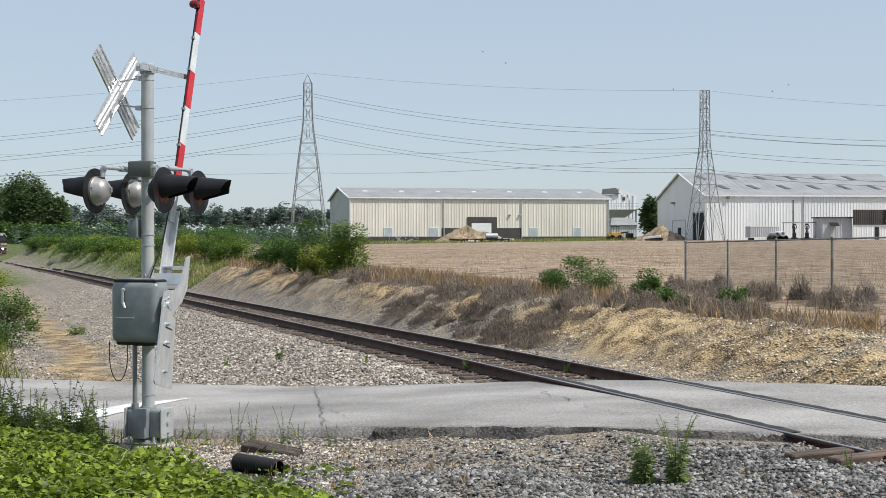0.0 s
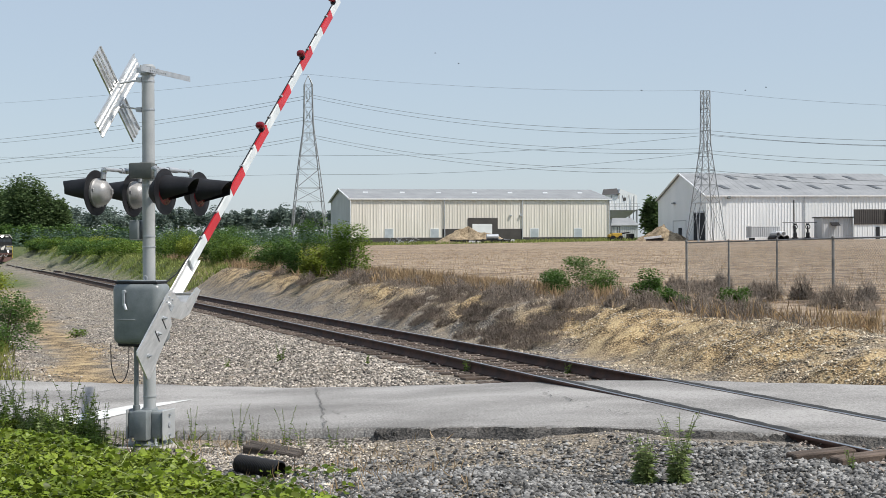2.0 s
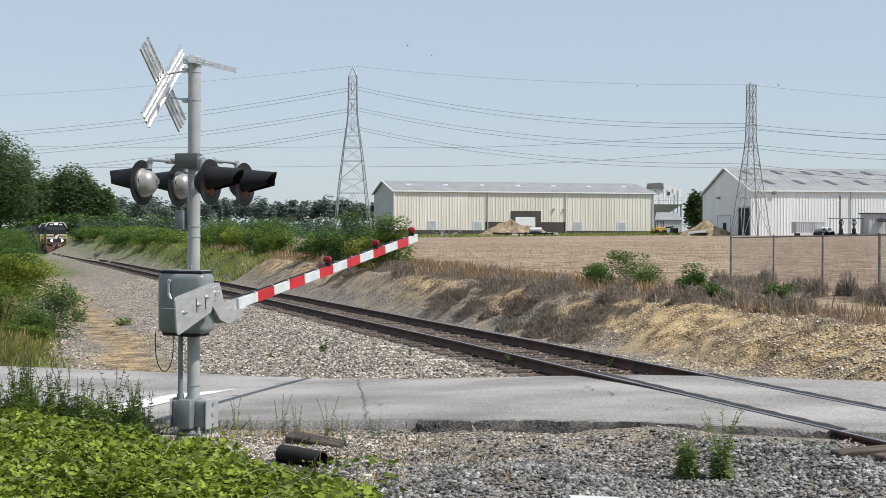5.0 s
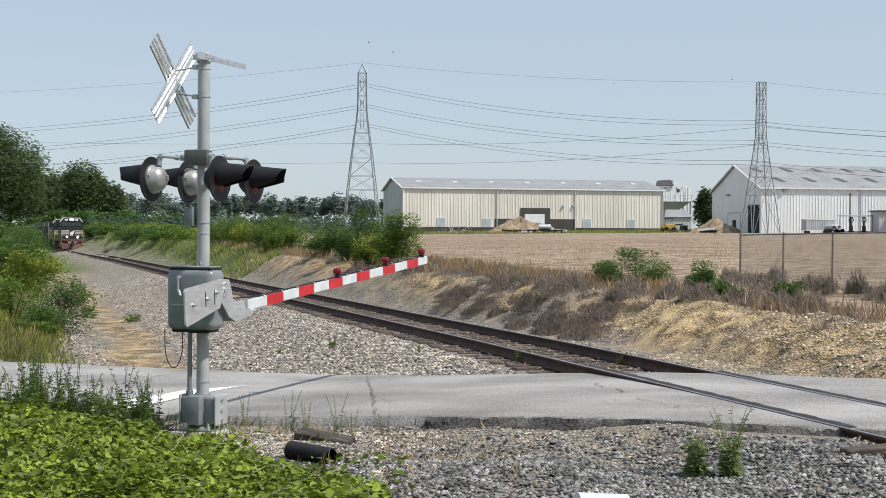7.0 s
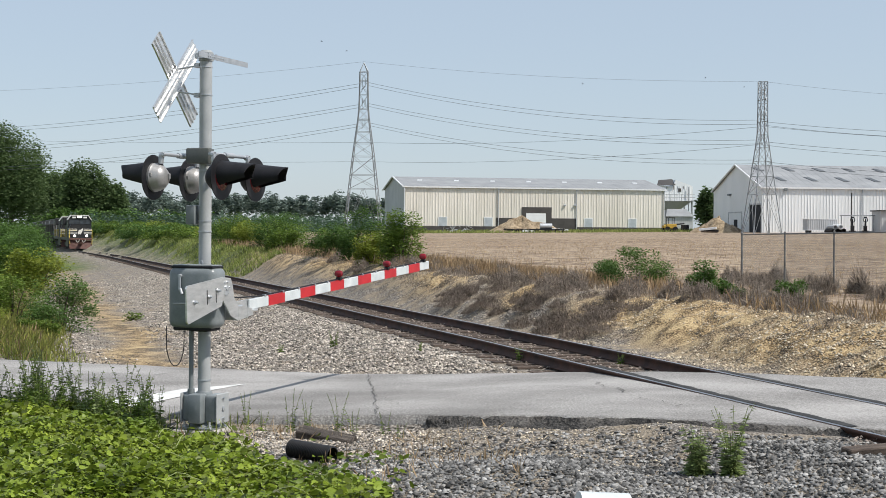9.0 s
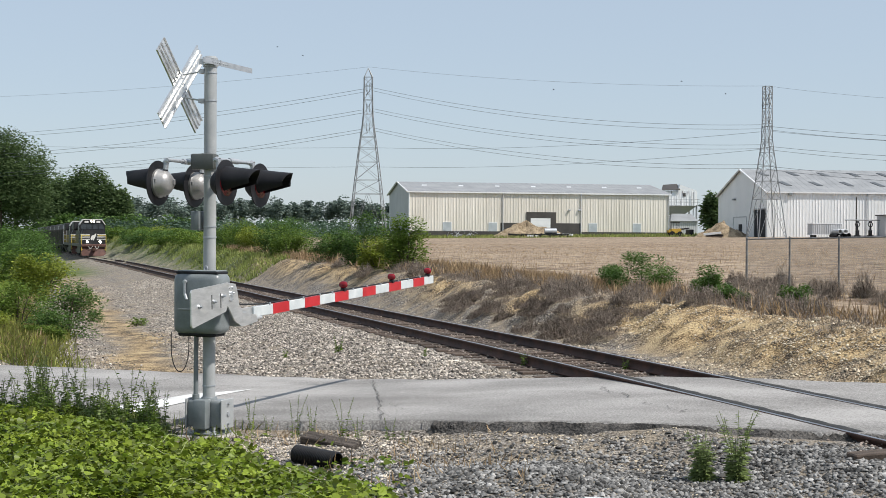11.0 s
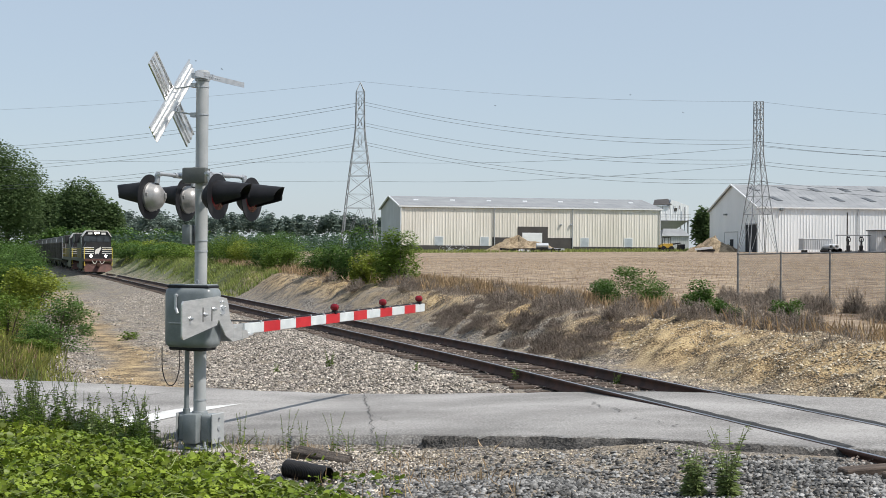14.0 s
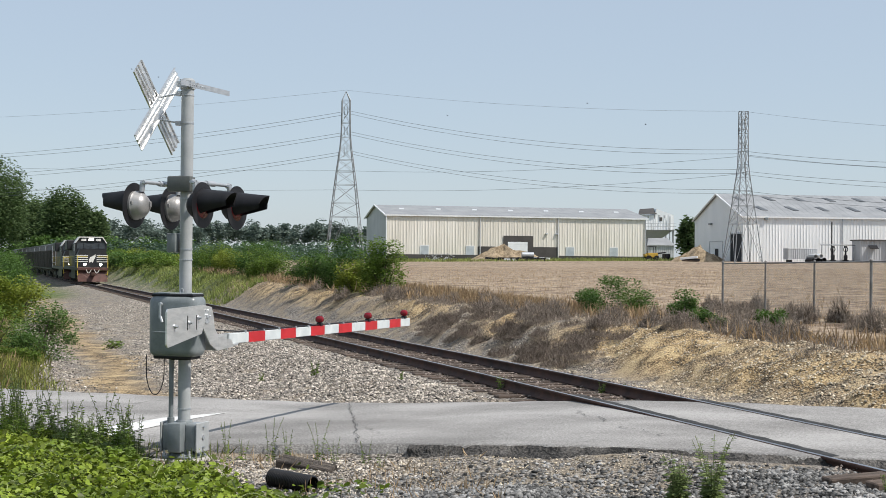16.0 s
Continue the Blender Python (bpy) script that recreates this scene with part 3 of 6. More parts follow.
# ---- crossing signal with its gate ----
def build_signal():
    sig = empty("crossing_signal", pose(-2.71, 16.5, -0.33, 0, 0, -19.81), "grey level-crossing signal mast with lights and gate on a concrete base", "crossing signal")
    # base
    part("concrete_base", Mesh().rbox(-0.27, -0.27, -0.25, 0.27, 0.27, 0.045, 0.02, 2), M_CONC, sig, "chipped concrete footing")
    b = Mesh().rbox(-0.20, -0.20, 0.045, 0.20, 0.20, 0.075, 0.008, 1)
    b.lathe([(0.19, 0.075), (0.13, 0.12), (0.10, 0.30), (0.10, 0.44), (0.085, 0.47), (0.0715, 0.47)], 20)
    part("base_casting", b, M_BOX, sig, "", True)
    for x0, y0, x1, y1, lid in ((-0.215, -0.08, -0.07, 0.08, -1), (0.07, -0.09, 0.225, 0.09, 1)):
        b = Mesh().rbox(x0, y0 - 0.04, 0.13, x1, y1 + 0.04, 0.44, 0.03, 3)
        box = part("junction_box", b, M_BOX, sig, "grey cast junction box", True)
        xf = x1 if lid > 0 else x0
        b = Mesh().rbox(min(xf, xf + lid * 0.02), y0 - 0.055, 0.115, max(xf, xf + lid * 0.02), y1 + 0.055, 0.455, 0.008, 1)
        part("cover", b, M_PAINT, box)
        for zz, ln, r in ((0.17, 0.045, 0.014), (0.40, 0.045, 0.014), (0.285, 0.032, 0.03)):
            part("cover_bolt", Mesh().tube((xf, 0, zz), (xf + lid * ln, 0, zz), r, r, 8), M_GALV, box)
    b = Mesh().rbox(-0.085, -0.235, 0.12, 0.085, -0.08, 0.455, 0.02, 2)
    part("front_rib", b, M_BOX, sig, "", True)
    for x, y in ((-.16, -.16), (.16, -.16), (.16, .16), (-.16, .16)):
        part("anchor_bolt", Mesh().tube((x, y, 0.06), (x, y, 0.14), 0.014, 0.014, 6).tube((x, y, 0.075), (x, y, 0.10), 0.026, 0.026, 6), M_GALV, sig)
    # mast
    part("mast", Mesh().tube((0, 0, 0.30), (0, 0, 4.34), 0.0715, 0.0715, 28), M_PAINT, sig, "grey painted steel mast", True)
    part("mast_cap", Mesh().lathe([(0.0, 4.375), (0.06, 4.37), (0.085, 4.345), (0.085, 4.25), (0.0735, 4.25)], 24), M_PAINT, sig, "", True)
    for z in (4.18, 3.86, 3.00, 2.42, 2.30, 0.60):
        part("mast_band", Mesh().lathe([(0.072, z - 0.008), (0.077, z - 0.008), (0.077, z + 0.008), (0.072, z + 0.008)], 24), M_GALV, sig)
    part("conduit", Mesh().tube((-0.13, -0.07, 0.40), (-0.13, -0.07, 1.22), 0.028, 0.028, 12).tube((-0.13, -0.07, 0.44), (-0.13, -0.07, 0.50), 0.042, 0.042, 12), M_BOX, sig, "", True)
    pts = []
    for i in range(19):
        f = i / 18
        a = math.pi * (1.0 + f)
        pts.append((-0.235 + 0.115 * math.cos(a), -0.25, 1.06 + 0.29 * math.sin(a) + 0.16 * (1 if i in (0, 18) else 0)))
    part("cable_loop", Mesh().pipe(pts, 0.0055, 6), M_BLACK, sig, "thin black cable loop")
    # crossbuck: two channelled aluminium blades seen from behind
    arm_y = -0.10
    for s in (1, -1):
        b = Mesh()
        xb = -0.33 - (0.02 if s > 0 else 0.0)
        mm = Matrix.Translation((xb, arm_y, 4.03)) @ Matrix.Rotation(radians(s * 45), 4, "X")
        prof = [(-0.114, 0.0), (-0.114, 0.022), (-0.106, 0.022), (-0.102, 0.006), (-0.045, 0.006), (-0.040, 0.022), (-0.018, 0.022), (-0.013, 0.006),
                (0.013, 0.006), (0.018, 0.022), (0.040, 0.022), (0.045, 0.006), (0.102, 0.006), (0.106, 0.022), (0.114, 0.022), (0.114, 0.0)]
        n = len(prof)
        vs = [mm @ Vector((d, w, h)) for h in (-0.61, 0.61) for w, d in prof]
        b.add(vs, [tuple(range(n)), tuple(range(2 * n - 1, n - 1, -1))] + [(i, i + n, (i + 1) % n + n, (i + 1) % n) for i in range(n)])
        part("crossbuck_blade", b, M_ALU, sig, "ribbed aluminium crossbuck blade, seen from behind")
    for z in (4.20, 3.86):
        b = Mesh().tube((-0.31, arm_y + 0.02, z - (0.04 if z > 4 else -0.04)), (-0.07, -0.02, z), 0.010, 0.010, 6)
        b.box(-0.13, -0.05, z - 0.025, -0.06, 0.03, z + 0.025)
        part("crossbuck_bracket", b, M_GALV, sig)
    b = Mesh().box(0.078, -0.32, 4.265, 0.086, 0.86, 4.325)
    for i in range(8):
        b.tube((0.086, -0.1 + 0.05 * i, 4.295), (0.092, -0.1 + 0.05 * i, 4.295), 0.010, 0.010, 6)
    b.box(-0.09, -0.10, 4.27, 0.09, -0.075, 4.33).box(-0.09, 0.075, 4.27, 0.09, 0.10, 4.33)
    part("top_bar", b, M_GALV, sig, "perforated galvanised bar")
    # crossarms and flashing lights
    for s in (-1, 1):
        b = Mesh().tube((s * 0.30, -0.44, 3.165), (s * 0.30, 0.44, 3.165), 0.021, 0.021, 12)
        b.tube((s * 0.06, 0, 3.165), (s * 0.30, 0, 3.165), 0.03, 0.03, 12)
        b.tube((s * 0.30, -0.10, 3.165), (s * 0.30, 0.10, 3.165), 0.032, 0.032, 12)
        part("crossarm", b, M_GALV, sig, "", True)
    b = Mesh().rbox(-0.17, -0.16, 3.07, 0.13, -0.06, 3.25, 0.02, 2)
    b.lathe([(0.076, 3.08), (0.095, 3.08), (0.095, 3.24), (0.076, 3.24)], 20)
    part("crossarm_box", b, M_DKGREY, sig, "grey terminal box at the crossarm", True)
    for s in (-1, 1):
        for y in (-0.41, 0.41):
            turn = Matrix.Translation((s * 0.43, y, 2.905)) @ Matrix.Rotation(radians(90 * s), 4, "Y")
            b = Mesh().lathe([(0.0, -0.004), (0.254, -0.004), (0.256, 0.0), (0.254, 0.008), (0.15, 0.008)], 36, turn)
            light = part("flashing_light", b, M_BLACK, sig, "unlit crossing light with black backplate", True)
            b = Mesh().lathe([(0.165, -0.004), (0.165, -0.03), (0.150, -0.05), (0.135, -0.11), (0.09, -0.155), (0.04, -0.17), (0.0, -0.172)], 28, turn)
            for k in range(3):
                a = radians(40 + 120 * k)
                b.rbox(0.14 * math.cos(a) - 0.02, 0.14 * math.sin(a) - 0.02, -0.06, 0.14 * math.cos(a) + 0.02, 0.14 * math.sin(a) + 0.02, -0.005, 0.004, 1, turn)
            b.rbox(-0.02, 0.02, -0.19, 0.045, 0.055, -0.12, 0.006, 1, turn)
            part("housing", b, M_SILVER if s < 0 else M_BLACK, light, "rounded silver-grey lamp housing", True)
            part("lens", Mesh().lathe([(0.0, 0.035), (0.08, 0.028), (0.15, 0.008), (0.15, 0.0)], 28, turn), M_LENS, light, "dark red lens", True)
            # hood: a tapering half sleeve, longer on top
            vs, fs = [], []
            for k, (zz, r) in enumerate(((0.0, 0.150), (0.12, 0.135), (0.24, 0.122), (0.34, 0.113), (0.42, 0.106))):
                for rr in (r, r - 0.006):
                    for i in range(15):
                        f = i / 14
                        a = radians(90 + (f - 0.5) * (300 - 24 * k))
                        zz2 = zz - (0.10 * abs(f - 0.5) * 2 if k == 4 else 0)
                        vs.append(turn @ Vector((-(rr * math.sin(a) + 0.035) * s, rr * math.cos(a), zz2 + (0.008 if k == 0 else 0))))
            for k in range(4):
                for i in range(14):
                    for o in (0, 15):
                        q = k * 30 + o + i
                        fs.append((q, q + 1, q + 31, q + 30))
                for o in (0, 14):
                    q = k * 30 + o
                    fs.append((q, q + 15, q + 45, q + 30))
            for i in range(14):
                fs.append((120 + i, 121 + i, 136 + i, 135 + i))
            part("hood", Mesh().add(vs, fs), M_BLACK, light, "black tapering hood", True)
            b = Mesh().tube((s * 0.30, y, 3.165), (s * 0.34, y, 3.15), 0.035, 0.035, 10).tube((s * 0.33, y, 3.16), (s * 0.34, y, 3.06), 0.032, 0.032, 10)
            part("elbow", b, M_GALV, light, "", True)
    part("bell_box", Mesh().rbox(-0.20, -0.10, 2.38, -0.085, 0.06, 2.60, 0.015, 2), M_BOX, sig, "small grey box strapped to the mast", True)
    # gate mechanism
    b = Mesh().rbox(-0.25, -0.42, 1.21, 0.345, -0.09, 1.90, 0.085, 4)
    gear = part("gate_mechanism", b, M_BOX, sig, "dented grey gate mechanism case", True)
    part("lid_rim", Mesh().rbox(-0.215, -0.385, 1.885, 0.31, -0.125, 1.912, 0.010, 2), M_BLACK, gear, "dark lid seam")
    part("lid", Mesh().rbox(-0.205, -0.375, 1.91, 0.30, -0.135, 1.925, 0.006, 1), M_BOX, gear, "", True)
    b = Mesh().tube((-0.07, -0.42, 1.80), (-0.07, -0.452, 1.80), 0.022, 0.022, 8).rbox(-0.085, -0.455, 1.64, -0.055, -0.435, 1.82, 0.006, 1)
    b.tube((-0.06, -0.45, 1.66), (-0.035, -0.455, 1.60), 0.017, 0.017, 8)
    part("latch", b, M_GALV, gear, "steel latch handle", True)
    part("name_ridge", Mesh().rbox(-0.16, -0.428, 1.478, 0.06, -0.418, 1.496, 0.003, 1), M_BOX, gear)
    b = Mesh().rbox(-0.20, -0.37, 1.185, 0.28, -0.13, 1.235, 0.015, 1).box(-0.10, -0.13, 1.16, 0.10, 0.09, 1.21)
    part("mounting_bracket", b, M_BLACK, gear)
    b = Mesh().lathe([(0.075, 1.30), (0.088, 1.30), (0.088, 1.40), (0.075, 1.40)], 16).box(-0.06, -0.10, 1.30, 0.06, -0.07, 1.40)
    part("mast_clamp", b, M_GALV, gear)
    part("shaft", Mesh().tube((-0.26, -0.25, 1.63), (0.42, -0.25, 1.63), 0.045, 0.045, 14), M_GALV, gear, "", True)
    part("lifting_eye", Mesh().pipe([(0.02 + 0.022 * math.cos(k), -0.12, 1.945 + 0.026 * math.sin(k)) for k in np.linspace(0, 6.28, 11)], 0.006), M_GALV, gear)
    # moving arm, level along +y; its space starts at the shaft
    gate = new("gate_arm", data_of("gate_arm", Mesh().rbox(0.125, 1.05, -0.327, 0.155, 7.23, -0.203, 0.006, 1), M_ARMW))
    gate.parent = sig
    tagged(gate, "slender white gate arm with red bands")
    for y in (1.55, 2.46, 3.40, 4.35, 5.34, 6.33):
        L = 0.45 if y < 4 else 0.47
        part("red_band", Mesh().box(0.122, y, -0.3285, 0.158, y + L, -0.2015), M_ARMR, gate, "red reflective band")
    for y in (1.45, 1.95, 2.4, 2.9, 3.3, 4.0, 4.5, 5.0, 5.7, 6.1, 6.6):
        part("cable_clip", Mesh().box(0.118, y, -0.205, 0.162, y + 0.03, -0.18), M_GALV, gate)
    part("lamp_cable", Mesh().pipe([(0.14, 7.05, -0.187), (0.14, 1.3, -0.187), (0.13, 0.75, -0.15), (0.10, 0.2, 0.02)], 0.009), M_BLACK, gate, "black lamp cable along the arm")
    for y in (3.72, 5.48, 7.0):
        b = Mesh().rbox(0.105, y - 0.035, -0.205, 0.175, y + 0.035, -0.16, 0.008, 1)
        lamp = part("arm_lamp", b, M_BLACK, gate, "red warning lamp on the arm")
        b = Mesh().lathe([(0.0, -0.06), (0.034, -0.05), (0.046, -0.03), (0.049, 0.0), (0.046, 0.03), (0.034, 0.05), (0.0, 0.06)], 14, Matrix.Translation((0.14, y - 0.005, -0.115)) @ Matrix.Rotation(radians(90), 4, "Y"))
        part("lamp_lens", b, M_REDLAMP, lamp, "glossy red lens", True)
        part("lamp_stem", Mesh().tube((0.14, y, -0.19), (0.14, y, -0.14), 0.02, 0.02, 8), M_BLACK, lamp)
    # side plates, gooseneck and counterweight plates
    for xs in (0.40,):
        goose = [(-0.22, 0.10), (-0.02, 0.16), (0.12, 0.14), (0.16, 0.06), (0.20, -0.10), (0.30, -0.20), (0.62, -0.25), (0.66, -0.33), (0.28, -0.36), (0.10, -0.28), (-0.08, -0.08), (-0.22, -0.06)]
        b = Mesh()
        n = len(goose)
        x0, x1 = xs - 0.008, xs + 0.008
        vs = [(x, yy, zz) for x in (x0, x1) for yy, zz in goose]
        b.add(vs, [tuple(range(n)), tuple(range(2 * n - 1, n - 1, -1))] + [(i, i + n, (i + 1) % n + n, (i + 1) % n) for i in range(n)])
        plate = part("side_plate", b, M_ALU, gate, "aluminium gooseneck side plate")
        for k in range(6):
            yy, zz = 0.075 * math.cos(k * math.pi / 3), 0.04 + 0.075 * math.sin(k * math.pi / 3)
            part("hub_bolt", Mesh().tube((xs, yy, zz), (xs + 0.022, yy, zz), 0.012, 0.012, 6), M_GALV, plate)
        part("hub", Mesh().tube((xs, 0, 0.04), (xs + 0.03, 0, 0.04), 0.028, 0.028, 10), M_GALV, plate)
        o = 0.014
        tail = [(-0.08, 0.17), (-0.88, 0.14), (-0.905, 0.11), (-0.905, -0.24), (-0.875, -0.27), (-0.14, -0.15), (-0.06, -0.02)]
        n = len(tail)
        vs = [(x, yy, zz) for x in (xs + o - 0.006, xs + o + 0.012) for yy, zz in tail]
        b = Mesh().add(vs, [tuple(range(n)), tuple(range(2 * n - 1, n - 1, -1))] + [(i, i + n, (i + 1) % n + n, (i + 1) % n) for i in range(n)])
        weight = part("counterweight_plate", b, M_ALU, gate, "scratched aluminium counterweight plate")
        for yy, zz in ((-0.74, -0.05), (-0.42, -0.02), (-0.22, 0.03)):
            b = Mesh().tube((xs + o, yy, zz), (xs + o + 0.055, yy, zz), 0.013, 0.013, 8).tube((xs + o, yy, zz), (xs + o + 0.026, yy, zz), 0.024, 0.024, 6)
            part("weight_bolt", b, M_GALV, weight)
        for yy in (-0.46, -0.26):
            part("slot", Mesh().box(xs + o + 0.0125, yy - 0.008, -0.10, xs + o + 0.0145, yy + 0.008, 0.06), M_BLACK, weight)
    b = Mesh().rbox(0.0, 0.28, -0.36, 0.41, 0.30, -0.20, 0.004, 1).box(0.0, 0.28, -0.215, 0.41, 0.42, -0.20).box(0.0, 0.50, -0.36, 0.41, 0.515, -0.24)
    part("cross_channel", b, M_ALU, gate, "aluminium cross channel")
    part("arm_socket", Mesh().rbox(0.09, 0.42, -0.35, 0.19, 1.20, -0.325, 0.006, 1).rbox(0.108, 0.42, -0.34, 0.122, 1.35, -0.20, 0.004, 1), M_ALU, gate, "aluminium arm socket")
    return sig, gate


SIGNAL, GATE = build_signal()

GATE_ANGLES = [(0, 74.1), (0.5, 65.6), (1, 56.4), (1.5, 48.3), (2, 39.2), (2.5, 30.6), (3, 23.8), (3.5, 18.1), (4, 13.4), (5, 7.4), (6.5, 4.5), (7, 4.2), (7.5, 3.9),
               (8, 3.75), (8.5, 3.6), (9, 3.4), (11.5, 1.9), (12, 1.55), (12.5, 1.2), (13, 1.0), (13.5, 0.75), (14, 0.5), (14.5, 0.3), (15, 0.05), (15.5, -0.1), (16, -0.2)]


def foreground_things():
    m_wood = material("split_grey_timber", (0.03, 0.024, 0.02), (0.17, 0.14, 0.115), 0.9, 0, 3, 30, 0.9, 0.03, stretch=(1, 8, 8))
    m_pipe = material("black_corrugated_plastic", (0.005, 0.005, 0.006), (0.014, 0.014, 0.015), 0.4, 0, 5, 50, 0.1)
    z = float(ground_z(-1.25, 14.3))
    b = Mesh().rbox(-0.34, -0.10, -0.06, 0.34, 0.10, 0.12, 0.02, 2)
    b.v = [(x, y + 0.015 * math.sin(9 * x), zz * (1 + 0.25 * math.sin(5 * x + 1))) for x, y, zz in b.v]
    ob = part("timber_block", b, m_wood)
    ob.matrix_world = pose(-1.25, 15.75, z + 0.01, 14, 9, -26)
    tagged(ob, "split weathered timber offcut lying on the gravel", "timber")
    prof = []
    for i in range(26):
        prof += [(0.085, i * 0.022), (0.094, i * 0.022 + 0.006), (0.094, i * 0.022 + 0.012), (0.085, i * 0.022 + 0.016)]
    prof += [(0.079, 0.568), (0.077, 0.3), (0.077, 0.0)]
    ob = part("drain_pipe", Mesh().lathe(prof, 24), m_pipe, None, "", True)
    z = float(ground_z(-1.2, 13.6))
    ob.matrix_world = Matrix.Translation((-1.52, 14.72, z + 0.075)) @ Matrix.Rotation(radians(-38), 4, "Z") @ Matrix.Rotation(radians(92), 4, "Y")
    tagged(ob, "end of a black corrugated plastic drain pipe", "drain pipe")
    # spare ties by the rail
    for x, y, r in ((3.62, 13.55, 12), (3.95, 13.3, 18)):
        z = float(ground_z(x, y))
        ob = part("loose_tie", Mesh().rbox(-0.32, -0.10, -0.10, 0.32, 0.10, 0.08, 0.012, 1), M_TIE)
        ob.matrix_world = pose(x + 0.5, y, z, 2, -3, r)
        tagged(ob, "short weathered tie end beside the rail", "railway tie", "loose ties")
    ob = part("white_pipe_end", Mesh().tube((-0.4, 0, 0), (0.0, 0, 0), 0.11, 0.11, 18), M_ARMW, None, "", True)
    ob.matrix_world = pose(1.45, 11.05, -0.13, 0, 4, 12)
    tagged(ob, "short white plastic pipe in the gravel", "pipe")


foreground_things()


# ---- farm buildings, pylons, fence ----
M_CREAM = material("cream_ribbed_steel", (0.66, 0.62, 0.545), (0.78, 0.74, 0.67), 0.5, 0, 0.3, 6, 0.05, stretch=(1, 1, 0.3))
M_WHITEWALL = material("white_ribbed_steel", (0.72, 0.74, 0.74), (0.82, 0.83, 0.83), 0.5, 0, 0.3, 6, 0.05, stretch=(1, 1, 0.3))
M_GABLE = material("pale_grey_steel_and_shaded_gable", (0.40, 0.41, 0.42), (0.50, 0.51, 0.52), 0.55, 0, 0.3, 6, 0.05)
M_ROOF = material("weathered_metal_roof", (0.22, 0.23, 0.24), (0.30, 0.31, 0.32), 0.75, 0.0, 0.4, 5, 0.05)
M_BAND = material("dark_brown_wainscot", (0.045, 0.04, 0.038), (0.075, 0.068, 0.062), 0.6, 0, 0.6, 8, 0.05)
M_PANE = material("grey_louvred_panel", (0.38, 0.42, 0.45), (0.50, 0.54, 0.57), 0.4, 0, 1, 9, 0.05)
M_DOORW = material("white_roller_door", (0.74, 0.75, 0.76), (0.82, 0.83, 0.84), 0.5, 0, 1, 9, 0.05)
# Shade inside doorways, painted as a near-black panel colour.
M_DARKIN = material("painted_dark_interior", (0.012, 0.013, 0.016), (0.03, 0.032, 0.036), 0.9, 0, 1, 9, 0.05)
M_SKYL = material("dusty_skylight", (0.06, 0.065, 0.07), (0.11, 0.115, 0.12), 0.4, 0, 1, 9, 0.05)
M_PALE_SKYL = material("pale_skylight", (0.50, 0.52, 0.53), (0.60, 0.62, 0.63), 0.4, 0, 1, 9, 0.05)
M_STEEL = material("dull_galvanised_lattice", (0.22, 0.235, 0.245), (0.34, 0.355, 0.365), 0.6, 0.5, 1.5, 12, 0.05)
M_SPOIL = material("tan_spoil", (0.17, 0.125, 0.075), (0.42, 0.33, 0.22), 0.95, 0, 1.2, 5, 0.8, 0.15, grain=1.2)
M_YELLOW = material("faded_machine_yellow", (0.42, 0.26, 0.03), (0.58, 0.38, 0.06), 0.6, 0, 1.5, 12, 0.1)
M_WIRE = material("aluminium_conductor", (0.16, 0.17, 0.18), (0.24, 0.25, 0.26), 0.6, 0.3, 1, 9, 0.0)


def ribbed_wall(L, z0, z1, pitch, deep=0.04):
    """A sheet wall along x from 0 to L with upright ribs towards -y, as one folded sheet."""
    o = [(0, 0)]
    x = pitch / 2
    while x < L - 0.1:
        o += [(x - 0.07, 0), (x - 0.03, -deep), (x + 0.03, -deep), (x + 0.07, 0)]
        x += pitch
    o += [(L, 0), (L, 0.2), (0, 0.2)]
    n = len(o)
    vs = [(x, y, z) for z in (z0, z1) for x, y in o]
    return Mesh().add(vs, [tuple(range(n)), tuple(range(2 * n - 1, n - 1, -1))] + [(i, (i + 1) % n, (i + 1) % n + n, i + n) for i in range(n)])


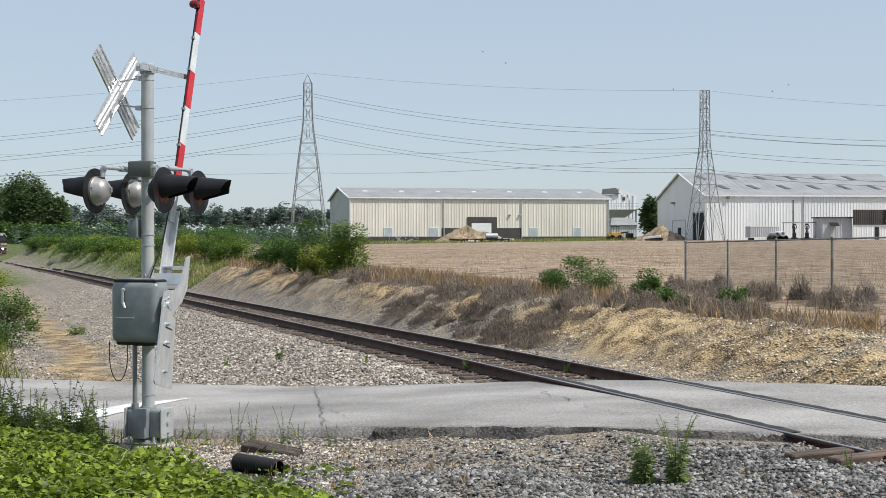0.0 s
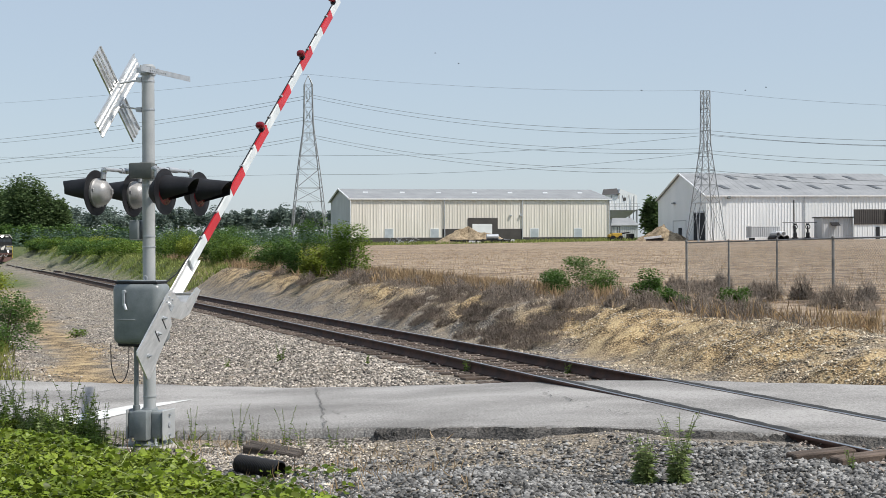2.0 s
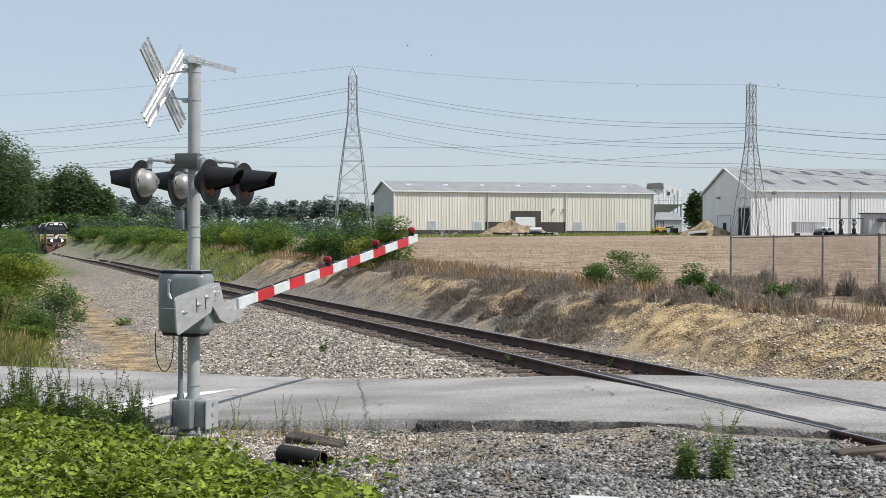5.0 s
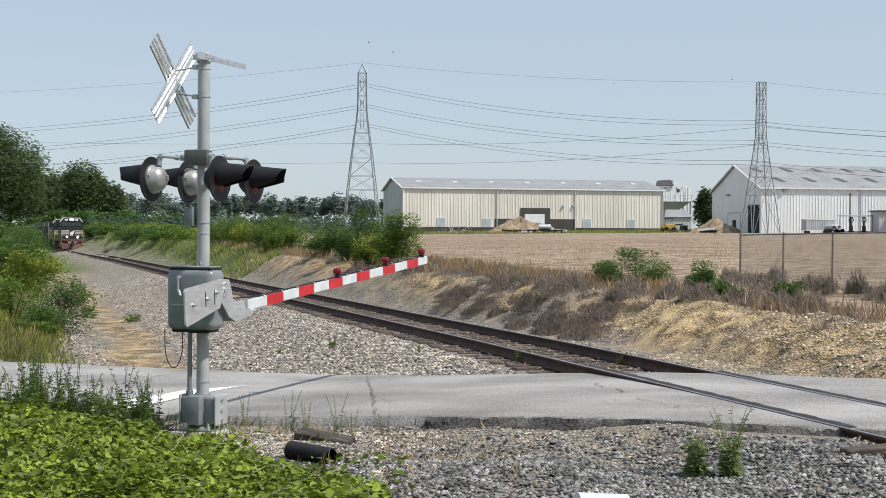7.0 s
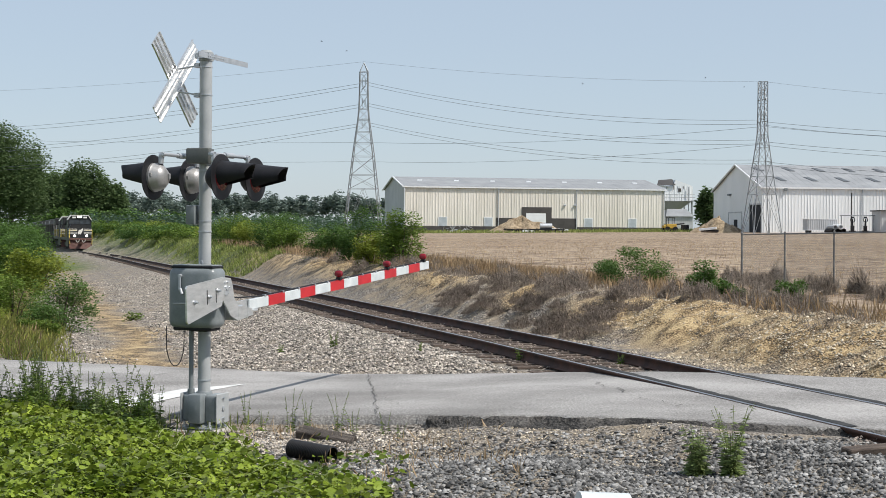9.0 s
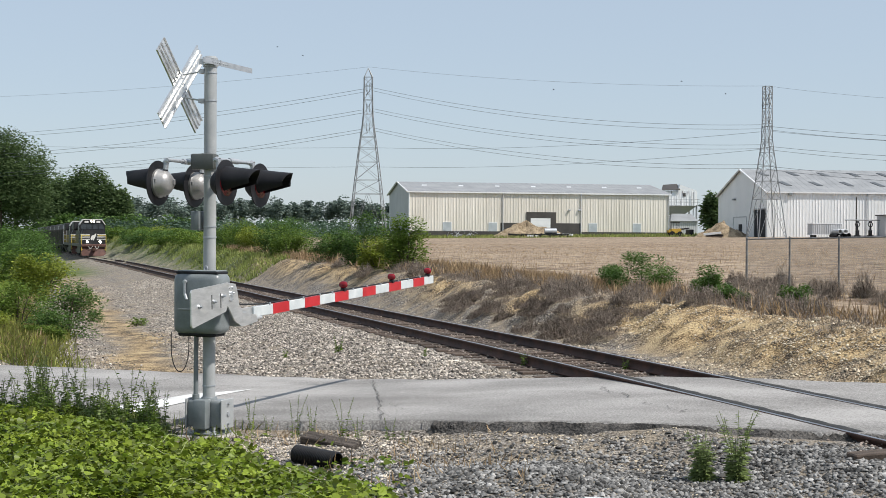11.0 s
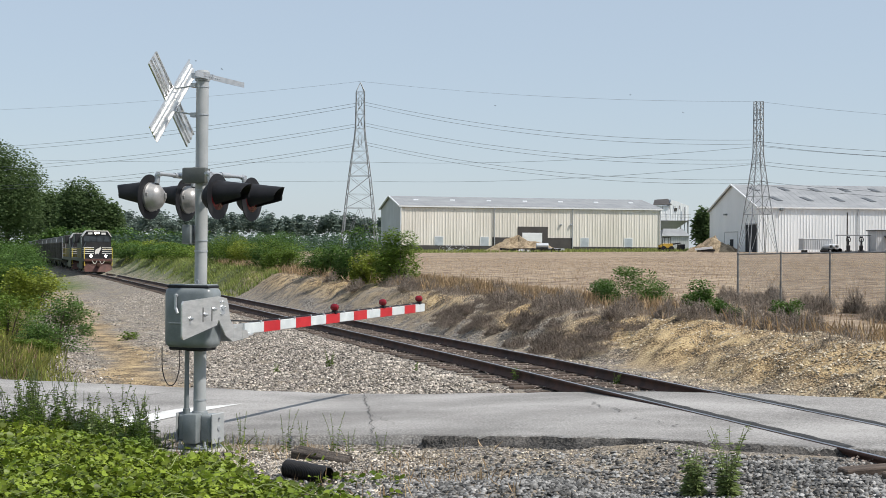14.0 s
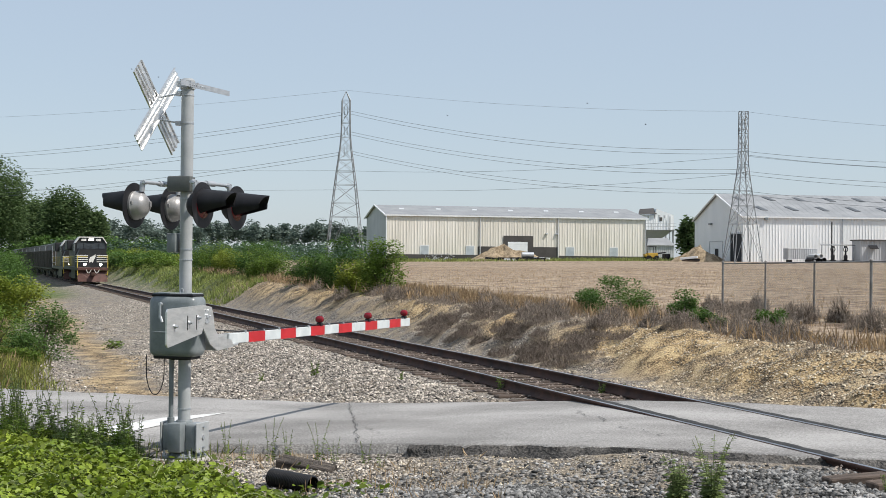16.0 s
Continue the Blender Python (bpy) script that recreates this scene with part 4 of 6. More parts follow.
def shed(name, m, L, W, eave, ridge, wall_mat, gable_mat, label, pitch=0.45):
    """A long steel shed; its space starts at the front corner, front along +x, depth along +y, ground at 0."""
    h = empty(name, m, label, "warehouse")
    part("front_wall", ribbed_wall(L, -0.6, eave, pitch), wall_mat, h)
    part("back_wall", Mesh().box(0, W - 0.2, -0.6, L, W, eave), wall_mat, h)
    for x in (0.0, L - 0.2):
        b = Mesh()
        o = [(0.2, -0.6), (W - 0.2, -0.6), (W - 0.2, eave), (W / 2, ridge - 0.05), (0.2, eave)]
        vs = [(xx, yy, zz) for xx in (x, x + 0.2) for yy, zz in o]
        b.add(vs, [(0, 1, 2, 3, 4), (9, 8, 7, 6, 5)] + [(i, i + 5, (i + 1) % 5 + 5, (i + 1) % 5) for i in range(5)])
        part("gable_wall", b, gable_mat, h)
    for s in (0, 1):
        b = Mesh()
        y0, y1 = (-0.25, W / 2) if s == 0 else (W + 0.25, W / 2)
        lift = (ridge - eave) / (W / 2)
        za = eave - 0.25 * lift + 0.03
        zb = ridge + 0.03
        xs = [(-0.3, 0.0)]
        x = 0.4
        while x < L:
            xs += [(x - 0.05, 0.0), (x, 0.025), (x + 0.05, 0.0)]
            x += 0.9
        xs += [(L + 0.3, 0.0), (L + 0.3, -0.12), (-0.3, -0.12)]
        n = len(xs)
        vs = [(x, yy, zz + dz) for yy, zz in ((y0, za), (y1, zb)) for x, dz in xs]
        b.add(vs, [tuple(range(n)), tuple(range(2 * n - 1, n - 1, -1))] + [(i, (i + 1) % n, (i + 1) % n + n, i + n) for i in range(n)])
        part("roof", b, M_ROOF, h, "weathered grey metal roof slope")
    b = Mesh().box(-0.34, -0.32, eave - 0.28, L + 0.34, -0.26, eave - 0.06)
    part("gutter", b, M_DOORW, h)
    b = Mesh()
    lift = (ridge - eave) / (W / 2)
    b.tube((-0.33, -0.25, eave - 0.1), (-0.33, W / 2, ridge), 0.13, 0.13, 6).tube((-0.33, W + 0.25, eave - 0.1), (-0.33, W / 2, ridge), 0.13, 0.13, 6)
    part("barge_trim", b, M_DOORW, h, "white roof edge trim")
    return h


def roof_patch(h, W, eave, ridge, x, f0, f1, w, skew, mat, name="skylight"):
    def at(xx, f):
        return (xx, f * W / 2, eave + f * (ridge - eave) + 0.10)
    q = [at(x, f0), at(x + w, f0), at(x + w + skew, f1), at(x + skew, f1)]
    b = Mesh().add(q + [(a, bb, c - 0.08) for a, bb, c in q], [(0, 1, 2, 3), (0, 4, 5, 1), (1, 5, 6, 2), (2, 6, 7, 3), (3, 7, 4, 0)])
    part(name, b, mat, h)


def long_shed():
    L, W, E, R = 43.9, 22.0, 7.4, 9.25
    # Gable walls grey instead of cream: their shade is put into the colour.
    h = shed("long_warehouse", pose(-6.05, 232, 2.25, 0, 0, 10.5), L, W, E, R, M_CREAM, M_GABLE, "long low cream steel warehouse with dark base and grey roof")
    part("base_band", Mesh().box(-0.06, -0.07, -0.6, L, -0.045, 0.95), M_BAND, h, "dark brown base band")
    part("base_band", Mesh().box(-0.06, 0.2, -0.6, -0.02, W, 0.95), M_BAND, h, "dark brown base band")
    part("wainscot", Mesh().box(0.345 * L, -0.09, -0.6, 0.655 * L, -0.05, 2.35), M_BAND, h, "dark brown wainscot")
    part("door_surround", Mesh().box(0.4425 * L, -0.13, -0.6, 0.557 * L, -0.06, 4.15), M_BAND, h, "dark brown door surround")
    door = part("roller_door", Mesh().box(0.459 * L, -0.16, -0.3, 0.535 * L, -0.125, 3.15), M_DOORW, h, "white roller door")
    for k in range(8):
        part("door_slat", Mesh().box(0.459 * L, -0.175, 0.1 + 0.38 * k, 0.535 * L, -0.158, 0.38 + 0.38 * k), M_DOORW, door)
    for f in (0.128, 0.300, 0.685, 0.857):
        w = part("window", Mesh().box(f * L, -0.10, 0.95, f * L + 1.35, -0.03, 2.35), M_PANE, h, "grey louvred panel")
        part("window_frame", Mesh().box(f * L - .05, -0.11, 2.35, f * L + 1.4, -0.03, 2.43).box(f * L - .05, -0.11, .92, f * L + .02, -0.03, 2.35).box(f * L + 1.33, -0.11, .92, f * L + 1.4, -0.03, 2.35), M_DOORW, w)
    for f in (0.0, 0.353, 0.653, 0.997):
        part("downpipe", Mesh().tube((f * L, -0.16, -0.5), (f * L, -0.16, E - 0.2), 0.09, 0.09, 8), M_DOORW if f in (0.0,) else M_GABLE, h)
    for k in range(7):
        roof_patch(h, W, E, R, 3.0 + 6.2 * k, 0.52, 0.64, 0.8, 0.3, M_PALE_SKYL)
    for x in (26.5, 28.2):
        part("wall_lamp", Mesh().rbox(x, -0.35, 4.4, x + 0.35, -0.02, 4.65, 0.03, 1), M_GALV, h)


def white_shed():
    L, W, E, R = 31.0, 24.0, 6.5, 10.05
    h = shed("white_barn", pose(44.5, 200, 2.35, 0, 0, 5.4), L, W, E, R, M_WHITEWALL, M_WHITEWALL, "large white steel barn with grey roof and skylights")
    for k in range(6):
        roof_patch(h, W, E, R, 2.2 + 4.55 * k, 0.70, 0.86, 0.8, -0.65, M_SKYL)
        roof_patch(h, W, E, R, 3.7 + 4.55 * k, 0.24, 0.42, 0.8, -0.65, M_SKYL)
    # openings of the gable: flat near-black panels in place of shaded interiors
    part("barn_door", Mesh().box(-0.03, 0.6, -0.3, 0.02, 5.6, 4.0), M_DARKIN, h, "open barn doorway as a flat panel of painted shade")
    part("door_frame", Mesh().box(-0.06, 0.4, 4.0, 0, 5.9, 4.2).box(-0.06, 5.6, -.3, 0, 5.8, 4.0), M_GALV, h)
    part("side_door", Mesh().box(-0.03, 11.5, -0.3, 0.02, 13.2, 2.0), M_DARKIN, h, "side doorway as a flat panel of painted shade")
    part("door_frame", Mesh().box(-0.06, 9.3, 3.0, 0, 16.0, 3.15).box(-0.06, 9.3, -.3, 0, 9.45, 3.0).box(-0.06, 15.85, -.3, 0, 16.0, 3.0), M_GALV, h)
    part("wall_lamp", Mesh().rbox(-0.4, 14.6, 5.6, 0, 15.6, 5.85, 0.03, 1), M_BOX, h)
    part("wall_lamp", Mesh().rbox(3.0, -0.4, 5.9, 3.5, 0, 6.3, 0.05, 1), M_BOX, h)
    part("downpipe", Mesh().tube((14.3, -0.12, -.3), (14.3, -0.12, E - .2), 0.07, 0.07, 6), M_GALV, h)


def tower(name, m, levels, label, peak=0.0):
    """levels: rows of height and half width; braced in X between them."""
    levels = [(z, w * 0.86) for z, w in levels]
    t = empty(name, m, label, "pylon")
    for sx in (-1, 1):
        for sy in (-1, 1):
            part("leg", Mesh().pipe([(sx * w, sy * w, z) for z, w in levels], 0.07, 5), M_STEEL, t)
    for (z0, w0), (z1, w1) in zip(levels, levels[1:]):
        for k in range(4):
            c0 = [(-w0, -w0), (w0, -w0), (w0, w0), (-w0, w0)]
            c1 = [(-w1, -w1), (w1, -w1), (w1, w1), (-w1, w1)]
            a, d = c0[k], c0[(k + 1) % 4]
            e, f = c1[k], c1[(k + 1) % 4]
            mid = ((e[0] + f[0]) / 2, (e[1] + f[1]) / 2)
            ends = ((a, mid), (d, mid)) if z1 - z0 > 5 else ((a, f), (d, e))
            for p, q in ends:
                part("brace", Mesh().tube((*p, z0), (*q, z1), 0.032, 0.032, 4), M_STEEL, t)
            part("strut", Mesh().tube((*e, z1), (*f, z1), 0.036, 0.036, 4), M_STEEL, t)
    z, w = levels[-1]
    if peak:
        b = Mesh()
        for sx in (-1, 1):
            for sy in (-1, 1):
                b.tube((sx * w, sy * w, z), (0, 0, z + peak), 0.06, 0.06, 5)
        part("peak", b, M_STEEL, t)
    for k, dz in enumerate((1.0, 3.9, 6.7)):
        part("crossarm", Mesh().tube((-w * 0.3, -w - 0.9, z - dz - 1.4), (-w * 0.3, w + .9, z - dz - 1.4), 0.05, 0.05, 5), M_STEEL, t)
        b = Mesh()
        for s in (-1, 1):
            for j in range(7):
                b.tube((s * w * 0.35, 0, z - dz - j * 0.17), (s * w * 0.35, 0, z - dz - j * 0.17 - 0.1), 0.08, 0.06, 7)
        part("insulator", b, M_BOX, t, "string of grey insulators")
    return t


def wires():
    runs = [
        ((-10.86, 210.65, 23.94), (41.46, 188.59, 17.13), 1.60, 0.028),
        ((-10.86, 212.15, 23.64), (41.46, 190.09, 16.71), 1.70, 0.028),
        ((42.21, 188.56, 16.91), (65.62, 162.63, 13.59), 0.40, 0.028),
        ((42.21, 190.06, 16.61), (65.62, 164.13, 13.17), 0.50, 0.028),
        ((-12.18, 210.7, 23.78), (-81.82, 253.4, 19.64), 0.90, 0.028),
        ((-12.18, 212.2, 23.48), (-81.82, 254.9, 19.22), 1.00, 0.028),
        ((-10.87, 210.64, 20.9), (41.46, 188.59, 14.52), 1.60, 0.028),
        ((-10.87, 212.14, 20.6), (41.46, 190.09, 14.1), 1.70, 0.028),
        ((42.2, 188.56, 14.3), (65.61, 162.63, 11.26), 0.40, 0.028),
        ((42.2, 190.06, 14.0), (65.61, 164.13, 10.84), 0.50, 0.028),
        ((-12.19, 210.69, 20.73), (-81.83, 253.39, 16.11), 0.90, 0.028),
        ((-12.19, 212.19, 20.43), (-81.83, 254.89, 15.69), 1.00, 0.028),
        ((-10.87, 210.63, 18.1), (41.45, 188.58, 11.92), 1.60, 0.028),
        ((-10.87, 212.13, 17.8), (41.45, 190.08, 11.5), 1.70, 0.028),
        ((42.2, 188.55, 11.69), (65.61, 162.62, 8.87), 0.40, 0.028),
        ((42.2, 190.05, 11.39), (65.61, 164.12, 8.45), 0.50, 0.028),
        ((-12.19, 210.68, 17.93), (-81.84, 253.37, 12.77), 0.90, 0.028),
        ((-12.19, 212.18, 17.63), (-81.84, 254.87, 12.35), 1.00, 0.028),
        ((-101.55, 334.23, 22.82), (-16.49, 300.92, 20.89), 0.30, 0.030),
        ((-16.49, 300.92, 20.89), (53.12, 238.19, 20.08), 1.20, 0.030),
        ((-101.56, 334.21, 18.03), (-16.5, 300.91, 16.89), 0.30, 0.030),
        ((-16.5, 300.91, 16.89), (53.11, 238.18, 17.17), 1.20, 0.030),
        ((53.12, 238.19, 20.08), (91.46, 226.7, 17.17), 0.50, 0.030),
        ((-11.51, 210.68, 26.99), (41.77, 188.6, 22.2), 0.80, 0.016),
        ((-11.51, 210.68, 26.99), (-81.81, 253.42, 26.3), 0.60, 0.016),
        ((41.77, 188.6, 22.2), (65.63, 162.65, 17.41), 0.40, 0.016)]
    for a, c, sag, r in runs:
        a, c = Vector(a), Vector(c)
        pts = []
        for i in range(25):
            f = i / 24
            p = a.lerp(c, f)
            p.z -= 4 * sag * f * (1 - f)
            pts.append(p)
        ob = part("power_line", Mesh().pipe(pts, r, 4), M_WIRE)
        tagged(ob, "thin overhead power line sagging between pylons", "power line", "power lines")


def fence():
    p1, d = Vector((9.60, 46.0)), Vector((0.2128, -0.9771))
    f = empty("chain_link_fence", Matrix(), "rusty chain-link fence with steel posts at the field's edge", "fence")
    posts = []
    for k in range(9):
        p = p1 + d * 3.07 * k
        z0 = float(ground_z(p.x, p.y))
        zt = 2.03 + 0.027 * k
        posts.append((p, z0, zt))
        r = 0.038 if k in (0, 3, 6) else 0.028
        post = part("post", Mesh().tube((p.x, p.y, z0 - 0.3), (p.x, p.y, zt + 0.02), r, r, 10).lathe([(r + .008, zt), (r + .008, zt + 0.03), (0, zt + 0.06)], 10, Matrix.Translation((p.x, p.y, 0))), M_FENCE, f, "", True)
    for (a, za, ta), (c, zc, tc) in zip(posts, posts[1:]):
        part("top_rail", Mesh().tube((a.x, a.y, ta - 0.02), (c.x, c.y, tc - 0.02), 0.021, 0.021, 8), M_FENCE, f, "", True)
        b = Mesh()
        n = 27
        for i in range(-17, n):
            for s in (1, -1):
                f0, f1 = i / n, (i + 17) / n
                lo, hi = max(f0, 0), min(f1, 1)
                if hi <= lo:
                    continue
                q = []
                for ff in (lo, hi):
                    h = (ff - f0) / (f1 - f0)
                    h = h if s > 0 else 1 - h
                    g = a.lerp(c, ff)
                    zb, zt = za + (zc - za) * ff + 0.05, ta + (tc - ta) * ff - 0.03
                    q.append((g.x, g.y, zb + (zt - zb) * h))
                b.tube(q[0], q[1], 0.0032, 0.0032, 3, False)
        part("wire_mesh", b, M_FENCE, f, "sagging chain-link mesh")


M_FENCE = material("dull_fence_steel", (0.16, 0.155, 0.15), (0.30, 0.295, 0.285), 0.6, 0.5, 4, 40, 0.1)


def heap(name, x, y, rx, ry, h, label, seed):
    rng = np.random.default_rng(seed)
    n, k = 40, 14
    V, F = [], []
    for j in range(k + 1):
        f = j / k
        for i in range(n):
            a = 2 * math.pi * i / n
            wob = 1 + 0.15 * math.sin(3 * a + seed) + 0.1 * math.sin(7 * a + 2 * seed)
            r = f * wob
            z = h * (1 - f ** 1.5) * (0.9 + 0.2 * math.sin(2 * a + seed)) + h * (1 - f) * 0.45 * float(lumps(5 * r * math.cos(a), 5 * r * math.sin(a), 1.3, seed, 3)) + rng.normal(0, 0.02) * h
            px, py = x + rx * r * math.cos(a), y + ry * r * math.sin(a)
            V.append((px, py, float(ground_z(px, py)) + max(z, 0) - 0.1 * f))
    for j in range(k):
        for i in range(n):
            F.append((j * n + i, j * n + (i + 1) % n, (j + 1) * n + (i + 1) % n, (j + 1) * n + i))
    ob = part(name, (V, F), M_SPOIL, None, "", True)
    tagged(ob, label, "spoil heap", "spoil heaps")


def yard():
    heap("spoil_heap", 12.3, 221, 6.0, 3, 1.9, "long heap of tan soil and rubble before the warehouse", 2)
    heap("spoil_heap", 39.5, 205, 3.9, 3, 2.2, "tan heap of soil between the sheds", 5)
    # hopper house
    h = empty("grain_hopper", pose(37.9, 252, 2.5, 0, 0, 6), "rusty white hopper bin on steel legs beside the warehouse", "hopper")
    part("bin", ribbed_wall(6.1, 5.5, 8.1, 0.45, 0.04).box(0, 0.2, 5.5, 6.1, 5.0, 8.1).prism([(2.6, 8.1), (6.1, 8.1), (3.0, 9.2)], 0, 5.0), M_WHITEWALL, h, "weathered white ribbed bin")
    q = [(-.4, -.4, 8.1), (2.9, -.4, 8.25), (3.0, 2.2, 9.3), (0.5, 2.2, 9.1)]
    b = Mesh().add(q + [(x, y, z + 0.1) for x, y, z in q], [(0, 1, 2, 3), (4, 5, 6, 7), (0, 1, 5, 4), (1, 2, 6, 5), (2, 3, 7, 6), (3, 0, 4, 7)])
    part("roof", b, M_BAND, h, "rusty dark roof slope")
    b = Mesh().add([(0, 0, 5.5), (6.1, 0, 5.5), (6.1, 5, 5.5), (0, 5, 5.5), (2.3, 2, 3.6), (3.8, 2, 3.6), (3.8, 3, 3.6), (2.3, 3, 3.6)], [(0, 1, 5, 4), (1, 2, 6, 5), (2, 3, 7, 6), (3, 0, 4, 7), (4, 5, 6, 7)])
    part("cone", b, M_GABLE, h, "grey hopper cone")
    for lx in (0.1, 6.0):
        for ly in (0.1, 4.9):
            part("leg", Mesh().box(lx - .12, ly - .12, -0.5, lx + .12, ly + .12, 5.6), M_STEEL, h)
    for x in (1.4, 2.6, 3.4, 4.4):
        part("rust_streak", Mesh().box(x, -0.07, 7.75 - 0.5 * (x % 1), x + 0.06, -0.045, 8.1), M_RUST, h, "brown rust streak")
    part("hatch", Mesh().box(3.5, -0.08, 7.1, 4.0, -0.045, 7.7), M_BAND, h, "small dark hatch")
    for zz in (6.1, 6.6):
        part("catwalk_rail", Mesh().tube((-0.2, -0.8, zz), (6.3, -0.8, zz), 0.035, 0.035, 5), M_STEEL, h)
    for k in range(7):
        part("catwalk_post", Mesh().tube((-.1 + k, -0.8, 5.5), (-.1 + k, -0.8, 6.6), 0.03, 0.03, 5), M_STEEL, h)
    part("catwalk", Mesh().box(-.2, -.9, 5.42, 6.3, 0, 5.5), M_STEEL, h)
    part("downpipe", Mesh().tube((5.3, -.3, 0), (5.3, -.3, 7.9), 0.07, 0.07, 6), M_STEEL, h)
    ob = empty("grey_lean_to", pose(38.4, 246, 2.4, 0, 0, 6), "low grey corrugated lean-to behind the hopper", "shed")
    part("wall", ribbed_wall(4.6, -.5, 2.9, 0.35, 0.03).box(0, .2, -.5, 4.6, 4, 2.9), M_GABLE, ob)
    part("roof", Mesh().add([(-.2, -.3, 2.8), (4.8, -.3, 2.8), (4.0, 2, 4.1), (.6, 2, 4.1), (-.2, 4.3, 2.8), (4.8, 4.3, 2.8)], [(0, 1, 2, 3), (3, 2, 5, 4), (0, 3, 4), (1, 5, 2)]), M_ROOF, ob)
    # loader
    ob = empty("wheel_loader", pose(33.9, 217, float(ground_z(33.9, 217)), 0, 0, 10), "small faded yellow loader parked by the sheds", "loader")
    part("body", Mesh().rbox(0, 0, 0.5, 1.6, 1.2, 1.2, 0.08, 2).rbox(-0.4, 0.1, 0.6, 0.1, 1.1, 1.0, 0.05, 1), M_YELLOW, ob)
    part("cab", Mesh().box(0.3, 0.1, 1.2, 0.36, 0.16, 2.1).box(1.2, 0.1, 1.2, 1.26, 0.16, 2.1).box(0.3, 1.04, 1.2, 0.36, 1.1, 2.1).box(1.2, 1.04, 1.2, 1.26, 1.1, 2.1).rbox(0.2, 0, 2.1, 1.35, 1.2, 2.2, 0.03, 1), M_BLACK, ob)
    for wx in (0.15, 1.35):
        for wy in (-0.15, 1.15):
            part("wheel", Mesh().tube((wx, wy, 0.4), (wx, wy + 0.3, 0.4), 0.42, 0.42, 14), M_BLACK, ob)
    part("boom", Mesh().tube((1.5, .6, 1.1), (3.0, .6, 1.3), 0.14, 0.1, 6).rbox(2.7, -.1, 0.3, 3.5, 1.3, 1.1, 0.05, 1), M_BLACK, ob)
    # trailer box, pipes, pumps, mast pole
    gx = lambda x, y: float(ground_z(x, y))
    ob = empty("storage_trailer", pose(48.8, 192, gx(48.8, 192) + 0.1, 0, 0, 5), "pale grey box trailer standing before the barn", "trailer")
    part("body", ribbed_wall(4.0, 0.35, 1.75, 0.3, 0.03).box(0, .2, .35, 4.0, 2.0, 1.75), M_GABLE, ob)
    part("trim", Mesh().box(-.04, -.05, 1.75, 4.04, 2.04, 1.83).box(-.04, -.05, .28, 4.04, 2.04, .36), M_DOORW, ob)
    part("skid", Mesh().box(.3, .2, -.3, .6, 1.8, .3).box(3.4, .2, -.3, 3.7, 1.8, .3), M_BLACK, ob)
    for k, (px, zz, r, c) in enumerate(((51.7, 0.25, 0.28, M_BLACK), (52.4, 0.25, 0.28, M_BLACK), (53.1, 0.28, 0.3, M_BLACK), (52.0, 0.75, 0.3, M_GABLE), (52.7, 0.78, 0.33, M_DOORW))):
        b = Mesh().lathe([(r, 0), (r, 2.4), (r * .82, 2.4), (r * .82, 0), (r, 0)], 16, pose(px, 190 + (k % 2) * .2, gx(px, 190) + zz + 0.05, -90, 0, 8))
        tagged(part("steel_pipe", b, c, None, "", True), "large pipe section stacked in the yard", "pipe", "yard pipes")
    for px in (54.2, 55.9):
        ob = empty("pump", pose(px, 190, gx(px, 190), 0, 0, 5), "black hand-wheel pump standing in the yard", "pump")
        part("stand", Mesh().box(-.35, -.25, -.1, .35, .25, .35).rbox(-.22, -.2, .35, .22, .2, 1.0, .05, 1), M_BLACK, ob)
        part("neck", Mesh().tube((0, 0, 1.0), (0, 0, 1.9), 0.13, 0.1, 8).lathe([(0.30, -.08), (0.36, 0), (0.30, .08), (0.24, 0), (0.30, -.08)], 14, pose(0, -.05, 1.75, 90)), M_BLACK, ob)
        part("head", Mesh().rbox(-.2, -.15, 1.95, .2, .15, 2.2, .04, 1), M_BLACK, ob)
    ob = part("pipe_rack", Mesh().tube((52.8, 191, gx(53, 191) + 2.35), (57.6, 191, gx(53, 191) + 2.35), 0.07, 0.07, 8).tube((53.0, 191, gx(53, 191)), (53.0, 191, gx(53, 191) + 2.35), 0.05, 0.05, 6).tube((57.3, 191, gx(57, 191) - .3), (57.3, 191, gx(53, 191) + 2.35), 0.05, 0.05, 6).box(53.5, 190.9, gx(54, 191), 58, 191.2, gx(54, 191) + .3), M_STEEL)
    tagged(ob, "steel pipe rack above the pumps", "pipe rack")
    ob = part("yard_pole", Mesh().tube((54.9, 193, gx(55, 193) - .3), (54.9, 193, gx(55, 193) + 5.4), 0.11, 0.09, 8), M_BAND)
    tagged(ob, "plain dark pole before the barn", "pole")
    # annex with its name board
    ob = empty("annex", pose(57.6, 189, gx(57.6, 189), 0, 0, 5), "small grey annex with a brown name board", "annex")
    part("wall", ribbed_wall(4.2, -.3, 2.9, .35, .03).box(0, .2, -.3, 4.2, 3, 2.9), M_GABLE, ob)
    part("roof", Mesh().box(-.2, -.3, 2.9, 4.3, 3.2, 3.05), M_BAND, ob)
    part("awning", Mesh().add([(1.0, -.05, 2.3), (2.2, -.05, 2.3), (2.2, -.7, 1.9), (1.0, -.7, 1.9), (1.0, -.05, 2.24), (2.2, -.05, 2.24), (2.2, -.7, 1.84), (1.0, -.7, 1.84)], [(0, 1, 2, 3), (7, 6, 5, 4), (2, 3, 7, 6), (0, 3, 7, 4), (1, 2, 6, 5)]), M_BLACK, ob)
    front = part("shop_front", ribbed_wall(9, -.3, 2.0, .35, .03), M_WHITEWALL, ob)
    front.matrix_local = pose(4.1, -.6, 0)
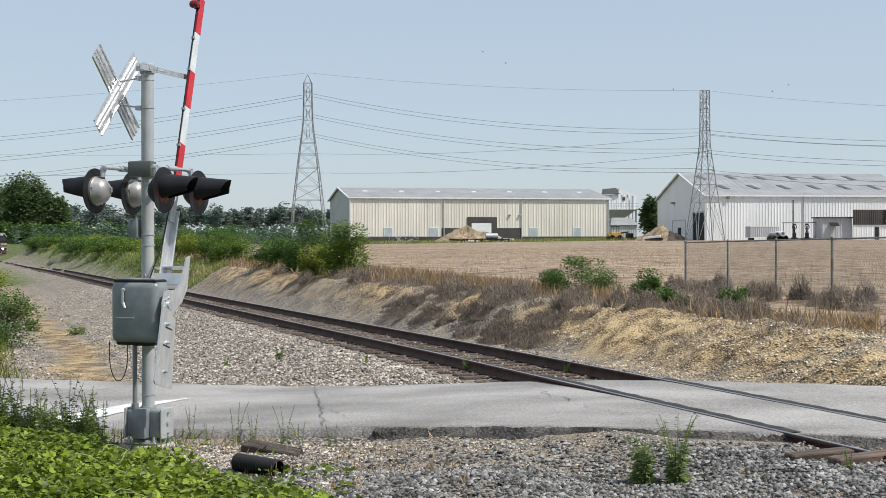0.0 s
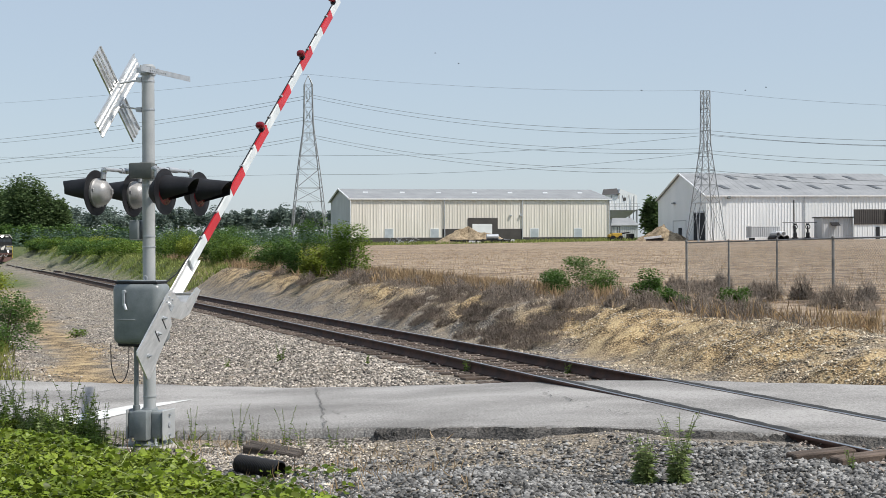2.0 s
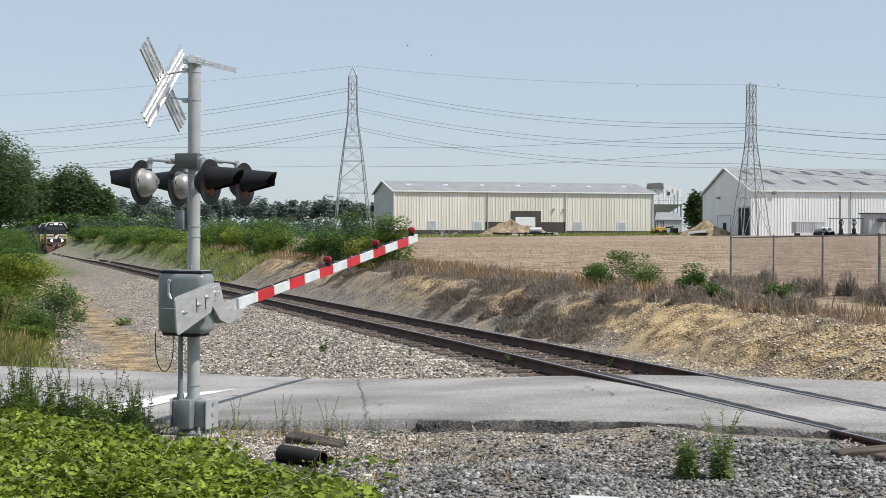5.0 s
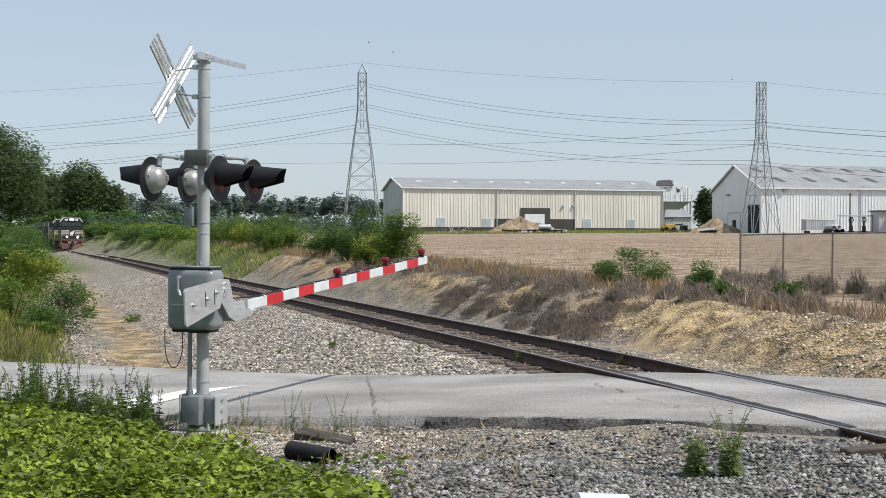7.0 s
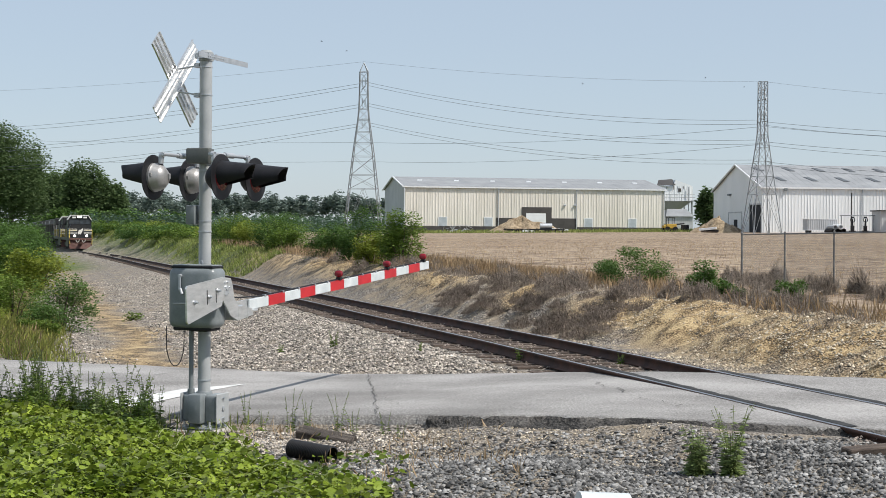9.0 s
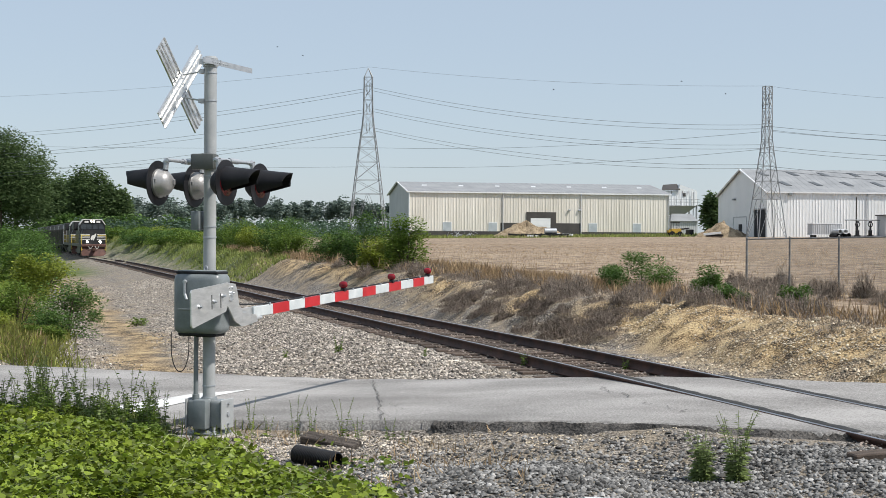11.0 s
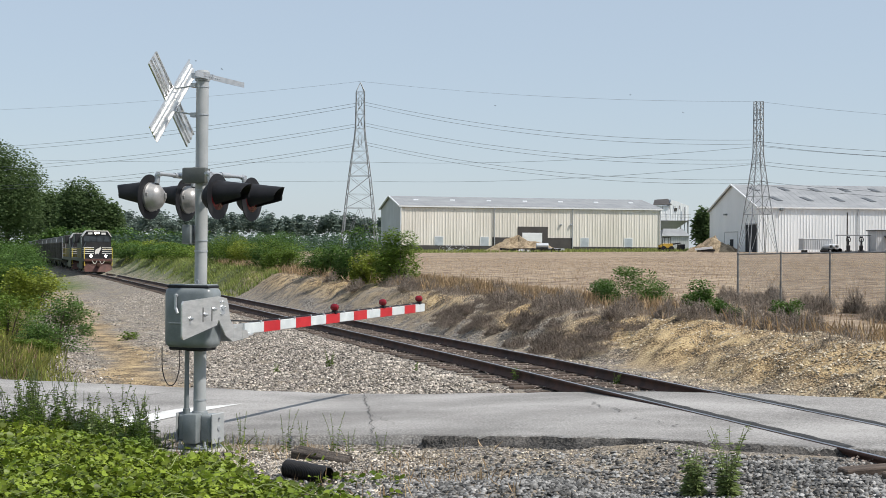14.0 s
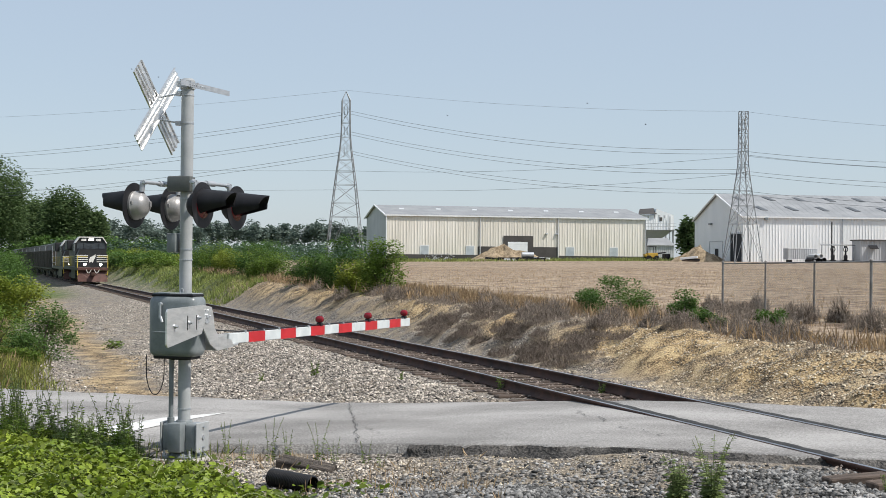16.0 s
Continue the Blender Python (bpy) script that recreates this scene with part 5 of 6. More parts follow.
    part("shop_door", Mesh().box(7.1, -.68, -.2, 7.65, -.62, 1.7), M_DARKIN, ob)
    board = part("name_board", ribbed_wall(9, 2.0, 4.0, .3, .04), M_BAND, ob, "dark brown ribbed board")
    board.matrix_local = pose(4.1, -.7, 0)
    panel = part("sign_panel", Mesh().box(8.4, -.86, 2.2, 12.0, -.8, 3.95), M_BLACK, ob, "black sign panel with white and yellow bars")
    part("sign_bar", Mesh().box(8.6, -.88, 3.35, 11.7, -.855, 3.75), M_DOORW, panel)
    part("sign_bar", Mesh().box(9.4, -.88, 2.85, 11.8, -.855, 3.2), M_DOORW, panel)
    part("sign_bar", Mesh().box(8.6, -.88, 2.95, 9.2, -.855, 3.1), M_YELLOW, panel)
    part("sign_bar", Mesh().box(8.5, -.88, 2.3, 11.9, -.855, 2.6), material("lime_sign_bar", (0.35, 0.42, 0.05), (0.42, 0.5, 0.08), 0.5), panel)
    # scrap frames and rubble
    rng = random.Random(3)
    b = Mesh()
    for k in range(26):
        x0 = rng.uniform(0.0, 4.2)
        b.tube((x0, 219, gx(x0, 219) + rng.uniform(0, 1.2)), (x0 + rng.uniform(-1.4, 1.4), 219.6, gx(x0, 219) + rng.uniform(0, 1.2)), 0.04, 0.04, 4)
    tagged(part("frame_stack", b, M_GALV), "tangle of galvanised pipe frames lying by the warehouse", "pipe frames")
    for k in range(9):
        x0 = rng.uniform(10, 18) if k < 6 else rng.uniform(35, 41)
        y0 = 216 if k < 6 else 200
        ob = part("scrap_beam", Mesh().rbox(-1.2, -.15, 0, 1.2, .15, .3, .02, 1), (M_BLACK, M_TIE, M_DOORW)[k % 3])
        ob.matrix_world = pose(x0, y0 + rng.uniform(-1, 1), gx(x0, y0) + rng.uniform(0.05, 0.5), 0, rng.uniform(-12, 12), rng.uniform(-25, 25))
        tagged(ob, "scrap beam lying on the yard rubble", "scrap", "yard scrap")
    ob = empty("generator", pose(15.6, 215.5, gx(15.6, 215.5), 0, 0, 5), "small silver tank on a dark farm trailer", "tank trailer")
    part("tank", Mesh().tube((-.9, 0, .95), (.9, 0, .95), .42, .42, 14), M_GALV, ob, "", True)
    part("frame", Mesh().box(-2.6, -.5, .35, 2.8, .5, .55).box(-2.6, -.5, -.1, -2.4, -.3, .4).box(2.4, -.5, -.1, 2.6, -.3, .4), M_BLACK, ob)
    for wx in (-1.5, 0, 1.5):
        part("wheel", Mesh().tube((wx, -.65, .3), (wx, -.45, .3), .32, .32, 12), M_BLACK, ob)


long_shed()
white_shed()
tower("pylon", pose(-11.5, 210, 1.8, 0, 0, 8), [(-0.5, 3.15), (6.6, 2.35), (8.6, 2.1), (11.3, 1.75), (13.2, 1.48), (14.9, 1.22), (16.6, 0.95), (18.2, 0.78), (20.3, 0.72), (22.3, 0.68), (23.6, 0.68)], "tall galvanised lattice pylon with a pointed top", 1.35)
tower("pylon", pose(42.2, 190, 2.2, 0, 0, 12), [(-0.5, 2.35), (5.2, 1.62), (7.6, 1.30), (9.6, 1.04), (11.4, 0.80), (13.1, 0.62), (15.2, 0.58), (17.2, 0.56), (19.0, 0.55), (20.1, 0.55)], "galvanised lattice pylon with a flat top")
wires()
fence()
yard()


# ---- train ----
M_LOCO = material("dusty_black_locomotive_paint", (0.010, 0.010, 0.012), (0.028, 0.027, 0.027), 0.5, 0, 1.2, 15, 0.05)
M_LOCOW = material("white_locomotive_stripe", (0.62, 0.60, 0.56), (0.76, 0.74, 0.70), 0.5, 0, 2, 15, 0.05)
M_LOCOR = material("red_brown_grime", (0.065, 0.030, 0.024), (0.125, 0.052, 0.040), 0.7, 0, 2, 15, 0.1)
M_RAILY = material("yellow_handrail_paint", (0.55, 0.42, 0.05), (0.65, 0.50, 0.08), 0.5, 0, 2, 15, 0.05)
M_GLASS = material("dark_cab_glass", (0.03, 0.035, 0.04), (0.06, 0.07, 0.08), 0.12, 0, 2, 15, 0.0)
M_CAR = material("dusty_grey_hopper_paint", (0.055, 0.047, 0.042), (0.13, 0.115, 0.10), 0.7, 0, 0.6, 8, 0.1, objects=0.3)
M_HEAD = glow("lit_headlight", (1.0, 0.80, 0.55), 30)
M_DITCH = glow("lit_ditch_light", (1.0, 0.88, 0.72), 22)


def bogie(b, y, n=3, gap=1.8):
    for k in range(n):
        yy = y + (k - (n - 1) / 2) * gap
        for s in (-1, 1):
            b.tube((s * 0.72, yy, 0.5), (s * 0.86, yy, 0.5), 0.5, 0.5, 14)
    L = (n - 1) * gap / 2 + 0.7
    for s in (-1, 1):
        b.box(s * 0.95 - 0.1, y - L, 0.4, s * 0.95 + 0.1, y + L, 0.85)
    return b


def locomotive():
    """Its space starts on the rails under the nose; the nose looks along -y."""
    e = empty("locomotive", Matrix(), "dusty black diesel locomotive with white nose stripes and lit headlights", "locomotive")
    part("deck", Mesh().rbox(-1.52, 0.5, 1.25, 1.52, 21.6, 1.62, 0.03, 1).box(-1.2, 7.5, 0.35, 1.2, 14.0, 1.3), M_LOCO, e)
    part("truck", bogie(Mesh(), 3.9), M_BLACK, e)
    part("truck", bogie(Mesh(), 17.9), M_BLACK, e)
    nose = [(-1.5, 1.6), (-1.5, 2.75), (-1.25, 3.38), (1.25, 3.38), (1.5, 2.75), (1.5, 1.6)]
    part("nose", Mesh().prism(nose, 0.75, 2.7), M_LOCO, e, "black short hood")
    part("anticlimber", Mesh().rbox(-1.5, 0.12, 1.25, 1.5, 0.8, 1.55, 0.04, 1), M_LOCOR, e, "grimy red-brown footboard")
    cabp = [(-1.55, 1.6), (-1.55, 4.05), (-1.15, 4.62), (1.15, 4.62), (1.55, 4.05), (1.55, 1.6)]
    cab = part("cab", Mesh().prism(cabp, 2.7, 5.0), M_LOCO, e, "black cab")
    for x0, x1 in ((-1.40, -0.78), (-0.72, -0.03), (0.03, 0.72), (0.78, 1.40)):
        part("windscreen", Mesh().box(x0, 2.66, 3.45, x1, 2.72, 4.05), M_GLASS, cab, "dark windscreen pane")
    for s in (-1, 1):
        part("side_window", Mesh().box(s * 1.57 - 0.02, 3.0, 3.2, s * 1.57 + 0.02, 4.4, 3.95), M_GLASS, cab)
    part("roof_edge", Mesh().prism([(-1.62, 4.02), (-1.18, 4.68), (1.18, 4.68), (1.62, 4.02), (1.52, 4.02), (1.12, 4.58), (-1.12, 4.58), (-1.52, 4.02)], 2.55, 5.0), M_LOCOW, cab, "pale roof edge")
    for k in range(4):
        z = 2.10 + 0.21 * k
        for x0, x1 in ((-1.51, -0.42), (0.42, 1.51)):
            part("stripe", Mesh().box(x0, 0.72, z, x1, 0.752, z + 0.075), M_LOCOW, e)
        for s in (-1, 1):
            part("side_stripe", Mesh().box(s * 1.51 - 0.012, 0.9, z, s * 1.51 + 0.012, 2.6, z + 0.075), M_LOCOW, e)
    part("emblem", Mesh().add([(-0.30, 0.735, 2.05), (-0.05, 0.735, 2.15), (0.02, 0.735, 2.0), (0.12, 0.735, 2.2), (0.32, 0.735, 2.65), (0.30, 0.735, 2.9), (0.05, 0.735, 2.7), (-0.22, 0.735, 2.6), (-0.34, 0.735, 2.3)], [tuple(range(9))]), M_LOCOW, e, "plain white emblem")
    part("headlight", Mesh().tube((-0.14, 2.55, 4.40), (-0.14, 2.50, 4.40), 0.12, 0.12, 12).tube((0.14, 2.55, 4.40), (0.14, 2.50, 4.40), 0.12, 0.12, 12), M_HEAD, e, "pair of lit headlights")
    part("light_box", Mesh().rbox(-0.38, 2.52, 4.22, 0.38, 2.9, 4.58, 0.04, 1), M_LOCO, e)
    for s in (-1, 1):
        part("number_board", Mesh().box(s * 0.72 - 0.24, 2.60, 4.24, s * 0.72 + 0.24, 2.70, 4.46), M_LOCOW, e, "blank pale board")
        part("ditch_light", Mesh().tube((s * 0.78, 0.16, 1.86), (s * 0.78, 0.08, 1.86), 0.14, 0.14, 12), M_DITCH, e, "lit ditch light")
        part("ditch_housing", Mesh().tube((s * 0.78, 0.40, 1.86), (s * 0.78, 0.15, 1.86), 0.16, 0.17, 12).box(s * .78 - .05, .2, 1.5, s * .78 + .05, .35, 1.75), M_LOCO, e)
        b = Mesh().pipe([(s * 1.48, 0.2, 0.75), (s * 1.48, 0.2, 2.65), (s * 1.48, 0.9, 2.75)], 0.035, 6).pipe([(s * 1.48, 0.9, 1.6), (s * 1.48, 0.9, 2.75), (s * 1.5, 2.6, 2.75)], 0.03, 6)
        part("handrail", b, M_RAILY, e, "yellow handrail")
        part("step", Mesh().box(s * 1.25 - .25, .2, .45, s * 1.25 + .25, .75, .52).box(s * 1.25 - .25, .3, .85, s * 1.25 + .25, .8, .92), M_RAILY, e)
        pts = [(s * (0.15 + 0.5 * f), 0.08, 1.35 - 0.35 * math.sin(math.pi * f)) for f in np.linspace(0, 1, 9)]
        part("hose", Mesh().pipe(pts, 0.035, 5), M_LOCOW, e, "pale air hose")
    part("front_rail", Mesh().tube((-1.48, 0.2, 2.62), (-0.5, 0.2, 2.62), 0.03, 0.03, 6).tube((0.5, 0.2, 2.62), (1.48, 0.2, 2.62), 0.03, 0.03, 6), M_RAILY, e)
    part("coupler", Mesh().rbox(-0.2, -0.45, 0.70, 0.2, 0.5, 1.05, 0.06, 2), M_RUST, e, "", True)
    b = Mesh().add([(-1.5, 0.45, 1.2), (1.5, 0.45, 1.2), (1.45, 0.05, 0.14), (0, -0.2, 0.14), (-1.45, 0.05, 0.14), (-1.5, 0.6, 1.2), (1.5, 0.6, 1.2), (1.45, 0.3, 0.14), (0, 0.1, 0.14), (-1.45, 0.3, 0.14)],
                   [(0, 4, 3), (0, 3, 1), (1, 3, 2), (5, 8, 9), (5, 6, 8), (6, 7, 8), (2, 3, 8, 7), (3, 4, 9, 8), (0, 5, 9, 4), (1, 2, 7, 6)])
    part("plough", b, M_LOCOR, e, "grimy red-brown pilot plough")
    part("long_hood", Mesh().rbox(-1.0, 5.0, 1.6, 1.0, 21.2, 4.1, 0.1, 2), M_LOCO, e, "black long hood")
    part("radiator", Mesh().rbox(-1.5, 16.8, 3.4, 1.5, 20.6, 4.5, 0.08, 1), M_LOCO, e)
    part("dynamic_brake", Mesh().rbox(-1.2, 6.0, 3.6, 1.2, 8.6, 4.55, 0.08, 1), M_LOCO, e)
    for s in (-1, 1):
        b = Mesh().tube((s * 1.48, 5.1, 2.7), (s * 1.48, 21.2, 2.7), 0.025, 0.025, 5)
        for k in range(9):
            b.tube((s * 1.48, 5.1 + 2 * k, 1.6), (s * 1.48, 5.1 + 2 * k, 2.7), 0.022, 0.022, 5)
        part("walkway_rail", b, M_RAILY, e)
    return e


def hopper_car():
    e = empty("hopper_car", Matrix(), "dusty grey covered hopper wagon coupled in the train", "hopper wagon", "hopper wagons")
    part("body", Mesh().prism([(-1.5, 1.3), (-1.55, 3.6), (-1.1, 4.45), (1.1, 4.45), (1.55, 3.6), (1.5, 1.3)], 0.6, 16.0), M_CAR, e)
    for k in range(16):
        y = 0.9 + k * 0.98
        for s in (-1, 1):
            part("rib", Mesh().box(s * 1.57 - 0.05, y, 1.3, s * 1.57 + 0.05, y + 0.12, 3.6), M_CAR, e)
    part("sill", Mesh().box(-1.55, 0.2, 1.1, 1.55, 16.4, 1.35), M_BLACK, e)
    for y in (5.0, 8.3, 11.6):
        part("chute", Mesh().add([(-1.3, y - 1.4, 1.2), (1.3, y - 1.4, 1.2), (1.3, y + 1.4, 1.2), (-1.3, y + 1.4, 1.2), (-.6, y - .4, .35), (.6, y - .4, .35), (.6, y + .4, .35), (-.6, y + .4, .35)], [(0, 1, 5, 4), (1, 2, 6, 5), (2, 3, 7, 6), (3, 0, 4, 7), (4, 5, 6, 7), (0, 1, 2, 3)]), M_CAR, e)
    part("truck", bogie(Mesh(), 2.2, 2), M_BLACK, e)
    part("truck", bogie(Mesh(), 14.4, 2), M_BLACK, e)
    part("hatch_walk", Mesh().box(-0.5, 0.8, 4.45, 0.5, 15.8, 4.6), M_GALV, e)
    part("coupler", Mesh().rbox(-0.15, -0.3, 0.75, 0.15, 0.7, 1.0, 0.04, 1), M_RUST, e)
    part("ladder", Mesh().box(-1.5, 0.5, 1.2, -1.45, 0.55, 4.2).box(-1.1, .5, 1.2, -1.05, .55, 4.2).box(-1.5, .5, 2, -1.05, .55, 2.05).box(-1.5, .5, 2.8, -1.05, .55, 2.85).box(-1.5, .5, 3.6, -1.05, .55, 3.65), M_GALV, e)
    return e


LOCO = locomotive()
LOCO_B = copy_thing(LOCO, Matrix())
LOCO_B["label"] = "second dusty black diesel locomotive coupled behind the first"
CAR = hopper_car()
TRAIN = [(LOCO, 0.0), (LOCO_B, 22.2)] + [(CAR, 44.4)] + [(copy_thing(CAR, Matrix()), 44.4 + 16.8 * k) for k in range(1, 11)]
TRAIN_HEAD = [(0, 268.0), (3.5, 243.0), (8, 209.5), (12.5, 174.5), (16, 151.0)]


def train_rows(back):
    rows = []
    for t, v in TRAIN_HEAD:
        x, y = track_xy(0, v + back)
        z = float(track_z(v + back))
        bend = float(track_bend(v + back + 10) - track_bend(v + back)) / 10
        rows.append((t, pose(x, y, z, 0, 0, math.degrees(math.atan2(TS, TC) + math.atan(bend)))))
    return rows


# ---- plants ----
def foliage(name, low, high, trans=0.35, island=0.35, rough=0.6):
    return material(name, low, high, rough, 0, 0.8, 6, 0.0, island=island, trans=trans, spec=0.3)


M_LEAF = foliage("bright_bush_leaf", (0.085, 0.15, 0.022), (0.21, 0.29, 0.05))
M_LEAFD = foliage("dark_bush_leaf", (0.055, 0.115, 0.025), (0.13, 0.22, 0.05))
M_LEAFY = foliage("yellow_green_leaf", (0.17, 0.22, 0.025), (0.33, 0.37, 0.07))
M_VINE = foliage("fresh_vine_leaf", (0.08, 0.13, 0.011), (0.26, 0.325, 0.042), 0.35, 0.65, 0.45)
M_WEED = foliage("grey_green_weed_leaf", (0.19, 0.26, 0.09), (0.34, 0.40, 0.17), 0.45, 0.35)
M_TREE = foliage("summer_tree_leaf", (0.07, 0.115, 0.045), (0.125, 0.18, 0.07), 0.4, 0.22, 0.8)
# Distance haze is put into these two leaf colours: paler and bluer.
M_FARTREE = foliage("hazed_far_wood_leaf", (0.13, 0.175, 0.15), (0.185, 0.23, 0.195), 0.35, 0.2, 0.9)
M_PINE = foliage("hazed_young_pine_needle", (0.085, 0.14, 0.10), (0.125, 0.18, 0.125), 0.35, 0.25, 0.9)
M_GRASSG = foliage("green_grass_blade", (0.15, 0.21, 0.045), (0.36, 0.38, 0.13), 0.4, 0.4)
M_GRASSY = foliage("yellow_green_grass_blade", (0.22, 0.25, 0.05), (0.46, 0.45, 0.14), 0.4, 0.4)
M_GRASST = foliage("dry_tan_grass", (0.33, 0.23, 0.13), (0.58, 0.44, 0.28), 0.3, 0.35, 0.8)
M_BRUSH = foliage("dead_grey_brush", (0.22, 0.185, 0.155), (0.46, 0.395, 0.335), 0.3, 0.45, 0.9)
# Dark brush for the bank face; part of the darkness is painted-in shade.
M_BRUSHD = foliage("dark_shaded_bank_brush", (0.14, 0.115, 0.095), (0.33, 0.275, 0.23), 0.2, 0.5, 0.9)
M_BARK = material("rough_bark", (0.06, 0.045, 0.032), (0.16, 0.125, 0.095), 0.95, 0, 3, 20, 0.6, 0.03)
M_STEM = material("green_weed_stem", (0.10, 0.13, 0.04), (0.18, 0.20, 0.08), 0.8, 0, 6, 40, 0.0)

LEAF_V = [(0, 0, 0), (0.42, 0.30, 0.07), (1, 0, -0.04), (0.42, -0.30, 0.07)]
LEAF_F = [(0, 3, 2, 1)]
ROUND_V = [(-0.55, 0, 0.10), (0.0, 0, -0.04), (1.0, 0, -0.16), (-0.75, 0.5, 0.20), (-0.1, 0.92, 0.22), (0.65, 0.6, 0.05), (-0.75, -0.5, 0.20), (-0.1, -0.92, 0.22), (0.65, -0.6, 0.05)]
ROUND_F = [(0, 1, 4, 3), (1, 2, 5, 4), (0, 6, 7, 1), (1, 7, 8, 2)]
BLADE_V = [(-0.5, 0, 0), (0.5, 0, 0), (0.3, 0.10, 0.55), (0.0, 0.30, 1.0), (-0.3, 0.10, 0.55)]
BLADE_F = [(0, 1, 2, 3, 4)]


def clumped(rng, n, clumps, w, d, h, thin=0.55):
    """Leaf places in an uneven crown: clumps of leaves spread over a dome of width w, depth d, height h, at z from 0."""
    k = max(4, clumps)
    a, e = rng.uniform(0, 2 * np.pi, k), rng.uniform(-0.95, 1, k)
    r = rng.uniform(0.55, 1.0, k)
    c = np.stack([r * np.cos(a) * np.sqrt(1 - np.clip(e, -.3, .95) ** 2) * w / 2 * 0.80, r * np.sin(a) * np.sqrt(1 - np.clip(e, -.3, .95) ** 2) * d / 2 * 0.80, h * (0.49 + 0.36 * e * r)], 1)
    c[0] = (0, 0, h * 0.5)
    s = rng.uniform(0.13, 0.27, k)
    i = rng.integers(0, k, n)
    q = rng.normal(0, 1, (n, 3))
    q /= np.linalg.norm(q, axis=1)[:, None]
    q *= (rng.uniform(0.3, 1, n) ** thin)[:, None]
    p = c[i] + q * s[i][:, None] * np.array([w, d, h * 0.9])
    p[:, 2] = np.maximum(p[:, 2], 0.03 * h)
    return p, c


def bush(x, y, w, h, n, leaf, mat, label, seed, d=None, name="bush"):
    rng = np.random.default_rng(seed)
    d = d or w * 0.8
    z = float(ground_z(x, y)) - 0.05
    e = empty(name, pose(x, y, z), label, name, "field edge bushes" if name == "bush" else "")
    p, c = clumped(rng, n, max(7, int(9 + w * 3)), w, d, h)
    low = rng.random(n) < 0.34
    p[low, 2] *= rng.random(int(low.sum()))
    V, F = scatter(LEAF_V, LEAF_F, p, leaf * rng.uniform(0.6, 1.3, n), 0.7, rng)
    part("foliage", (V, F), mat, e)
    b = Mesh()
    for k in range(min(8, len(c))):
        q = Vector(c[k])
        b.tube((q.x * 0.1, q.y * 0.1, -0.1), (q.x * 0.55, q.y * 0.55, q.z * 0.55), 0.012 * h + 0.006, 0.008 * h + 0.004, 5).tube((q.x * 0.55, q.y * 0.55, q.z * 0.55), q, 0.008 * h + 0.004, 0.004, 5)
    part("branch", b, M_BARK, e)
    return e


def tree(x, y, z, w, h, n, leaf, mat, label, seed):
    rng = np.random.default_rng(seed)
    e = empty("tree", pose(x, y, z), label, "tree", "trees by the track")
    p, c = clumped(rng, n, 90, w, w * 0.9, h * 0.93, 0.35)
    p[:, 2] += 0.07 * h
    part("crown", scatter(LEAF_V, LEAF_F, p, leaf * rng.uniform(0.6, 1.4, n), 0.8, rng), mat, e)
    b = Mesh().tube((0, 0, -0.5), (0.1, 0, h * 0.3), 0.035 * h, 0.025 * h, 10).tube((0.1, 0, h * 0.3), (0, 0.1, h * 0.7), 0.025 * h, 0.008 * h, 8)
    for k in range(14):
        q = Vector(c[k % len(c)])
        b.tube((0.05, 0, h * (0.2 + 0.03 * k)), (q.x * 0.55, q.y * 0.55, q.z * 0.8 + 0.07 * h), 0.008 * h, 0.002 * h, 6)
    part("trunk", b, M_BARK, e)
    return e


def stuff(name, V, F, mat, label, category):
    return tagged(part(name, (V, F), mat), label, category, kind="stuff")


def blades(name, x, y, lo, hi, wide, mat, label, seed, tilt=0.35):
    rng = np.random.default_rng(seed)
    n = len(x)
    h = rng.uniform(lo, hi, n)
    size = np.stack([np.full(n, wide) * rng.uniform(0.7, 1.4, n), h, h], 1)
    V, F = scatter(BLADE_V, BLADE_F, np.stack([x, y, ground_z(x, y) - 0.02], 1), size, tilt, rng)
    return stuff(name, V, F, mat, label, "grass")


def weed(x, y, h, seed, label, stems=7, leaf=0.05, name="weed", spikes=4, mat=None, wide=0.24):
    rng = random.Random(seed)
    nr = np.random.default_rng(seed)
    e = empty(name, pose(x, y, float(ground_z(x, y)) - 0.02), label, "weed", "verge weeds")
    P, S = [], []
    for k in range(stems):
        a, lean = rng.uniform(0, 6.28), rng.uniform(0.03, 0.32)
        top = h * (rng.uniform(0.85, 1.0) if k < spikes else rng.uniform(0.4, 0.75))
        pts = [Vector((0.03 * math.cos(a) + lean * top * f * f * math.cos(a), 0.03 * math.sin(a) + lean * top * f * f * math.sin(a), top * f)) for f in (0, .25, .5, .75, 1)]
        part("stem", Mesh().pipe(pts, 0.0032, 4), M_STEM, e)
        for j in range(int(95 * top)):
            f = rng.uniform(0.05, 0.98) ** 1.3
            i = min(3, int(f * 4))
            q = pts[i].lerp(pts[i + 1], f * 4 - i)
            P.append(tuple(q))
            S.append(leaf * rng.uniform(0.5, 1.2) * (1.1 - 0.75 * f))
    part("foliage", scatter([(0, 0, 0), (0.45, wide, 0.16), (1.1, 0, 0.05), (0.45, -wide, 0.16)], LEAF_F, np.array(P), np.array(S) * 1.25, 0.75, nr), mat or M_LEAF, e)
    return e


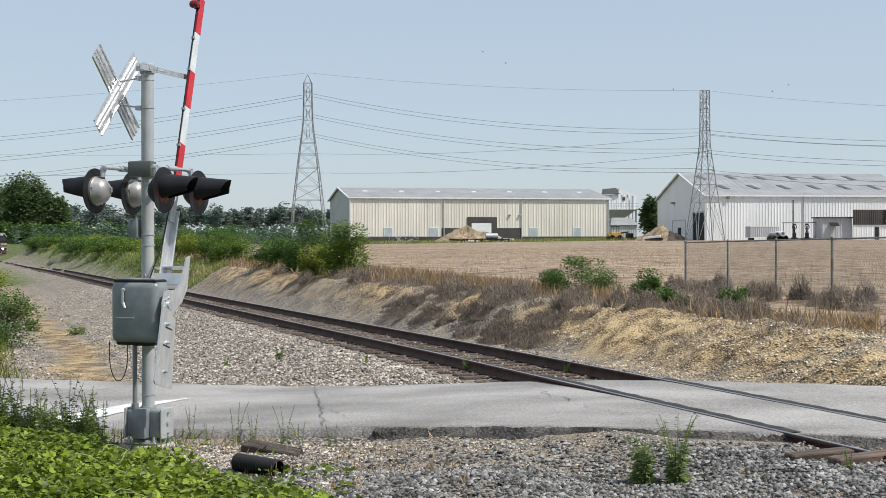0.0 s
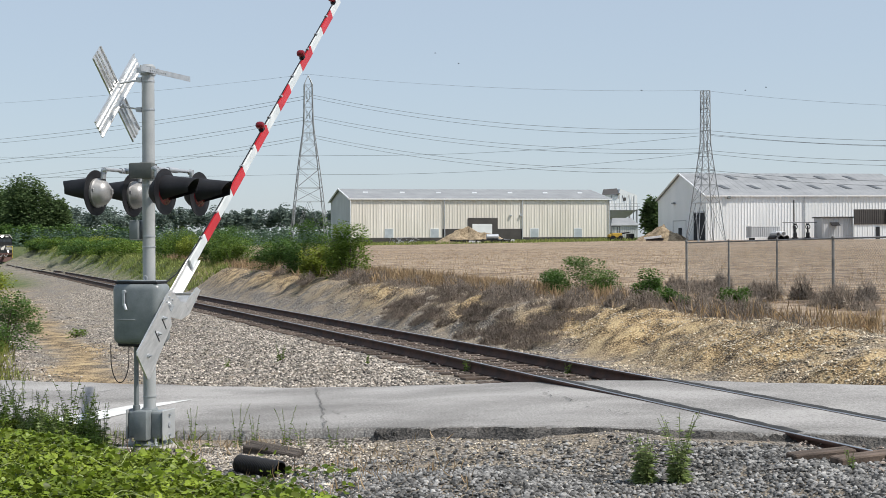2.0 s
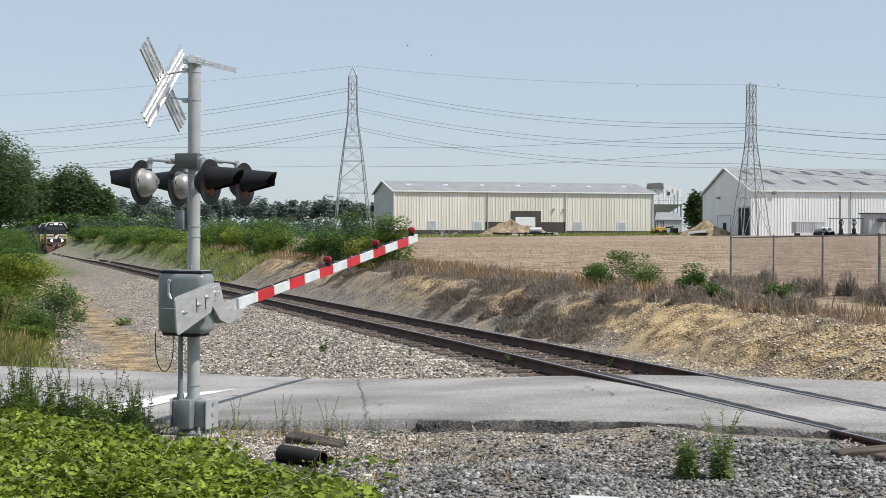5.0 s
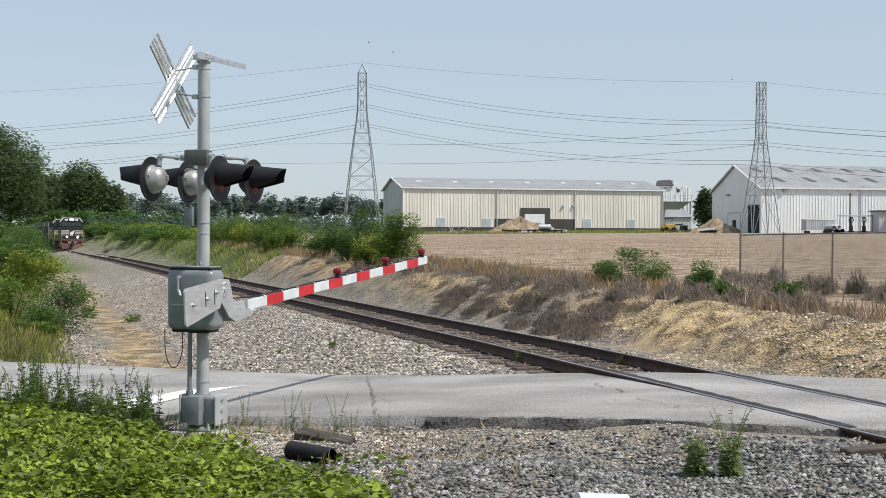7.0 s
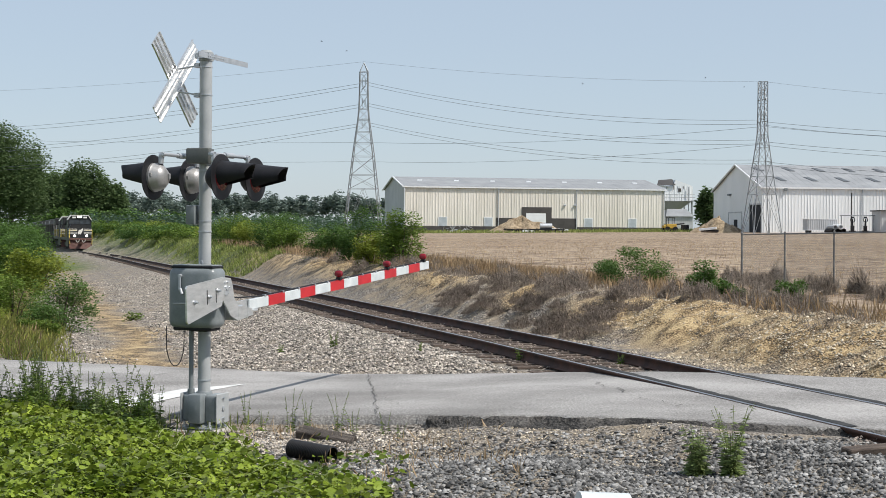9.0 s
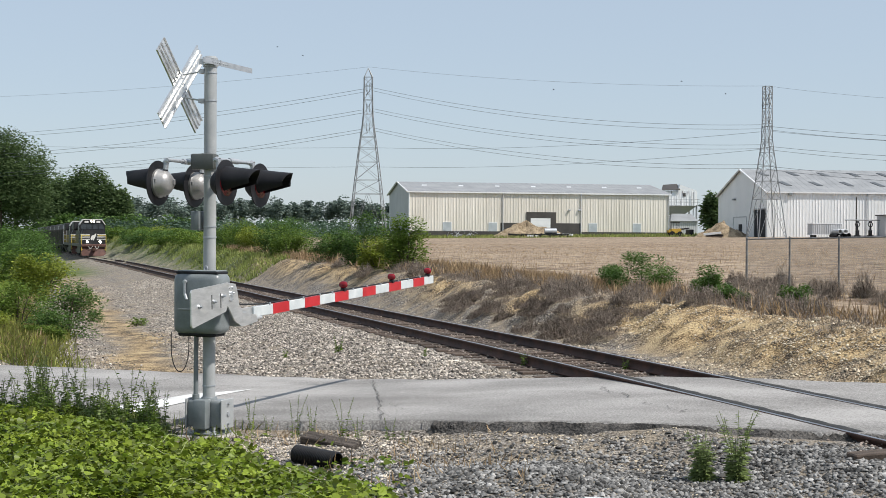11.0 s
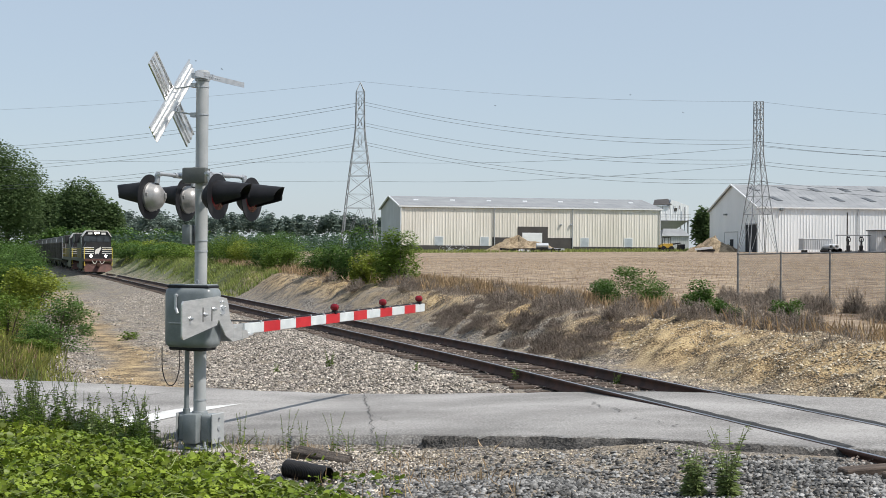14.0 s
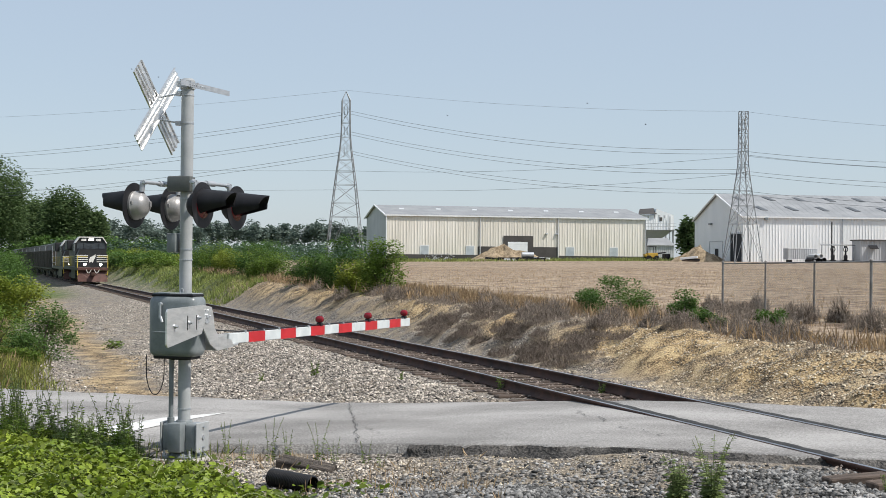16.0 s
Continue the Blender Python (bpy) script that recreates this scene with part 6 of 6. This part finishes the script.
def dead_shrub(x, y, w, h, seed, mat=None):
    """A tangle of bare grey twigs."""
    rng = np.random.default_rng(seed)
    e = empty("dead_shrub", pose(x, y, float(ground_z(x, y)) - 0.04), "bare grey dead shrub of fine twigs on the bank", "shrub", "dead shrubs")
    n = int(600 + 1300 * w)
    a, r = rng.uniform(0, 2 * np.pi, n), np.sqrt(rng.random(n)) * w / 2
    top = h * np.sqrt(np.clip(1.05 - (2 * r / w) ** 2, 0.05, 1)) * (0.8 + 0.3 * np.sin(3 * a + seed))
    hh = rng.uniform(0.12, 0.34, n) * h
    p = np.stack([r * np.cos(a), r * np.sin(a) * 0.8, np.maximum(top - hh, 0) * rng.random(n) ** 0.7], 1)
    V, F = scatter(BLADE_V, BLADE_F, p, np.stack([rng.uniform(0.004, 0.008, n), hh * 0.9, hh], 1), 1.0, rng)
    part("brush", (V, F), mat or M_BRUSH, e)
    b = Mesh()
    for k in range(5):
        q = p[k]
        b.tube((0, 0, -0.05), (q[0] * 0.6, q[1] * 0.6, h * 0.6), 0.012, 0.004, 5)
    part("stem", b, M_BARK, e)
    return e


def build_plants():
    rng = np.random.default_rng(21)
    # vine mat in the foreground
    n = 52000
    x, y = rng.uniform(-6.5, -0.4, n), rng.uniform(10.4, 17.3, n)
    edge = -3.15 - (y - 16.6) * 0.60 + 0.35 * wave(x, y, 1.6, 2)
    edge = edge - 0.45 * smooth(14.8, 16.0, y)
    inside = smooth(0.35, -0.9, x - edge) * smooth(17.0, 16.2, y)
    k = rng.random(n) < np.clip(inside, 0.0, 1)
    x, y, inside = x[k], y[k], inside[k]
    z = ground_z(x, y) + 0.02 + rng.uniform(0.0, 1.0, len(x)) ** 0.9 * (0.05 + 0.27 * inside * np.clip(0.65 + 0.6 * lumps(x, y, 0.7, 61), 0.15, 1.2))
    V, F = scatter(ROUND_V, ROUND_F, np.stack([x, y, z], 1), 0.016 + 0.032 * rng.random(len(x)) ** 1.5, 0.65, rng)
    stuff("vine_mat", V, F, M_VINE, "dense mat of fresh green vine leaves on the verge", "ground cover")
    n = 1500
    x, y = rng.uniform(-3.0, -0.2, n), rng.uniform(12.2, 16.4, n)
    edge = -2.75 - (y - 16.6) * 0.60
    k = (x > edge - 0.3) & (rng.random(n) < smooth(1.3, 0.0, x - edge) * np.clip(0.35 + 1.2 * lumps(x, y, 0.6, 64), 0, 1))
    x, y = x[k], y[k]
    V, F = scatter(ROUND_V, ROUND_F, np.stack([x, y, ground_z(x, y) + 0.02 + 0.07 * rng.random(len(x))], 1), 0.016 + 0.03 * rng.random(len(x)), 0.6, rng)
    stuff("vine_sprigs", V, F, M_VINE, "scattered vine leaves creeping over the gravel", "ground cover")
    # runners
    b = Mesh()
    r2 = random.Random(2)
    for k in range(60):
        px, py = r2.uniform(-5.5, -1.2), r2.uniform(11, 15.5)
        if px > -2.6 - (py - 16.6) * 0.44:
            continue
        a = r2.uniform(0, 6.28)
        pts = []
        for j in range(7):
            pts.append((px, py, float(ground_z(px, py)) + 0.20 + 0.05 * math.sin(j + k)))
            a += r2.uniform(-.5, .5)
            px, py = px + 0.09 * math.cos(a), py + 0.09 * math.sin(a)
        b.pipe(pts, 0.0035, 4)
    tagged(part("vine_runners", b, material("pale_vine_runner", (0.25, 0.30, 0.10), (0.38, 0.42, 0.2), 0.8)), "pale trailing vine runners over the leaves", "vine", kind="stuff")
    n = 15000
    x, y = rng.uniform(-9, -2.2, n), rng.uniform(14.8, 18.0, n)
    w = road_sw(x, y)[1]
    k = (w < -0.15) & (rng.random(n) < smooth(-3.0, -4.2, x) + 0.12 * (x < -1.4))
    blades("verge_grass", x[k], y[k], 0.06, 0.24, 0.006, M_GRASSG, "long green grass between the weeds by the road", 3, 0.6)
    n = 2500
    x, y = rng.uniform(-3.6, 0.8, n), rng.uniform(12.5, 17.2, n)
    w = road_sw(x, y)[1]
    k = (w < -0.1) & (rng.random(n) < 0.25 + 0.5 * wave(x, y, 2.0, 4))
    blades("sparse_grass", x[k], y[k], 0.05, 0.2, 0.008, M_GRASST, "sparse dry grass on the gravel verge", 4, 0.7)
    # tall weeds before the road
    rr = random.Random(7)
    for k in range(56):
        px = rr.uniform(-6.4, -3.15)
        py = 17.15 - (px + 3.0) * 0.33 + rr.uniform(-1.3, 0.15)
        weed(px, py, rr.uniform(0.3, 0.85), 100 + k, "tall slender roadside weed gone to seed", rr.randint(3, 6), 0.06, mat=(M_WEED, M_LEAF)[k % 2])
    for px, py, h in ((-2.3, 17.15, 0.42), (-1.75, 16.75, 0.55), (-1.55, 16.85, 0.38), (-1.15, 16.35, 0.48), (-0.98, 16.3, 0.30), (-0.62, 16.2, 0.28), (-0.45, 15.9, 0.22), (-2.05, 16.6, 0.3), (-2.55, 16.1, 0.25)):
        weed(px, py, h, int(900 + px * 10), "thin dry weed stalk at the road's edge", 3, 0.03)
    for k in range(26):
        px = rr.uniform(-6.8, -3.3)
        py = 17.0 - (px + 3.0) * 0.33 + rr.uniform(-1.2, 0.0)
        bush(px, py, rr.uniform(0.4, 0.8), rr.uniform(0.22, 0.42), 900, 0.04, (M_LEAF, M_VINE, M_LEAFY)[k % 3], "leafy clump of roadside weeds", 500 + k, name="weed_clump")
    weed(2.40, 13.4, 0.56, 41, "bushy green weed growing from the stone", 22, 0.09, spikes=3, mat=M_WEED, wide=0.17)
    weed(2.70, 13.3, 0.70, 43, "tall pale-green weed growing from the stone", 20, 0.08, spikes=7, mat=M_WEED, wide=0.14)
    weed(4.2, 12.9, 0.2, 44, "small pale weed by the rail", 6, 0.04)
    for px, py, h in ((0.9, 26.3, 0.22), (1.35, 24.4, 0.3), (3.35, 23.6, 0.25), (3.0, 24.0, 0.22), (-2.2, 29.5, 0.4), (-3.4, 30.5, 0.25), (-0.4, 26.5, 0.2)):
        weed(px, py, h, int(60 + py * 7), "small tuft of weed by the track", 7, 0.05)
    # dry grass along the top of the bank, dead brush below it
    n = 85000
    v, u = 24 + 75 * rng.random(n) ** 1.3, rng.normal(6.7, 0.9, n)
    x, y = track_xy(u, v)
    w = road_sw(x, y)[1]
    k = (w > ROAD_W + 1.0) & (u > 4.0) & (u < 11) & (rng.random(n) < np.clip(0.65 + 0.8 * wave(x, y, 0.6, 12), 0.15, 1)) & (rng.random(n) < 0.1 + 0.9 * smooth(34, 42, v)) & (u > 5.2 - 0.6 * smooth(45, 60, v))
    blades("dry_grass", x[k], y[k], 0.12, 0.46, 0.008, M_GRASST, "tall dry tan grass along the top of the bank", 6, 0.35)
    n = 40000
    v, u = 25 + 60 * rng.random(n) ** 1.3, rng.normal(5.2, 0.9, n)
    x, y = track_xy(u, v)
    w = road_sw(x, y)[1]
    k = (w > ROAD_W + 0.8) & (u > 3.3 + 1.2 * smooth(38, 30, v)) & (rng.random(n) < np.clip(0.1 + 1.3 * lumps(x, y, 2.5, 71), 0.0, 1))
    blades("dead_brush", x[k], y[k], 0.05, 0.22, 0.006, M_BRUSH, "grey dead brush on the cut bank", 7, 0.9)
    # dead shrubs in clumps of fine twigs
    rb = np.random.default_rng(77)
    for k in range(60):
        vv = 27.5 + 40 * rb.random() ** 1.2
        uu = rb.normal(5.9 - 0.5 * float(smooth(30, 40, vv)), 0.6)
        x, y = (float(q) for q in track_xy(uu, vv))
        if float(road_sw(x, y)[1]) < ROAD_W + 1.5 or (vv < 33 and uu < 5.3):
            continue
        dead_shrub(x, y, rb.uniform(0.6, 1.5), rb.uniform(0.32, 0.68), 700 + k)
    for k in range(50):
        vv = 32.0 + 12 * rb.random()
        x, y = (float(q) for q in track_xy(rb.uniform(2.9, 4.9), vv))
        dead_shrub(x, y, rb.uniform(0.6, 1.3), rb.uniform(0.2, 0.45), 900 + k, M_BRUSHD)
    for k in range(22):
        x, y = 9.3 + rb.uniform(-1.6, 1.2) + 0.21 * 3.0 * (k % 6), 45.2 - 3.0 * (k % 6) + rb.uniform(-1.5, 1.5)
        dead_shrub(x, y, rb.uniform(0.5, 1.1), rb.uniform(0.4, 0.8), 800 + k)
    # stubble over the field
    n = 42000
    x, y = rng.uniform(-8, 40, n), 36 + 110 * rng.random(n) ** 1.4
    u = track_uv(x, y)[0]
    k = (u > 8.6) & (x / y < 0.36)
    y = np.where(k, np.round(y / 0.76) * 0.76 + rng.normal(0, 0.07, n), y)
    blades("crop_stubble", x[k], y[k], 0.04, 0.14, 0.03, M_GRASST, "pale crop stubble left in rows on the field", 16, 0.8)
    # green grass on the far banks and on the spoil bank towards the mast
    n = 36000
    v, u = 80 + 175 * rng.random(n) ** 1.3, rng.uniform(1.9, 7, n)
    x, y = track_xy(u, v)
    blades("bank_grass", x, y, 0.10, 0.36, 0.045, M_GRASSG, "green grass on the bank beside the track", 8, 0.7)
    n = 30000
    v, u = 52 + 60 * rng.random(n), rng.normal(6.6, 0.9, n)
    x, y = track_xy(u, v)
    k = (u > 4.6) & (u < 9.5) & (rng.random(n) < np.clip(0.5 + 1.1 * lumps(x, y, 3.0, 81), 0, 1))
    blades("crest_grass", x[k], y[k], 0.2, 0.6, 0.016, M_GRASST, "pale dry grass between the bushes on the bank", 18, 0.5)
    n = 42000
    v, u = 24 + 80 * rng.random(n) ** 1.5, -7.6 - 9 * rng.random(n)
    x, y = track_xy(u, v)
    w = road_sw(x, y)[1]
    k = (w > ROAD_W + 1.2) & (rng.random(n) < smooth(-7.6, -9.2, u + 0.8 * wave(x, y, 0.7, 8)))
    blades("rough_grass", x[k], y[k], 0.08, 0.34, 0.012, M_GRASSG, "rough yellow-green grass on the low bank", 9, 0.7)
    n = 22000
    v, u = 25 + 22 * rng.random(n), -7.8 - 7 * rng.random(n)
    x, y = track_xy(u, v)
    k = (road_sw(x, y)[1] > ROAD_W + 0.9) & (rng.random(n) < smooth(-7.6, -8.8, u + 0.8 * lumps(x, y, 2.0, 8)))
    blades("bank_edge_grass", x[k], y[k], 0.10, 0.42, 0.010, M_GRASSY, "tall yellow-green grass on the low bank by the road", 19, 0.6)
    n = 6000
    v, u = 24 + 40 * rng.random(n), -8.5 - 6 * rng.random(n)
    x, y = track_xy(u, v)
    k = road_sw(x, y)[1] > ROAD_W + 1.0
    blades("dry_tufts", x[k], y[k], 0.12, 0.4, 0.009, M_GRASST, "dry tufts among the rough grass", 10, 0.4)

    # bushes on the field's edge
    def edge_xy(r, u):
        yy = (u + 8.965) / (TC * r + TS)
        return r * yy, yy

    for i, (r, u, w, h, m, lb) in enumerate((
            (-0.027, 5.4, 2.0, 2.45, M_LEAF, "full glossy green bush on the bank"), (-0.036, 6.4, 1.5, 1.9, M_LEAFD, "dense dark green bush on the bank"),
            (-0.0545, 5.4, 1.9, 2.6, M_LEAFD, "upright dark green bush on the bank"), (-0.047, 4.9, 1.5, 1.5, M_LEAFY, "low yellow-green bush on the bank"),
            (-0.076, 5.5, 2.4, 2.1, M_LEAFD, "rounded green bush on the bank"), (-0.084, 6.5, 1.8, 1.6, M_LEAF, "rounded green bush on the bank"),
            (-0.108, 5.6, 2.6, 2.0, M_LEAF, "spreading green bush on the bank"), (-0.120, 5.6, 3.0, 2.5, M_LEAFD, "spreading green bush on the bank"),
            (-0.131, 6.0, 3.0, 2.2, M_LEAFY, "yellow-green bush on the bank"), (-0.141, 6.2, 3.4, 2.6, M_LEAF, "green bush on the bank"),
            (-0.152, 6.0, 3.4, 2.6, M_LEAFD, "green bush on the bank"), (-0.112, 8.5, 4.0, 2.6, M_LEAFD, "green bush on the bank"))):
        x, y = edge_xy(r, u)
        bush(x, y, w * 1.15, h * 1.0, int(4200 + 1900 * w), 0.095, m, lb, 30 + i)
    for i, (r, u, w, h, lb) in enumerate(((0.1357, 7.6, 2.0, 0.95, "low spreading green bush at the field's edge"), (0.116, 7.9, 1.0, 0.7, "low green bush at the field's edge"),
                                          (0.1800, 6.9, 0.8, 0.85, "small green bush at the field's edge"), (0.199, 7.0, 0.75, 0.5, "small green bush at the field's edge"),
                                          (0.242, 7.2, 0.6, 0.6, "small green bush under the fence"))):
        x, y = edge_xy(r, u)
        bush(x, y, w * 1.2, h * 1.3, int(2600 + 3400 * w), 0.055, M_LEAFD, lb, 60 + i)
    # thicket beyond, where the bank is green
    rr = random.Random(12)
    for k in range(40):
        r = rr.uniform(-0.243, -0.150)
        u = rr.uniform(5.5, 13)
        x, y = edge_xy(r, u)
        if y > 230:
            continue
        h = rr.uniform(2.0, 3.6)
        bush(x, y, rr.uniform(3.2, 5.5), h * 0.52, 3600, 0.17, (M_LEAF, M_LEAFD, M_LEAFY, M_LEAFD)[k % 4], "green thicket bush beside the track", 200 + k, name="bush")
    for k in range(34):
        v = 112 + 150 * rr.random()
        x, y = (float(q) for q in track_xy(rr.uniform(3.4, 6.5), v))
        bush(x, y, rr.uniform(2.2, 4.2), rr.uniform(0.9, 2.0), 1800, 0.17, (M_LEAF, M_LEAFD, M_LEAFD)[k % 3], "low green bush close beside the track", 250 + k, name="bush")
    # bushes on the other side
    for i, (x, y, w, h, m, lb) in enumerate(((-16.9, 60, 2.6, 2.3, M_LEAFY, "yellow-green bush on the low bank"), (-18.4, 62, 2.4, 2.0, M_LEAF, "green bush on the low bank"), (-10.2, 38.5, 2.1, 1.95, M_LEAFD, "dense green bush on the low bank"),
                                             (-11.2, 37.6, 1.8, 1.5, M_LEAF, "green bush on the low bank"), (-13.6, 39, 2.2, 1.5, M_LEAFY, "yellow-green bush on the low bank"), (-12.3, 36.5, 1.4, 1.2, M_LEAFD, "green bush on the low bank"), (-15.5, 47, 2.6, 1.6, M_LEAFY, "yellow-green bush on the low bank"),
                                             (-22.0, 75, 3.4, 2.6, M_LEAFD, "green bush on the low bank"), (-29.5, 102, 4.6, 3.6, M_LEAFD, "large dark bush below the trees"), (-34.5, 118, 5.0, 3.8, M_LEAFD, "large dark bush below the trees"))):
        bush(x, y, w, h, int(3400 + 1500 * w), 0.065 if y < 50 else 0.12, m, lb, 80 + i)
    for i, (x, y, w, h) in enumerate(((-47.5, 152, 7, 4.2), (-52.5, 160, 8, 5.0), (-58, 168, 9, 5.5), (-56, 158, 8, 4.5), (-65, 176, 9, 6), (-49.5, 170, 6, 4.5), (-72, 190, 9, 7))):
        bush(x, y, w, h, 5200, 0.26, M_LEAFD, "dark undergrowth below the trees", 400 + i)
    for i in range(9):
        bush(-150 + 8.5 * i, 470 + 3 * (i % 3), 13, 8, 1500, 1.2, M_LEAFD, "dark shrubs at the edge of the woods", 420 + i)
    for i, (x, y, w, h, m) in enumerate(((-10.0, 36.2, 1.6, 0.9, M_LEAFD), (-11.3, 34.5, 1.8, 0.9, M_LEAFY), (-12.6, 35.5, 2.0, 1.3, M_LEAF), (-9.6, 34.2, 1.2, 0.5, M_LEAF), (-11.9, 32.0, 1.6, 0.7, M_LEAFY), (-13.5, 43, 2.0, 1.2, M_LEAF))):
        bush(x, y, w, h, 4200, 0.055, m, "leafy green growth on the low bank", 150 + i)
    bush(-11.3, 46.5, 0.7, 0.5, 500, 0.07, M_LEAFD, "small weed bush in the ditch", 95)
    bush(-9.3, 43.5, 0.6, 0.4, 400, 0.07, M_LEAF, "small weed bush in the ditch", 96)
    # trees left of the track and woods behind
    for i, (x, y, z, w, h, n) in enumerate(((-94, 302, 0.0, 24.0, 25.0, 52000), (-116, 308, 0.3, 24, 27.0, 30000), (-104, 290, 0.0, 15, 15.0, 16000))):
        tree(x, y, z, w, h, n, 0.52, M_TREE, "big dark green broadleaf tree beside the track", 300 + i)
    for i, (x, y, w, h) in enumerate(((-121, 490, 20, 26), (-113, 492, 12, 18), (-134, 500, 20, 23), (-148, 495, 22, 28), (-128, 505, 14, 24))):
        tree(x, y, 1.0, w, h, 16000, 0.9, M_TREE, "broadleaf tree at the edge of the woods", 320 + i)
    bushpos = ((48.3, 262, 3.6, 9.0), (50.5, 264, 4.5, 7), (63.0, 262, 6, 11.0))
    for i, (x, y, w, h) in enumerate(bushpos):
        tree(x, y, 2.0, w, h, 3500, 0.7, M_TREE, "dark tree behind the white barn", 340 + i)
    # distant woods: tall broken line, and a lower plantation before it
    P, S = [], []
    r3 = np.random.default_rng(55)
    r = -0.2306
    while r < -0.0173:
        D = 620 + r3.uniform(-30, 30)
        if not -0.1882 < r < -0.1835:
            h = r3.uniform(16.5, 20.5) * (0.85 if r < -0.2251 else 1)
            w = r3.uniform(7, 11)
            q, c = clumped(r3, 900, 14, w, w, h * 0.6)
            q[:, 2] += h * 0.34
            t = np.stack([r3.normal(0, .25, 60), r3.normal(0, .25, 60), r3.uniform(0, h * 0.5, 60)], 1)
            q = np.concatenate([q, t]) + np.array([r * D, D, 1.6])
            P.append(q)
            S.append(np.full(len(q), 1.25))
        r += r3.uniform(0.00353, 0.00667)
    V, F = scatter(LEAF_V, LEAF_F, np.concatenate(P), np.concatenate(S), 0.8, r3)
    stuff("far_woods", V, F, M_FARTREE, "distant line of tall trees with haze in their leaf colour", "woods")
    P = []
    for k in range(900):
        D = r3.uniform(430, 600)
        r = r3.uniform(-0.26, -0.015)
        h = r3.uniform(4.2, 6.8)
        q = r3.random((42, 3))
        f = q[:, 2]
        a = q[:, 0] * 6.28
        rad = 1.7 * (1.02 - f) * q[:, 1] ** 0.5
        P.append(np.stack([r * D + rad * np.cos(a), D + rad * np.sin(a), 1.5 + h * f], 1))
    P = np.concatenate(P)
    V, F = scatter(LEAF_V, LEAF_F, P, np.full(len(P), 0.95), 0.6, r3)
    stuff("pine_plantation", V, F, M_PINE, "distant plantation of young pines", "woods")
    n = 9000
    x, y = r3.uniform(-14, 48, n), r3.uniform(212, 231, n)
    blades("yard_grass", x, y, 0.15, 0.6, 0.10, M_GRASSG, "rough grass along the warehouse yard", 14, 0.4)


build_plants()


# ---- birds ----
def bird(m):
    e = Mesh().add([(0, -0.22, 0), (0.05, 0, 0.04), (0, 0.2, 0), (-0.05, 0, 0.04), (0, 0, -0.05), (0.42, -0.05, 0.14), (0.2, 0.1, 0.1), (-0.42, -0.05, 0.14), (-0.2, 0.1, 0.1)],
                   [(0, 1, 4), (1, 2, 4), (2, 3, 4), (3, 0, 4), (0, 3, 1), (1, 3, 2), (1, 5, 6), (3, 8, 7)])
    e.v = [(x * 0.5, y * 0.5, z * 0.5) for x, y, z in e.v]
    ob = part("bird", e, M_BLACK)
    ob.matrix_world = m
    return tagged(ob, "small dark bird flying over the field", "bird", "birds")


BIRDS = [(bird(Matrix()), a, b) for a, b in (((8, 120, 18), (-24, 118, 17.5)), ((10, 121, 17.2), (-22, 119, 17.0)), ((26, 130, 16), (2, 128, 15)), ((34, 126, 15.4), (14, 124, 15.8)), ((36, 128, 16.2), (20, 130, 14.6)))]


# ---- everything that moves ----
def motions():
    walk(GATE, [(t, pose(0, -0.25, 1.63, a)) for t, a in GATE_ANGLES])
    for thing, back in TRAIN:
        walk(thing, train_rows(back))
    for ob, a, b in BIRDS:
        walk(ob, [(0, pose(*a, 0, 0, 80)), (16, pose(*b, 0, 0, 80))])


motions()
